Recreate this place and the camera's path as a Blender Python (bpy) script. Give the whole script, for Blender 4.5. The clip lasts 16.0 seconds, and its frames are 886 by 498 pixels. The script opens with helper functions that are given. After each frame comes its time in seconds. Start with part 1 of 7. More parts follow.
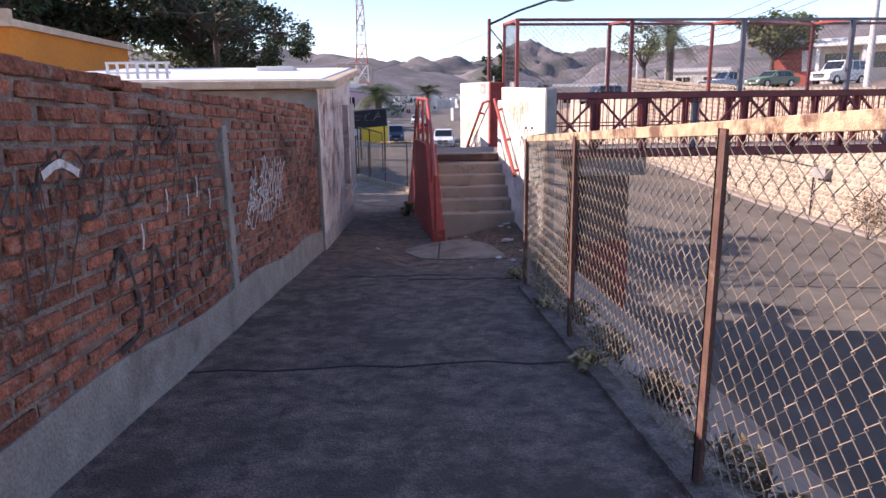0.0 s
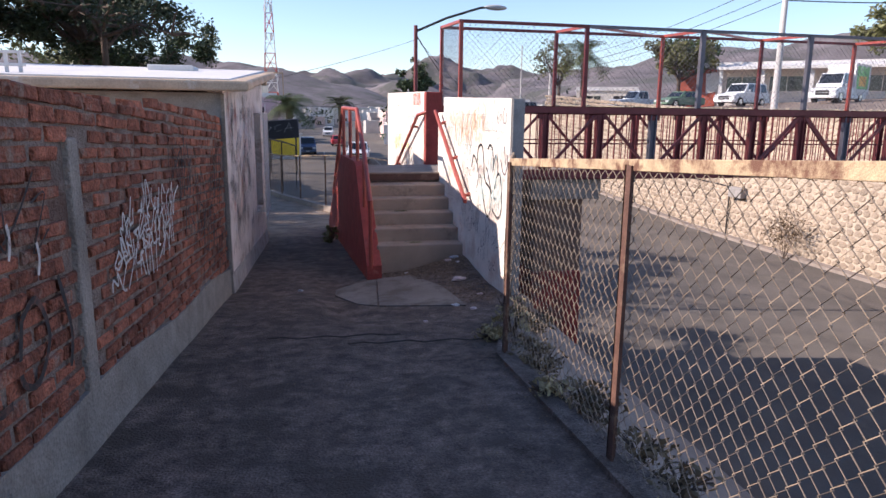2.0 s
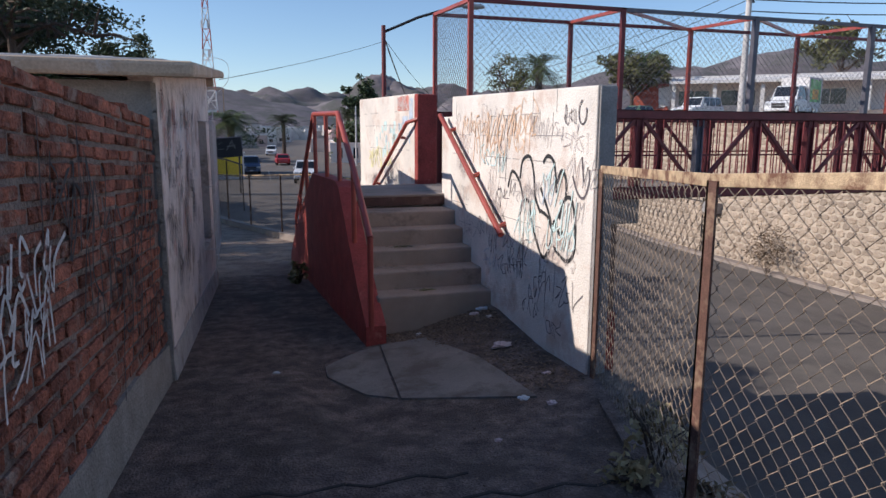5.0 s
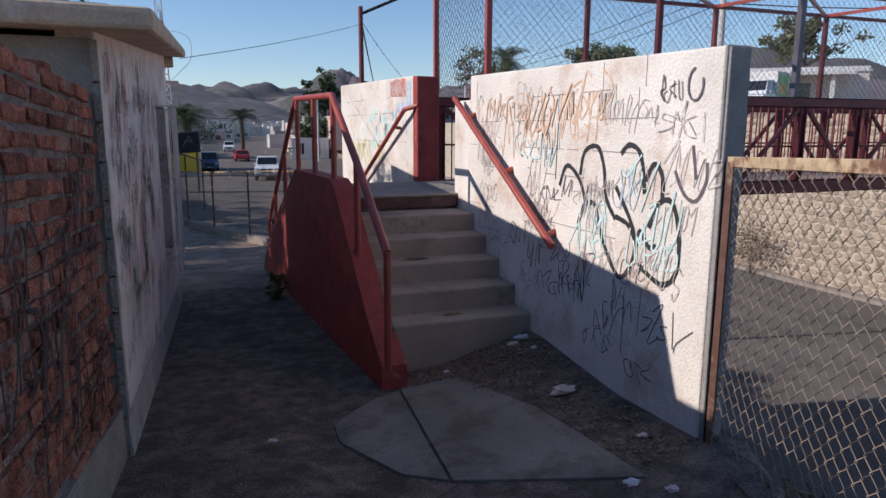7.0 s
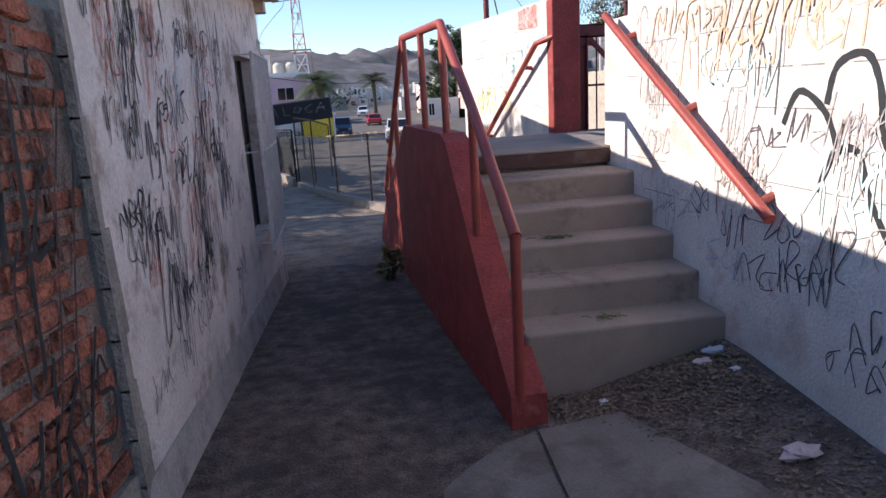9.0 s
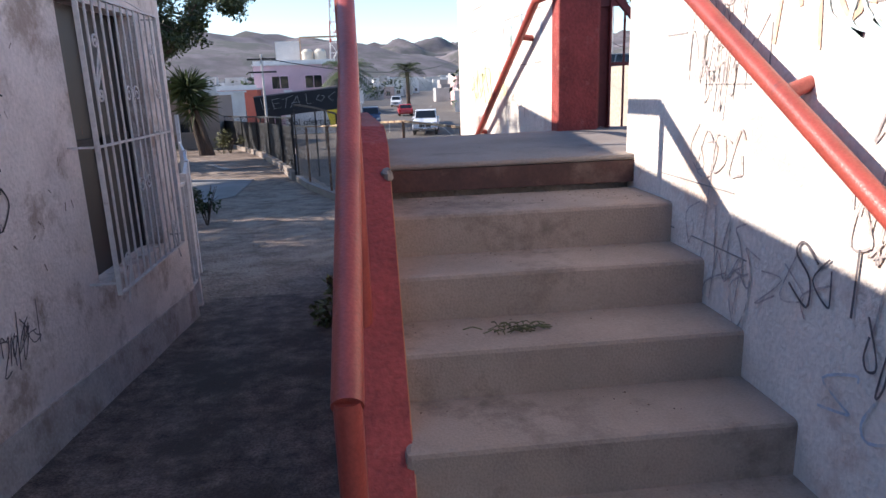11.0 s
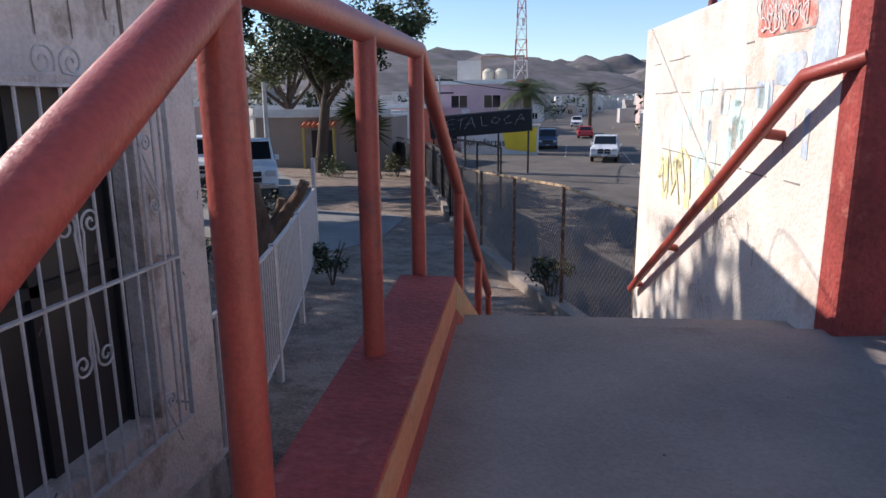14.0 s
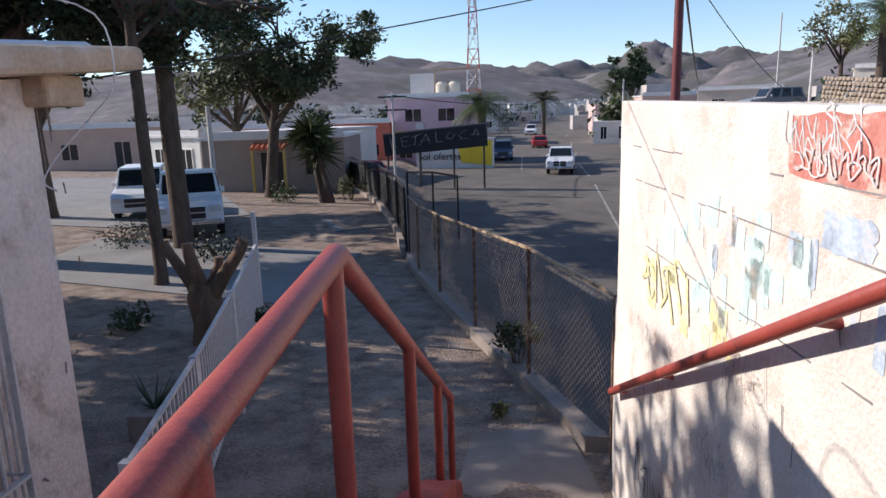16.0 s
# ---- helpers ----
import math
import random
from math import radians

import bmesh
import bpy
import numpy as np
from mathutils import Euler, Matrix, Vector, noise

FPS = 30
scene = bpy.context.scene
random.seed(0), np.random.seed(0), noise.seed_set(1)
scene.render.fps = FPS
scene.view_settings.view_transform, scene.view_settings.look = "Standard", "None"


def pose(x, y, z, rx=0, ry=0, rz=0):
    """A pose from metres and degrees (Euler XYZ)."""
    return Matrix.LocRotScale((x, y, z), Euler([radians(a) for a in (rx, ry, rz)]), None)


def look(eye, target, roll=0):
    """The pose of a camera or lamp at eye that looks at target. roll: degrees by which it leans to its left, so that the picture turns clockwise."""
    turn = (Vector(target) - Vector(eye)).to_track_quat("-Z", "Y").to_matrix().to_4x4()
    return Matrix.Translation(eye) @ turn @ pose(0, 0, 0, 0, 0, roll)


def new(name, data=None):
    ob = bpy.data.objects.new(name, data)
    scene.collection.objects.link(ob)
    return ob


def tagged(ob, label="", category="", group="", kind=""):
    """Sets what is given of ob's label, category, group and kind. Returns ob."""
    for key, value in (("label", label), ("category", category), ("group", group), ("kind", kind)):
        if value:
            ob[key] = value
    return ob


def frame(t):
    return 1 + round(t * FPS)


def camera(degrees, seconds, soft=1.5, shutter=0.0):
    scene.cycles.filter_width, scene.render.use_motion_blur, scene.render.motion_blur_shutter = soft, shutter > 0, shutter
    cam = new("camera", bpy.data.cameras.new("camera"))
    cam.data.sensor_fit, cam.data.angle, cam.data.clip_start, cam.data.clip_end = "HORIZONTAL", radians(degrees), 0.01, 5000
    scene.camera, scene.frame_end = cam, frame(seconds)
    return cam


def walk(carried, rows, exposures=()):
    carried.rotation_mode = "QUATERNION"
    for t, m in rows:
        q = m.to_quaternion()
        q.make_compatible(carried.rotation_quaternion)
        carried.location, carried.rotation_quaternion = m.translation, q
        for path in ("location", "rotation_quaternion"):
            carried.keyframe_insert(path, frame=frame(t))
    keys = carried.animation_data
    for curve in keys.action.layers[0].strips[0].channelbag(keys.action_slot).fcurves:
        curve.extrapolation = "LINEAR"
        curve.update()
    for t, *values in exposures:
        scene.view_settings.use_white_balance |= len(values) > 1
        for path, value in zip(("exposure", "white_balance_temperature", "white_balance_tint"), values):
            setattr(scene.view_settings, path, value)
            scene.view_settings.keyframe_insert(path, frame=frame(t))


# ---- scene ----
cam = camera(67.4, 16.0)

PATH = [
    (0, (-0.874, -10.954, 2.009), (-0.722, -9.007, 1.576), -0.7),
    (0.5, (-0.976, -10.47, 2.003), (-0.712, -8.526, 1.617), 0.4),
    (1, (-0.992, -10.018, 1.954), (-0.741, -8.045, 1.749), 0.5),
    (1.5, (-1.018, -9.569, 1.982), (-0.796, -7.606, 1.668), -1.2),
    (2, (-1.07, -9.123, 1.977), (-0.654, -7.207, 1.582), 0.7),
    (2.5, (-1.067, -8.676, 1.938), (-0.752, -6.739, 1.552), -0.5),
    (3, (-1.165, -8.292, 1.885), (-0.622, -6.39, 1.589), 1.2),
    (3.5, (-1.221, -7.844, 1.841), (-0.794, -5.902, 1.625), 0.0),
    (3.7, (-1.247, -7.65, 1.837), (-0.815, -5.732, 1.467), 1.1),
    (5.8, (-1.375, -5.742, 1.742), (-0.755, -3.867, 1.422), -1.0),
    (6, (-1.399, -5.555, 1.716), (-0.878, -3.65, 1.402), 0.4),
    (6.5, (-1.419, -5.246, 1.728), (-0.884, -3.34, 1.443), 4.8),
    (7, (-1.448, -4.945, 1.724), (-0.762, -3.1, 1.37), 0.2),
    (7.5, (-1.347, -4.613, 1.687), (-0.736, -2.728, 1.417), -0.2),
    (8, (-1.28, -4.258, 1.669), (-0.758, -2.337, 1.481), -1.8),
    (8.5, (-1.248, -3.858, 1.632), (-0.84, -1.931, 1.289), -1.7),
    (9, (-1.004, -3.457, 1.563), (-0.714, -1.534, 1.098), -3.4),
    (9.2, (-1.002, -3.313, 1.478), (-0.533, -1.419, 1.041), -2.0),
    (11.3, (0.016, -1.164, 1.391), (0.174, 0.77, 0.907), -1.5),
    (11.5, (0.032, -0.991, 1.375), (0.193, 0.957, 0.951), -0.7),
    (12, (0.088, -0.525, 1.415), (0.129, 1.415, 0.933), -0.4),
    (12.5, (0.184, -0.125, 1.47), (-0.039, 1.824, 1.081), -1.8),
    (13, (0.166, 0.343, 1.586), (0.102, 2.299, 1.172), -1.3),
    (13.5, (0.239, 0.672, 1.721), (0.177, 2.655, 1.473), -0.2),
    (14, (0.255, 0.877, 1.889), (-0.059, 2.806, 1.461), -0.5),
    (14.5, (0.216, 1.119, 2.026), (0.047, 3.072, 1.633), -1.2),
    (15, (0.252, 1.361, 2.132), (0.03, 3.308, 1.731), 0.0),
    (15.5, (0.22, 1.592, 2.296), (-0.181, 3.506, 1.878), -0.1),
    (16, (0.182, 1.819, 2.441), (-0.01, 3.767, 2.032), -1.7),
]

K, TINT = 6150, 14
EXPOSURES = [(0, 0.75, 6500, 26), (0.5, 0.75, 6500, 26), (1.0, 0.68, 6450, 24), (2.0, 0.45, 6350, 20)] + [(t, s, k, TINT) for t, s, k in ((3.5, 0.05, K), (6.0, -0.28, 5950), (7.0, -0.36, 5900), (8.2, -0.5, 5750), (9.0, 0.4, 6000), (11.5, 0.85, K), (12.5, 1.18, K), (13.0, 1.0, K), (13.4, 0.38, 6050), (14.0, 0.1, 6050), (14.5, 0.12, 6100), (15, 0.0, 6100), (16, 0.08, 6100))]
walk(cam, [(t, look(eye, target, roll)) for t, eye, target, roll in PATH], EXPOSURES)

# ---- light ----
SUN_TO = Vector((-0.857, 0.165, 0.488)).normalized()
world = bpy.data.worlds.new("world")
scene.world = world
world.use_nodes = True
wn = world.node_tree.nodes
sky = wn.new("ShaderNodeTexSky")
sky.sky_type = "NISHITA"
sky.sun_disc = False
sky.sun_elevation = math.asin(SUN_TO.z)
sky.sun_rotation = math.atan2(SUN_TO.x, SUN_TO.y)
sky.air_density, sky.dust_density, sky.ozone_density = 1.0, 0.0, 2.8
wn["Background"].inputs[1].default_value = 0.155
world.node_tree.links.new(sky.outputs[0], wn["Background"].inputs[0])
sun_data = bpy.data.lights.new("sun", "SUN")
sun_data.energy, sun_data.angle, sun_data.color = 5.6, radians(0.5), (1.0, 0.9, 0.76)
sun = new("sun", sun_data)
sun.matrix_basis = look((0, 0, 30), Vector((0, 0, 30)) - SUN_TO)


# ---- materials ----
def mat(name, base, rough=0.85, var=0.22, scale=3.0, fine=60.0, bump=0.25, metal=0.0, stain=None, stain_at=0.62, stain_scale=1.3, rand=0.0, depth=0.01, spec=0.4, stretch=(1, 1, 1)):
    m = bpy.data.materials.new(name)
    m.use_nodes = True
    t = m.node_tree
    n, link = t.nodes, t.links.new
    b = n["Principled BSDF"]
    b.inputs["Roughness"].default_value = rough
    b.inputs["Metallic"].default_value = metal
    b.inputs["Specular IOR Level"].default_value = spec
    geo = n.new("ShaderNodeNewGeometry")
    mp = n.new("ShaderNodeVectorMath")
    mp.operation = "MULTIPLY"
    mp.inputs[1].default_value = stretch
    link(geo.outputs["Position"], mp.inputs[0])
    info = n.new("ShaderNodeObjectInfo")
    big = n.new("ShaderNodeTexNoise")
    big.inputs["Scale"].default_value, big.inputs["Detail"].default_value, big.inputs["Roughness"].default_value = scale, 6, 0.62
    small = n.new("ShaderNodeTexNoise")
    small.inputs["Scale"].default_value, small.inputs["Detail"].default_value = fine, 3
    for x in (big, small):
        link(mp.outputs[0], x.inputs["Vector"])
    r1 = n.new("ShaderNodeMapRange")
    r1.inputs[1].default_value, r1.inputs[2].default_value = 0.3, 0.7
    r1.inputs[3].default_value, r1.inputs[4].default_value = 1 - var, 1 + var
    link(big.outputs["Fac"], r1.inputs[0])
    r2 = n.new("ShaderNodeMapRange")
    r2.inputs[1].default_value, r2.inputs[2].default_value = 0.25, 0.75
    r2.inputs[3].default_value, r2.inputs[4].default_value = 1 - var * 0.8, 1 + var * 0.8
    link(small.outputs["Fac"], r2.inputs[0])
    mul = n.new("ShaderNodeMath")
    mul.operation = "MULTIPLY"
    link(r1.outputs[0], mul.inputs[0])
    link(r2.outputs[0], mul.inputs[1])
    last = mul.outputs[0]
    if rand:
        rr = n.new("ShaderNodeMapRange")
        rr.inputs[3].default_value, rr.inputs[4].default_value = 1 - rand, 1 + rand
        link(info.outputs["Random"], rr.inputs[0])
        isl = n.new("ShaderNodeMapRange")
        isl.inputs[3].default_value, isl.inputs[4].default_value = 1 - rand, 1 + rand
        link(geo.outputs["Random Per Island"], isl.inputs[0])
        m2 = n.new("ShaderNodeMath")
        m2.operation = "MULTIPLY"
        link(rr.outputs[0], m2.inputs[0])
        link(isl.outputs[0], m2.inputs[1])
        m3 = n.new("ShaderNodeMath")
        m3.operation = "MULTIPLY"
        link(last, m3.inputs[0])
        link(m2.outputs[0], m3.inputs[1])
        last = m3.outputs[0]
    col = n.new("ShaderNodeMix")
    col.data_type, col.blend_type = "RGBA", "MULTIPLY"
    col.inputs[0].default_value = 1.0
    col.inputs[6].default_value = (*base, 1)
    link(last, col.inputs[7])
    out = col.outputs[2]
    if stain:
        st = n.new("ShaderNodeTexNoise")
        st.inputs["Scale"].default_value, st.inputs["Detail"].default_value, st.inputs["Roughness"].default_value = stain_scale, 8, 0.7
        off = n.new("ShaderNodeVectorMath")
        off.inputs[1].default_value = (7.3, 2.1, 4.4)
        link(mp.outputs[0], off.inputs[0])
        link(off.outputs[0], st.inputs["Vector"])
        rs = n.new("ShaderNodeMapRange")
        rs.inputs[1].default_value, rs.inputs[2].default_value = stain_at - 0.05, stain_at + 0.07
        link(st.outputs["Fac"], rs.inputs[0])
        mx = n.new("ShaderNodeMix")
        mx.data_type = "RGBA"
        mx.inputs[7].default_value = (*stain, 1)
        link(rs.outputs[0], mx.inputs[0])
        link(out, mx.inputs[6])
        out = mx.outputs[2]
    link(out, b.inputs["Base Color"])
    if bump:
        add = n.new("ShaderNodeMath")
        add.operation = "ADD"
        link(big.outputs["Fac"], add.inputs[0])
        link(small.outputs["Fac"], add.inputs[1])
        bp = n.new("ShaderNodeBump")
        bp.inputs["Strength"].default_value, bp.inputs["Distance"].default_value = bump, depth
        link(add.outputs[0], bp.inputs["Height"])
        link(bp.outputs[0], b.inputs["Normal"])
    return m


def glassy(name, base, rough=0.06):
    m = bpy.data.materials.new(name)
    m.use_nodes = True
    b = m.node_tree.nodes["Principled BSDF"]
    b.inputs["Base Color"].default_value = (*base, 1)
    b.inputs["Roughness"].default_value = rough
    b.inputs["Specular IOR Level"].default_value = 0.6
    return m


CONCRETE = mat("walkway_concrete", (0.178, 0.129, 0.108), 0.95, 0.6, 7.0, 70, 1.0, stain=(0.105, 0.078, 0.064), stain_at=0.54, stain_scale=2.6, depth=0.024)
SLAB = mat("pale_concrete", (0.28, 0.232, 0.2), 0.92, 0.16, 2.2, 90, 0.35, stain=(0.2, 0.16, 0.14), stain_scale=1.5)
STEP = mat("step_concrete", (0.335, 0.258, 0.21), 0.93, 0.15, 2.6, 110, 0.35, stain=(0.2, 0.155, 0.125), stain_at=0.6, stain_scale=2.4)
CEMENT = mat("rough_cement", (0.30, 0.255, 0.22), 0.95, 0.25, 4, 50, 0.8, stain=(0.18, 0.15, 0.13), depth=0.02)
DIRT = mat("dry_dirt", (0.25, 0.185, 0.145), 1.0, 0.45, 2.5, 28, 1.0, stain=(0.34, 0.27, 0.215), stain_at=0.56, stain_scale=1.4, depth=0.04)
ASPHALT = mat("asphalt", (0.125, 0.107, 0.094), 0.95, 0.25, 0.5, 60, 0.5, stain=(0.16, 0.137, 0.116), stain_at=0.58, stain_scale=0.3)
FOOTSLAB = mat("dusty_slab_concrete", (0.235, 0.2, 0.175), 0.94, 0.2, 2.2, 80, 0.5, stain=(0.15, 0.115, 0.095), stain_at=0.53, stain_scale=1.9)
DIRTYPLASTER = mat("dirty_plaster", (0.44, 0.39, 0.36), 0.94, 0.2, 4, 50, 0.6, stain=(0.28, 0.23, 0.2), stain_at=0.55, stain_scale=3)
BRICK = mat("red_brick", (0.275, 0.092, 0.055), 0.94, 0.55, 9, 55, 1.0, stain=(0.33, 0.22, 0.17), stain_at=0.585, stain_scale=5, rand=0.34, depth=0.022)
MORTAR = mat("mortar", (0.25, 0.19, 0.16), 0.95, 0.35, 6, 60, 1.0, stain=(0.15, 0.09, 0.07), stain_at=0.54, stain_scale=3, depth=0.025)
PLASTER = mat("house_plaster", (0.70, 0.605, 0.56), 0.92, 0.14, 2.2, 45, 0.7, stain=(0.40, 0.31, 0.26), stain_at=0.57, stain_scale=2.6, depth=0.012)
BLOCKWALL = mat("white_painted_block", (0.74, 0.67, 0.60), 0.9, 0.14, 1.6, 55, 0.6, stain=(0.62, 0.49, 0.41), stain_at=0.57, stain_scale=2.1, depth=0.012)
MIDGREY = mat("mid_grey", (0.30, 0.275, 0.26), 0.95, 0.2, 5, 60, 0.6)
REDPAINT = mat("red_oxide_paint", (0.31, 0.052, 0.043), 0.72, 0.28, 4, 50, 0.6, stain=(0.42, 0.13, 0.1), stain_at=0.63, stain_scale=6, depth=0.012)
ORANGE = mat("worn_orange_paint", (0.52, 0.20, 0.10), 0.75, 0.18, 5, 60, 0.35, stain=(0.45, 0.3, 0.2), stain_at=0.58, stain_scale=5)
TANWORN = mat("bare_tan_render", (0.42, 0.27, 0.15), 0.9, 0.2, 5, 70, 0.4, stain=(0.5, 0.2, 0.12), stain_at=0.6, stain_scale=4)
PIPE = mat("red_pipe_paint", (0.335, 0.062, 0.045), 0.42, 0.2, 5, 120, 0.15, stain=(0.09, 0.045, 0.055), stain_at=0.66, stain_scale=6, spec=0.5)
STEELRED = mat("dark_red_steel", (0.17, 0.035, 0.038), 0.55, 0.25, 4, 80, 0.2, stain=(0.09, 0.03, 0.025), stain_scale=5)
STEELGREY = mat("grey_steel", (0.14, 0.13, 0.15), 0.5, 0.2, 5, 80, 0.2)
RUST = mat("rusty_steel", (0.16, 0.085, 0.055), 0.8, 0.3, 14, 160, 0.4, stain=(0.42, 0.31, 0.2), stain_at=0.56, stain_scale=9)
RUSTPALE = mat("rust_cream_steel", (0.5, 0.36, 0.22), 0.7, 0.25, 14, 160, 0.4, stain=(0.17, 0.08, 0.05), stain_at=0.53, stain_scale=6)
RUSTPOST = mat("rust_brown_angle_iron", (0.125, 0.062, 0.045), 0.75, 0.3, 12, 140, 0.4, stain=(0.3, 0.2, 0.13), stain_at=0.6, stain_scale=5)
WIRE = mat("rusty_wire", (0.29, 0.22, 0.16), 0.65, 0.3, 9, 120, 0.0, metal=0.15)
DARKSTEEL = mat("black_steel", (0.03, 0.026, 0.026), 0.6, 0.2, 6, 90, 0.15)
GRILLE = mat("white_iron", (0.60, 0.55, 0.53), 0.6, 0.15, 20, 140, 0.2, stain=(0.25, 0.14, 0.1), stain_at=0.68, stain_scale=16)
STONE = mat("rubble_stone", (0.42, 0.33, 0.25), 0.95, 0.22, 4, 45, 0.8, rand=0.2, stain=(0.3, 0.22, 0.16), stain_scale=1.2, depth=0.03)
STONEJOINT = mat("stone_mortar", (0.45, 0.37, 0.29), 0.95, 0.2, 4, 45, 0.6)
BARK = mat("bark", (0.105, 0.075, 0.058), 0.95, 0.35, 7, 60, 1.0, depth=0.03, stretch=(1, 1, 0.25))
STUMPWOOD = mat("dry_wood", (0.17, 0.105, 0.07), 0.95, 0.3, 8, 60, 0.9, depth=0.02, stretch=(1, 1, 0.3))
LEAF = mat("leaf_green", (0.062, 0.085, 0.03), 0.6, 0.35, 0.6, 8, 0.0, rand=0.4)
LEAFDARK = mat("leaf_dark_green", (0.038, 0.055, 0.024), 0.6, 0.35, 0.6, 8, 0.0, rand=0.4)
LEAFOLIVE = mat("leaf_olive", (0.13, 0.13, 0.05), 0.65, 0.3, 0.6, 8, 0.0, rand=0.4)
PALMLEAF = mat("palm_leaf", (0.085, 0.105, 0.04), 0.55, 0.3, 1, 9, 0.0, rand=0.35)
DRYGRASS = mat("dry_grass", (0.36, 0.28, 0.15), 0.9, 0.3, 6, 30, 0.0, rand=0.3)
DRYWEED = mat("dead_brown_weeds", (0.2, 0.145, 0.085), 0.95, 0.3, 6, 30, 0.0, rand=0.35)
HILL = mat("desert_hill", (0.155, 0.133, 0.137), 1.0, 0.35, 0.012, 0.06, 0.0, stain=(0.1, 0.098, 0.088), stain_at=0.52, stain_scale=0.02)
TYRE = mat("tyre_rubber", (0.02, 0.02, 0.02), 0.85, 0.2, 9, 60, 0.1)
CHROME = mat("dull_chrome", (0.6, 0.6, 0.62), 0.25, 0.05, 9, 60, 0.0, metal=1.0)
GLASS = glassy("dark_glass", (0.015, 0.018, 0.022))
DUSTYGLASS = glassy("dusty_window_glass", (0.035, 0.032, 0.032), 0.45)
LAMPGLASS = glassy("headlight_glass", (0.55, 0.55, 0.55), 0.15)
REDLIGHT = glassy("red_lens", (0.4, 0.02, 0.02), 0.2)
BLACKPAINT = mat("black_spray_paint", (0.03, 0.03, 0.032), 0.75, 0.2, 20, 150, 0.0)
GREYPAINT = mat("faded_black_spray_paint", (0.13, 0.11, 0.115), 0.85, 0.3, 20, 150, 0.0)
WHITEPAINT = mat("white_spray_paint", (0.62, 0.58, 0.56), 0.85, 0.2, 20, 150, 0.0)
BRICKBLACK = mat("weathered_black_spray_paint", (0.042, 0.034, 0.034), 0.85, 0.3, 20, 150, 0.0, stain=(0.17, 0.08, 0.06), stain_at=0.56, stain_scale=9)
WORNWHITE = mat("worn_white_spray_paint", (0.58, 0.53, 0.5), 0.9, 0.25, 20, 150, 0.0, stain=(0.24, 0.1, 0.07), stain_at=0.58, stain_scale=9)
ORANGESPRAY = mat("faded_orange_spray_paint", (0.68, 0.45, 0.30), 0.85, 0.2, 9, 60, 0.0, stain=(0.72, 0.62, 0.54), stain_at=0.55, stain_scale=12)
CYANSPRAY = mat("faded_cyan_spray_paint", (0.56, 0.70, 0.68), 0.85, 0.2, 9, 60, 0.0, stain=(0.70, 0.66, 0.6), stain_at=0.56, stain_scale=10)
BLUESPRAY = mat("faded_blue_spray_paint", (0.46, 0.53, 0.62), 0.85, 0.25, 9, 60, 0.0, stain=(0.66, 0.6, 0.54), stain_at=0.54, stain_scale=8)
YELLOWSPRAY = mat("faded_yellow_spray_paint", (0.74, 0.68, 0.36), 0.85, 0.2, 9, 60, 0.0, stain=(0.72, 0.66, 0.56), stain_at=0.54, stain_scale=10)
PALEGREY = mat("worn_grey_spray_paint", (0.40, 0.345, 0.33), 0.85, 0.3, 20, 150, 0.0, stain=(0.70, 0.62, 0.55), stain_at=0.55, stain_scale=14)
REDSPRAY = mat("faded_red_spray_paint", (0.55, 0.2, 0.16), 0.85, 0.25, 9, 60, 0.0, stain=(0.66, 0.5, 0.42), stain_at=0.55, stain_scale=9)
LITTER = mat("crumpled_paper", (0.62, 0.48, 0.46), 0.8, 0.15, 20, 90, 0.2)
BOARD = mat("black_board", (0.022, 0.022, 0.026), 0.7, 0.2, 1, 20, 0.0)
ROADPAINT = mat("worn_road_paint", (0.30, 0.28, 0.25), 0.9, 0.3, 2, 30, 0.0)
ROOFSLAB = mat("cream_roof_concrete", (0.50, 0.375, 0.27), 0.92, 0.18, 3, 50, 0.5, stain=(0.6, 0.52, 0.46), stain_at=0.6, stain_scale=2.5)
ROOFWHITE = mat("white_roof_coat", (0.68, 0.65, 0.63), 0.9, 0.1, 3, 40, 0.3)


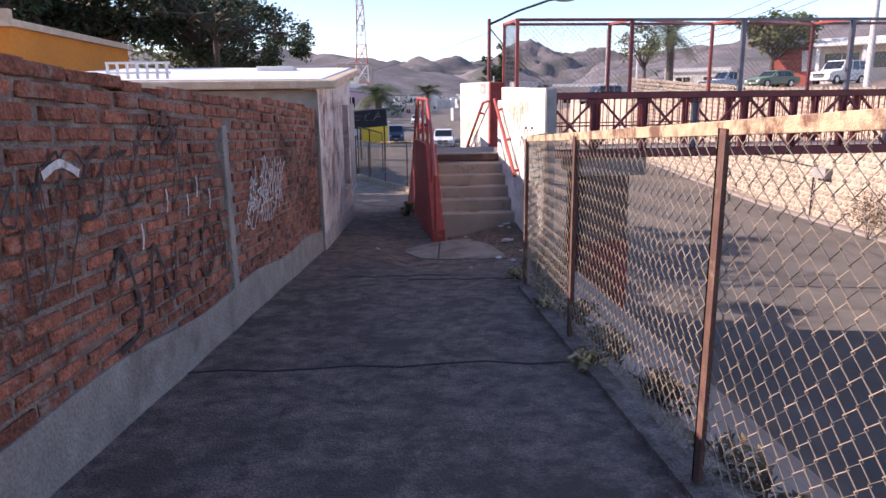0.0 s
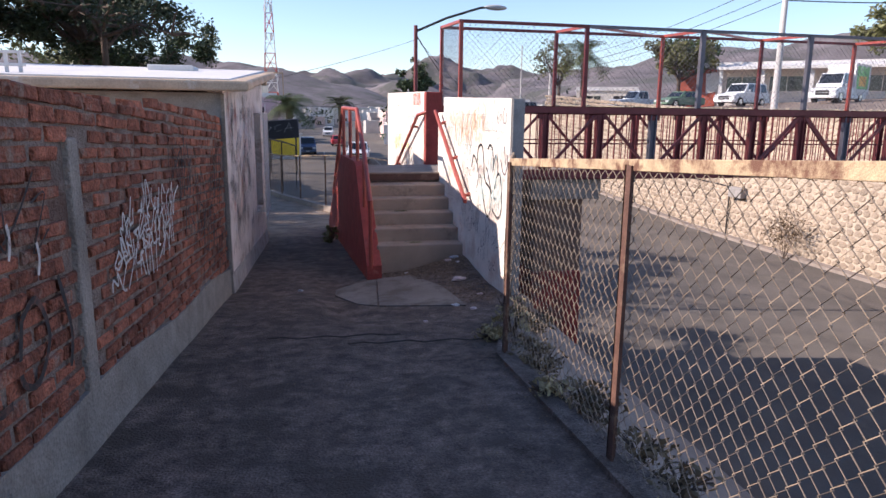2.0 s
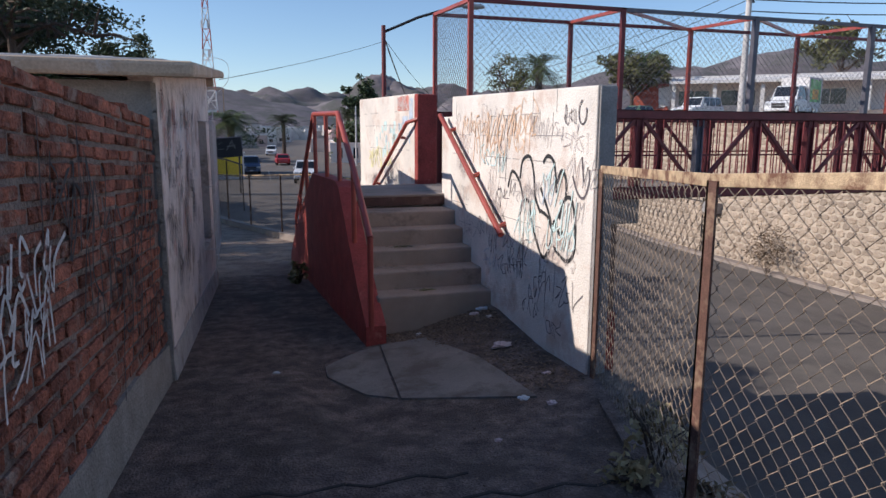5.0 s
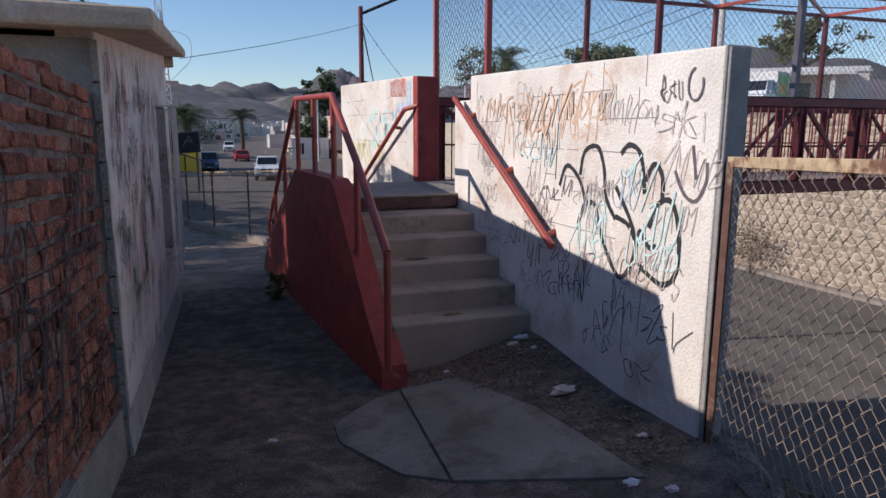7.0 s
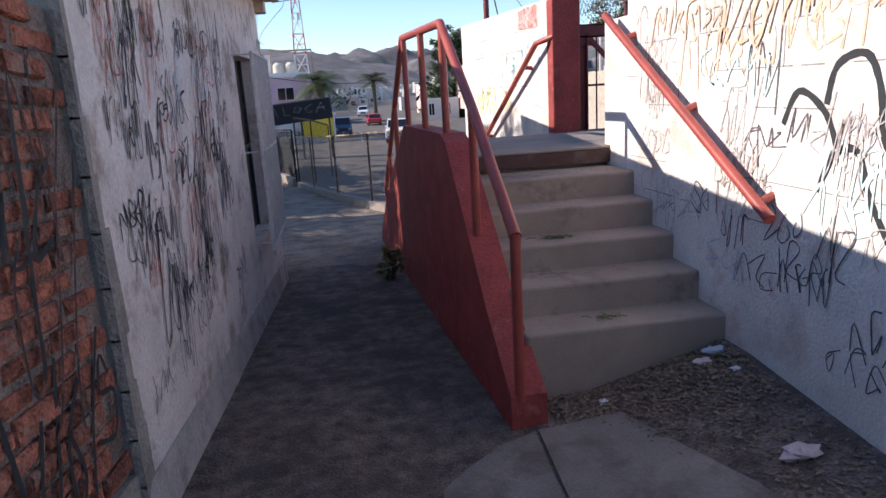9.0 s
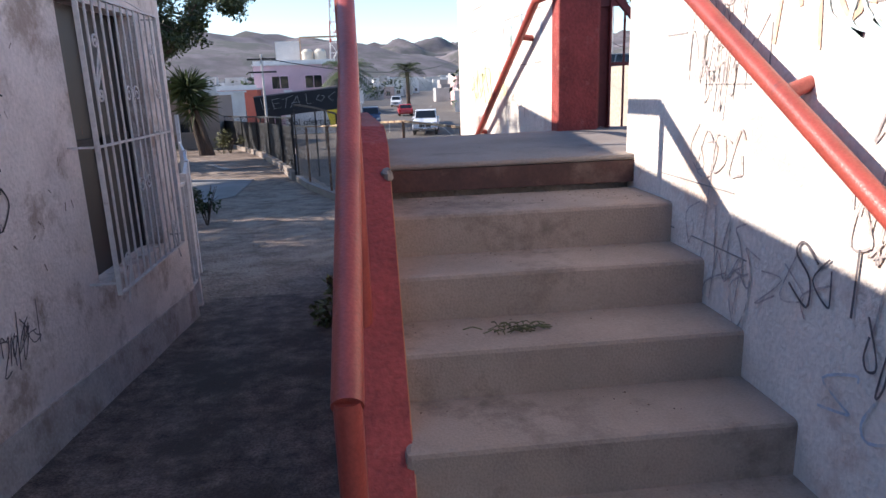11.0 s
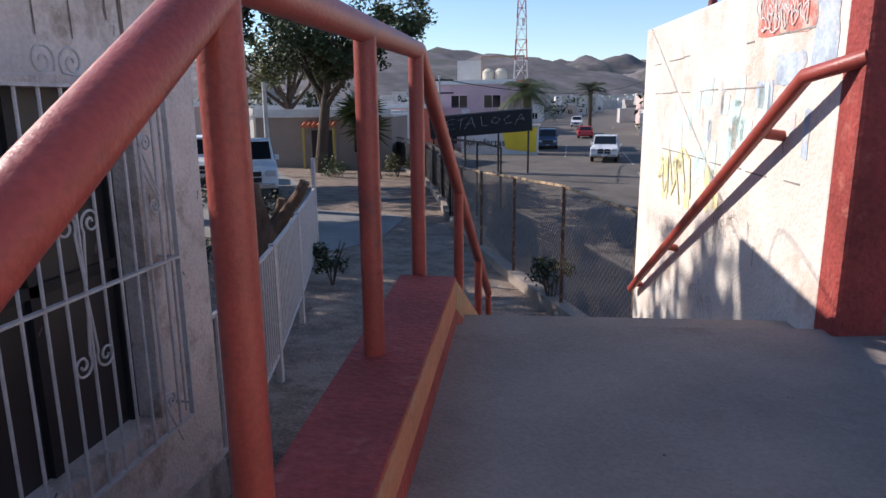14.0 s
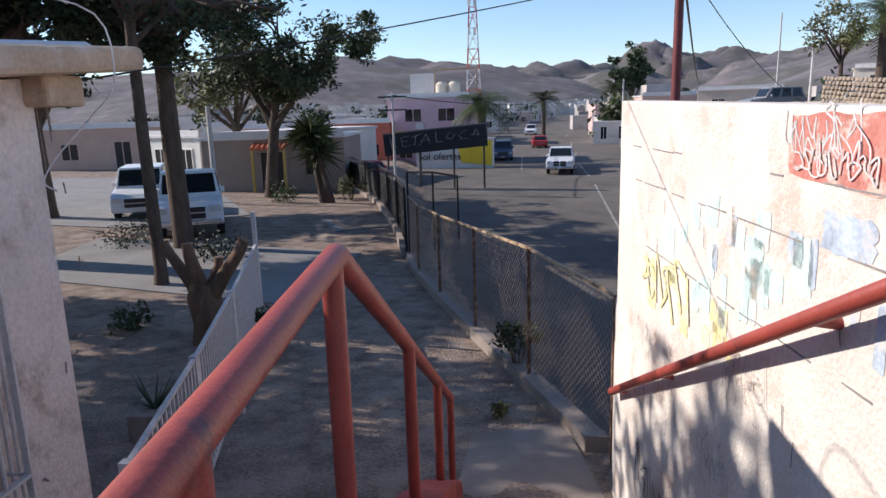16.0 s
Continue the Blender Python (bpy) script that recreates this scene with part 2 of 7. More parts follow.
# ---- mesh tools ----
class Mesh:
    """Lists of points and faces, in world metres."""

    def __init__(self):
        self.v, self.f = [], []

    def add(self, vs, fs):
        o = len(self.v)
        self.v += [tuple(p) for p in vs]
        self.f += [tuple(i + o for i in f) for f in fs]

    def box(self, x0, x1, y0, y1, z0, z1):
        self.hexa([(x0, y0, z0), (x1, y0, z0), (x1, y1, z0), (x0, y1, z0), (x0, y0, z1), (x1, y0, z1), (x1, y1, z1), (x0, y1, z1)])

    def hexa(self, p):
        self.add(p, [(0, 3, 2, 1), (4, 5, 6, 7), (0, 1, 5, 4), (1, 2, 6, 5), (2, 3, 7, 6), (3, 0, 4, 7)])

    def beam(self, a, b, w, h, up=(0, 0, 1)):
        a, b = Vector(a), Vector(b)
        d = (b - a).normalized()
        s = d.cross(Vector(up))
        if s.length < 1e-4:
            s = d.cross(Vector((0, 1, 0)))
        s = s.normalized() * (w / 2)
        u = s.cross(d).normalized() * (h / 2)
        self.hexa([a - s - u, a + s - u, b + s - u, b - s - u, a - s + u, a + s + u, b + s + u, b - s + u])

    def tube(self, pts, r, n=10, cap=True):
        pts = [Vector(p) for p in pts]
        rs = r if isinstance(r, (list, tuple)) else [r] * len(pts)
        o = len(self.v)
        ref = None
        for i, p in enumerate(pts):
            d = (pts[min(i + 1, len(pts) - 1)] - pts[max(i - 1, 0)]).normalized()
            if ref is None:
                ref = Vector((0, 0, 1)) if abs(d.z) < 0.9 else Vector((1, 0, 0))
            s = d.cross(ref)
            s.normalize()
            u = s.cross(d)
            ref = u
            for k in range(n):
                a = 2 * math.pi * k / n
                self.v.append(tuple(p + (s * math.cos(a) + u * math.sin(a)) * rs[i]))
        for i in range(len(pts) - 1):
            for k in range(n):
                a, b = o + i * n + k, o + i * n + (k + 1) % n
                self.f.append((a, b, b + n, a + n))
        if cap:
            self.f.append(tuple(o + k for k in reversed(range(n))))
            self.f.append(tuple(o + (len(pts) - 1) * n + k for k in range(n)))

    def prism(self, poly, shift):
        """A closed outline pushed along a vector."""
        n = len(poly)
        s = Vector(shift)
        vs = [Vector(p) for p in poly] + [Vector(p) + s for p in poly]
        self.add(vs, [tuple(range(n - 1, -1, -1)), tuple(range(n, 2 * n))] + [(i, (i + 1) % n, n + (i + 1) % n, n + i) for i in range(n)])

    def disc(self, c, axis, r, depth, n=16):
        c, axis = Vector(c), Vector(axis).normalized()
        self.tube([c - axis * depth / 2, c + axis * depth / 2], r, n)

    def blob(self, c, r, rng, n=6, m=9, rough=0.25):
        c = Vector(c)
        rx, ry, rz = r if isinstance(r, (list, tuple)) else (r, r, r)
        vs, fs = [], []
        for i in range(n + 1):
            for k in range(m):
                th, ph = math.pi * i / n, 2 * math.pi * k / m
                q = 1 + rng.uniform(-rough, rough) if 0 < i < n else 1
                vs.append(c + Vector((rx * math.sin(th) * math.cos(ph), ry * math.sin(th) * math.sin(ph), rz * math.cos(th))) * q)
        for i in range(n):
            for k in range(m):
                a, b = i * m + k, i * m + (k + 1) % m
                fs.append((a, a + m, b + m, b))
        self.add(vs, fs)


def root_of(ob):
    while ob.parent:
        ob = ob.parent
    return ob


def mesh_of(name, shape, material, origin=(0, 0, 0), smooth=False):
    o = Vector(origin)
    d = bpy.data.meshes.new(name)
    d.from_pydata([tuple(Vector(p) - o) for p in shape.v], [], shape.f)
    d.materials.append(material)
    if smooth:
        d.polygons.foreach_set("use_smooth", [True] * len(d.polygons))
        d.set_sharp_from_angle(angle=radians(40))
    d.update()
    return d


def bevelled(ob, w):
    b = ob.modifiers.new("edge", "BEVEL")
    b.width, b.segments, b.limit_method, b.angle_limit = w, 2, "ANGLE", radians(35)
    return ob


def part(name, shape, material, parent, label="", bevel=0.0, smooth=False, kind=""):
    ob = new(name, mesh_of(name, shape, material, root_of(parent).location, smooth))
    ob.parent = parent
    if bevel:
        bevelled(ob, bevel)
    return tagged(ob, label, kind=kind)


def thing(name, at, label, category, group="", kind=""):
    ob = new(name)
    ob.empty_display_size = 0.2
    ob.location = at
    return tagged(ob, label, category, group, kind)


def solo(name, shape, material, label, category, kind="", group="", bevel=0.0, smooth=False):
    ob = new(name, mesh_of(name, shape, material, (0, 0, 0), smooth))
    if bevel:
        bevelled(ob, bevel)
    return tagged(ob, label, category, group, kind)


def smooth_line(pts, steps=5, closed=False):
    pts = [Vector(p) for p in pts]
    out = []
    n = len(pts)
    for i in range(n if closed else n - 1):
        if closed:
            p0, p1, p2, p3 = pts[i - 1], pts[i], pts[(i + 1) % n], pts[(i + 2) % n]
        else:
            p0, p1, p2, p3 = pts[max(i - 1, 0)], pts[i], pts[i + 1], pts[min(i + 2, n - 1)]
        for k in range(steps):
            t = k / steps
            out.append(0.5 * (2 * p1 + (p2 - p0) * t + (2 * p0 - 5 * p1 + 4 * p2 - p3) * t * t + (3 * p1 - p0 - 3 * p2 + p3) * t ** 3))
    out.append(pts[0] if closed else pts[-1])
    return out


# ---- plan ----
def lerp_table(v, xs, zs):
    return float(np.interp(v, xs, zs))


def walk_z(y):
    return lerp_table(y, (-40, -16, -6, -4.2, -0.5, 10.5, 21, 35, 70), (2.6, 1.0, 0.2, 0.06, -0.24, -0.9, -1.22, -1.65, -2.1))


def road_z(y):
    return lerp_table(y, (-60, -12, 14, 24, 34, 48, 80, 300, 2000), (-4.2, -4.1, -4.05, -3.9, -3.4, -2.5, -2.3, -2.0, -2.0))


def fence_x(y):
    return lerp_table(y, (-40, -10, -6.2, -4.2, -2.1, 7.2, 9.4, 13.3, 19, 28, 38, 60), (0.3, 0.4, 0.46, 0.53, 1.3, 1.3, 0.6, -0.75, -2.1, -4.2, -6.4, -9))


def wall_x(y):
    """The brick wall's face."""
    return -1.95 - 0.0585 * (-0.82 - y)


def house_x(y):
    return -1.92 + (y + 0.81) * 0.036


def stone_x(y):
    return lerp_table(y, (-60, 40, 75, 120, 200, 320), (20.5, 20.2, 17.0, 16.5, 24.0, 42.0))


def foot_plane(x, y):
    """The slabs at the foot of the stairs."""
    return -0.17 + 0.09 * (x + 0.24) - 0.045 * (y + 1.77)


def bank_foot(y):
    """Where the concrete bank below the fence meets the road."""
    return lerp_table(y, (-60, 4.5, 7, 16, 24, 34, 60), (6.0, 6.0, 3.1, 0.6, -1.4, -3.8, -7.8))


def ground_z(x, y):
    w, r = walk_z(y), road_z(y)
    fx = fence_x(y) + 0.15
    foot = bank_foot(y)
    sx = stone_x(y)
    if x < fx:
        k = min(1, max(0, (-3 - x) / 60))
        if -1.0 < x < 1.45 and -2.8 < y < 0.6:
            k2 = min(1, max(0, (x + 0.98) / 0.3)) * min(1, max(0, (y + 2.75) / 0.4))
            mound = 0.14 * min(1, max(0, (x - 0.35) / 0.8)) * min(1, max(0, (y + 1.3) / 1.1))
            return w + (foot_plane(x, y) - 0.014 + mound - w) * k2 + 0.006 * noise.noise((x * 3, y * 3, 0))
        return w * (1 - k) + k * (w + 1.0) + 0.012 * noise.noise((x * 1.7, y * 1.7, 0))
    if x < foot:
        k = (x - fx) / (foot - fx)
        return w + (r - w) * k
    if x < sx + 0.25:
        return r
    up = lerp_table(y, (-60, 45, 75, 130), (2.35, 2.1, 0.4, -1.6)) - r
    slope = 0.062 * min(x - sx, 60) * lerp_table(y, (60, 140), (1, 0.25))
    k = min(1, (x - sx - 0.25) / 0.1)
    return r + (up + slope) * k


def axis_steps(stops):
    out = []
    for a, b, s in stops:
        n = max(1, round((b - a) / s))
        out += [a + (b - a) * i / n for i in range(n)]
    return out + [stops[-1][1]]


GX = axis_steps([(-3000, -400, 260), (-400, -60, 34), (-60, -12, 3), (-12, -2.5, 0.7), (-2.5, 4, 0.13), (4, 16, 0.6), (16, 25, 0.16), (25, 60, 2.5), (60, 400, 34), (400, 3000, 260)])
GY = axis_steps([(-3000, -300, 300), (-300, -40, 26), (-40, -13, 1.5), (-13, 16, 0.22), (16, 60, 0.9), (60, 200, 7), (200, 600, 40), (600, 4000, 340)])
g = Mesh()
g.v = [(x, y, ground_z(x, y)) for y in GY for x in GX]
nx = len(GX)
road_faces, walk_faces, dirt_faces, bank_faces = [], [], [], []
for j in range(len(GY) - 1):
    for i in range(nx - 1):
        q = (j * nx + i, j * nx + i + 1, (j + 1) * nx + i + 1, (j + 1) * nx + i)
        x, y = (GX[i] + GX[i + 1]) / 2, (GY[j] + GY[j + 1]) / 2
        foot = bank_foot(y) + 0.05
        if foot < x < stone_x(y) + 0.2 and -200 < y < 420:
            road_faces.append(q)
        elif wall_x(min(y, -0.8)) - 0.3 < x < fence_x(y) + 0.1 and y < 5:
            walk_faces.append(q)
        elif fence_x(y) + 0.35 < x <= foot and y < 4:
            bank_faces.append(q)
        else:
            dirt_faces.append(q)
g.f = dirt_faces + road_faces + walk_faces + bank_faces
d = mesh_of("ground", g, DIRT)
d.materials.append(ASPHALT)
d.materials.append(CONCRETE)
d.materials.append(SLAB)
d.polygons.foreach_set("material_index", [0] * len(dirt_faces) + [1] * len(road_faces) + [2] * len(walk_faces) + [3] * len(bank_faces))
d.polygons.foreach_set("use_smooth", [True] * len(d.polygons))
tagged(new("ground", d), "sloping concrete walkway, dry dirt, concrete bank and a sunken asphalt road", "ground", kind="structure")

def kx(y, side):
    inner = lerp_table(y, (-0.28, 1.45, 3.32, 6.75), (-0.005, -0.01, -0.097, -0.2))
    return inner if side else inner - lerp_table(y, (-0.28, 1.0, 3.3), (0.2, 0.185, 0.215))


# ---- stairs and platform ----
RISE = 0.175
TREAD_Z = [0.168, 0.355, 0.532, 0.712, 0.888]
PLAT = 1.05
STEP_Y = [0.0, 0.31, 0.645, 0.957, 1.265]
stair = thing("staircase", (0.6, 0, -0.25), "worn concrete steps rising to a footbridge landing, dusty treads", "stairs", kind="structure")
for i, y in enumerate(STEP_Y):
    s = Mesh()
    y1 = STEP_Y[i + 1] + 0.1 if i < 4 else 1.72
    s.box(-0.03, 1.24, y, y1, -0.5 if i == 0 else TREAD_Z[i - 1] - 0.09, TREAD_Z[i])
    part("step", s, STEP, stair, bevel=0.018)
LIPSTEEL = mat("brown_steel", (0.075, 0.035, 0.03), 0.6, 0.25, 6, 60, 0.2, stain=(0.16, 0.1, 0.08), stain_at=0.6, stain_scale=4)
lip = Mesh()
lip.box(-0.02, 1.24, 1.712, 1.76, PLAT - 0.135, PLAT - 0.03)
part("edge_channel", lip, LIPSTEEL, stair, "dark rusted steel channel under the landing's edge")
land = Mesh()
land.hexa([(-0.03, 1.70, PLAT - 0.028), (1.75, 1.72, PLAT - 0.028), (1.75, 3.5, PLAT - 0.028), (-0.115, 3.32, PLAT - 0.028), (-0.03, 1.70, PLAT), (1.75, 1.72, PLAT), (1.75, 3.5, PLAT), (-0.115, 3.32, PLAT)])
part("landing", land, SLAB, stair, bevel=0.012)
core = Mesh()
core.box(-0.1, 1.25, 1.79, 3.3, -0.8, PLAT - 0.03)
core.box(1.25, 1.72, 1.79, 3.4, 0.7, PLAT - 0.03)
part("landing_base", core, CEMENT, stair)

# the flight down on the far side, turned a little to the left
down = thing("staircase", (0.5, 3.4, -0.7), "concrete steps going down from the landing to the street side", "stairs", kind="structure")
N_DOWN, D_RISE, D_TREAD = 10, 0.172, 0.32


def left_x(y):
    return kx(y, 1) - 0.02


def right_x(y):
    return 1.28 - 0.0745 * (y - 3.36)


for i in range(N_DOWN):
    y0 = 3.34 + D_TREAD * i
    z1 = PLAT - 0.02 - D_RISE * (i if i else 0) - (0.05 if i == 0 else 0.1)
    s = Mesh()
    a, b = y0 - 0.02, y0 + D_TREAD + 0.01
    s.hexa([(left_x(a), a, z1 - 0.32), (right_x(a) + 0.05, a + 0.1, z1 - 0.32), (right_x(b) + 0.05, b + 0.1, z1 - 0.32), (left_x(b), b, z1 - 0.32),
            (left_x(a), a, z1), (right_x(a) + 0.05, a + 0.1, z1), (right_x(b) + 0.05, b + 0.1, z1), (left_x(b), b, z1)])
    part("step", s, SLAB if i < 2 else STEP, down, bevel=0.018)
edge = Mesh()
edge.box(-0.09, 1.26, 3.325, 3.34, PLAT - 0.05, PLAT - 0.012)
part("edge_gap", edge, LIPSTEEL, down, "dark open joint at the landing's edge")
apron = Mesh()
apron.hexa([(-0.3, 6.4, -1.1), (1.0, 6.5, -1.1), (0.75, 8.3, -1.1), (-0.2, 7.9, -1.1), (-0.3, 6.4, -0.66), (1.0, 6.5, -0.66), (0.75, 8.3, -0.74), (-0.2, 7.9, -0.74)])
part("apron", apron, SLAB, down, "pale concrete apron at the foot", bevel=0.015)

# red sloping kerb wall with its pipe rail
kerb = thing("kerb_wall", (-0.15, 2, -0.5), "red-painted concrete side wall of the stairs, sloping at both ends", "wall", kind="structure")
prof = [(-0.28, -0.6), (-0.28, -0.05), (0.2, 0.22), (1.45, 1.18), (1.62, 1.24), (3.32, 1.24), (3.42, 1.18), (4.7, 0.62), (5.9, -0.02), (6.6, -0.45), (6.75, -0.62), (6.75, -1.1)]


k = Mesh()
n = len(prof)
vs = [(kx(y, 0), y, z) for y, z in prof] + [(kx(y, 1), y, z) for y, z in prof]
k.add(vs, [tuple(range(n)), tuple(range(2 * n - 1, n - 1, -1))] + [(i, n + i, n + (i + 1) % n, (i + 1) % n) for i in range(n)])
part("kerb_body", k, REDPAINT, kerb)
k = Mesh()
inner_top = [(-0.2, -0.03, -0.3), (0.2, 0.208, -0.1), (0.7, 0.59, 0.2), (1.45, 1.168, 0.8), (1.62, 1.228, 0.9), (2.5, 1.228, 0.95), (3.32, 1.228, 0.95)]
for a, b in zip(inner_top, inner_top[1:]):
    k.hexa([(kx(a[0], 1) - 0.01, a[0], a[2]), (kx(a[0], 1) + 0.004, a[0], a[2]), (kx(b[0], 1) + 0.004, b[0], b[2]), (kx(b[0], 1) - 0.01, b[0], b[2]),
            (kx(a[0], 1) - 0.01, a[0], a[1]), (kx(a[0], 1) + 0.004, a[0], a[1]), (kx(b[0], 1) + 0.004, b[0], b[1]), (kx(b[0], 1) - 0.01, b[0], b[1])])
part("worn_face", k, ORANGE, kerb, "worn orange and tan inner face")
k = Mesh()
a, b = (3.325, 1.225, 0.75), (4.6, 0.65, 0.2)
k.hexa([(kx(a[0], 1) - 0.01, a[0], a[2]), (kx(a[0], 1) + 0.004, a[0], a[2]), (kx(b[0], 1) + 0.004, b[0], b[2]), (kx(b[0], 1) - 0.01, b[0], b[2]),
        (kx(a[0], 1) - 0.01, a[0], a[1]), (kx(a[0], 1) + 0.004, a[0], a[1]), (kx(b[0], 1) + 0.004, b[0], b[1]), (kx(b[0], 1) - 0.01, b[0], b[1])])
part("worn_face", k, TANWORN, kerb, "bare tan face of the lower end")
chip = Mesh()
chip.blob((-0.02, 1.30, 1.055), (0.025, 0.04, 0.035), random.Random(3), 5, 8, 0.2)
part("paint_chip", chip, SLAB, kerb, "bare white chip at the edge")


def pipe_end_rail(name, label, rail_pts, posts, r, post_r):
    ob = thing(name, posts[0][0], label, "handrail")
    m = Mesh()
    pts = [Vector(p) for p in rail_pts]
    out = [pts[0]]
    for i in range(1, len(pts) - 1):
        a, b = (pts[i - 1] - pts[i]).normalized(), (pts[i + 1] - pts[i]).normalized()
        for t in (1, 0.5, 0):
            out.append(pts[i] + a * 0.06 * t)
        for t in (0.5, 1):
            out.append(pts[i] + b * 0.06 * t)
    out.append(pts[-1])
    m.tube(out, r, 14)
    part("rail", m, PIPE, ob, smooth=True)
    for a, b in posts:
        m = Mesh()
        m.tube([a, b], post_r, 12)
        part("post", m, PIPE, ob, smooth=True)
    return ob


def rail_at(y):
    """The left pipe rail's height over the stairs."""
    return lerp_table(y, (-0.27, 1.70, 3.44, 6.81), (0.82, 2.05, 2.086, 0.16))


def rail_x(y):
    return lerp_table(y, (-0.27, 0.74, 1.70, 3.44, 6.81), (-0.15, -0.136, -0.149, -0.252, -0.285))


def kerb_at(y):
    return lerp_table(y, [p[0] for p in prof[1:-1]], [p[1] for p in prof[1:-1]])


pipe_end_rail("stair_handrail", "red-painted pipe handrail on eight posts, worn to dark metal", [(rail_x(y), y, rail_at(y)) for y in (-0.27, 0.74, 1.70, 3.44, 6.81)],
              [((rail_x(y), y, kerb_at(y) - 0.05), (rail_x(y), y, rail_at(y) + 0.005)) for y in (-0.262, 0.74, 1.67, 2.5, 3.38, 4.63, 5.82, 6.78)], 0.033, 0.029)


def wall_rail(name, label, a, b, turn, stubs, r=0.03):
    """A pipe rail along a wall, with its upper end turned into the wall."""
    ob = thing(name, b, label, "handrail")
    m = Mesh()
    pts = [Vector(p) for p in (a, b, turn)] if turn else [Vector(a), Vector(b)]
    m.tube(pts, r, 12)
    part("rail", m, PIPE, ob, smooth=True)
    for p, q in stubs:
        m = Mesh()
        m.tube([p, q], r * 0.8, 10)
        part("bracket", m, PIPE, ob, smooth=True)
    return ob


W1 = 1.2
wall_rail("wall_handrail", "red pipe handrail fixed to the white stair wall", (1.1, -0.5, 0.84), (1.1, 1.58, 2.04), None,
          [((1.1, y, 0.84 + (y + 0.5) * 0.577 - 0.01), (W1 + 0.03, y + 0.02, 0.84 + (y + 0.5) * 0.577 + 0.03)) for y in (-0.38, 0.4, 1.25)])
wall_rail("wall_handrail", "red pipe handrail bent into the painted wall at its upper end", (right_x(6.69) - 0.06, 6.69, 0.287), (right_x(3.53) - 0.11, 3.53, 1.976), (right_x(3.4) + 0.02, 3.38, 2.03),
          [((right_x(y) - 0.075, y, 0.287 + (6.69 - y) * 0.5345), (right_x(y) + 0.03, y, 0.287 + (6.69 - y) * 0.5345 - 0.015)) for y in (6.5, 5.5, 3.95)])

# ---- white stair wall of blocks, its end a darker grey ----
wall_e = thing("wall_east", (1.27, 0, -0.3), "white-painted block wall beside the stairs, covered in graffiti", "wall", kind="structure")
m = Mesh()
m.hexa([(W1, -2.07, -0.5), (W1 + 0.14, -2.07, -0.5), (W1 + 0.14, 1.40, -0.5), (W1, 1.40, -0.5), (W1, -2.07, 2.165), (W1 + 0.14, -2.07, 2.165), (W1 + 0.14, 1.40, 2.255), (W1, 1.40, 2.255)])
part("wall_body", m, BLOCKWALL, wall_e, bevel=0.012)
m = Mesh()
m.box(W1 + 0.002, W1 + 0.13, 1.40, 1.83, -0.3, 2.02)
part("wall_step", m, BLOCKWALL, wall_e, bevel=0.01)
# the street-side end face takes a darker grey than the white wall
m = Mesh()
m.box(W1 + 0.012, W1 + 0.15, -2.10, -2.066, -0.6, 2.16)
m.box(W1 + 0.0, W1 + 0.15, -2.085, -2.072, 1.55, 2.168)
part("wall_end", m, MIDGREY, wall_e, "darker grey end face", bevel=0.012)
# faint block joints
m = Mesh()
rng = random.Random(5)
for z in (0.78, 1.0, 1.38, 1.58, 1.8, 1.99):
    y = -2.0
    while y < 1.3:
        L = rng.uniform(0.15, 0.7)
        if rng.random() < 0.6:
            m.box(W1 - 0.0025, W1 + 0.002, y, min(y + L, 1.38), z - 0.003, z + 0.003)
        y += L + rng.uniform(0, 0.3)
for i in range(9):
    y, z = rng.uniform(-1.9, 1.3), rng.choice((1.38, 1.58, 1.8, 1.99))
    m.box(W1 - 0.0025, W1 + 0.002, y - 0.003, y + 0.003, z, z + 0.19)
part("joint", m, MIDGREY, wall_e, "thin dark joints between blocks", kind="stuff")

# red pillar and far wall
pil = thing("pillar", (1.45, 3.45, -0.3), "red-painted concrete pillar beside the footbridge", "pillar", kind="structure")
m = Mesh()
m.hexa([(1.28, 3.36, 0.2), (1.6, 3.42, 0.2), (1.6, 3.72, 0.2), (1.262, 3.68, 0.2), (1.28, 3.36, 2.4), (1.6, 3.42, 2.4), (1.6, 3.72, 2.41), (1.262, 3.68, 2.41)])
part("pillar_body", m, REDPAINT, pil, bevel=0.02)
wall_f = thing("wall_north", (1.1, 5, -0.7), "white block wall with faded colour patches beside the lower stairs", "wall", kind="structure")
m = Mesh()
Y0, Y1 = 3.5, 6.85
m.hexa([(right_x(Y0), Y0, -0.9), (right_x(Y0) + 0.16, Y0 + 0.02, -0.9), (right_x(Y1) + 0.16, Y1, -0.9), (right_x(Y1), Y1, -0.9),
        (right_x(Y0), Y0, 2.41), (right_x(Y0) + 0.16, Y0 + 0.02, 2.41), (right_x(Y1) + 0.16, Y1, 2.47), (right_x(Y1), Y1, 2.47)])
part("wall_body", m, BLOCKWALL, wall_f, bevel=0.015)
m = Mesh()
m.hexa([(right_x(Y1) + 0.01, Y1, -1.0), (right_x(Y1) + 0.15, Y1, -1.0), (1.24, 7.4, -1.0), (1.1, 7.4, -1.0), (right_x(Y1) + 0.01, Y1, 0.86), (right_x(Y1) + 0.15, Y1, 0.86), (1.24, 7.4, 0.84), (1.1, 7.4, 0.84)])
part("low_wall", m, BLOCKWALL, wall_f, bevel=0.015)
m = Mesh()
rng = random.Random(8)
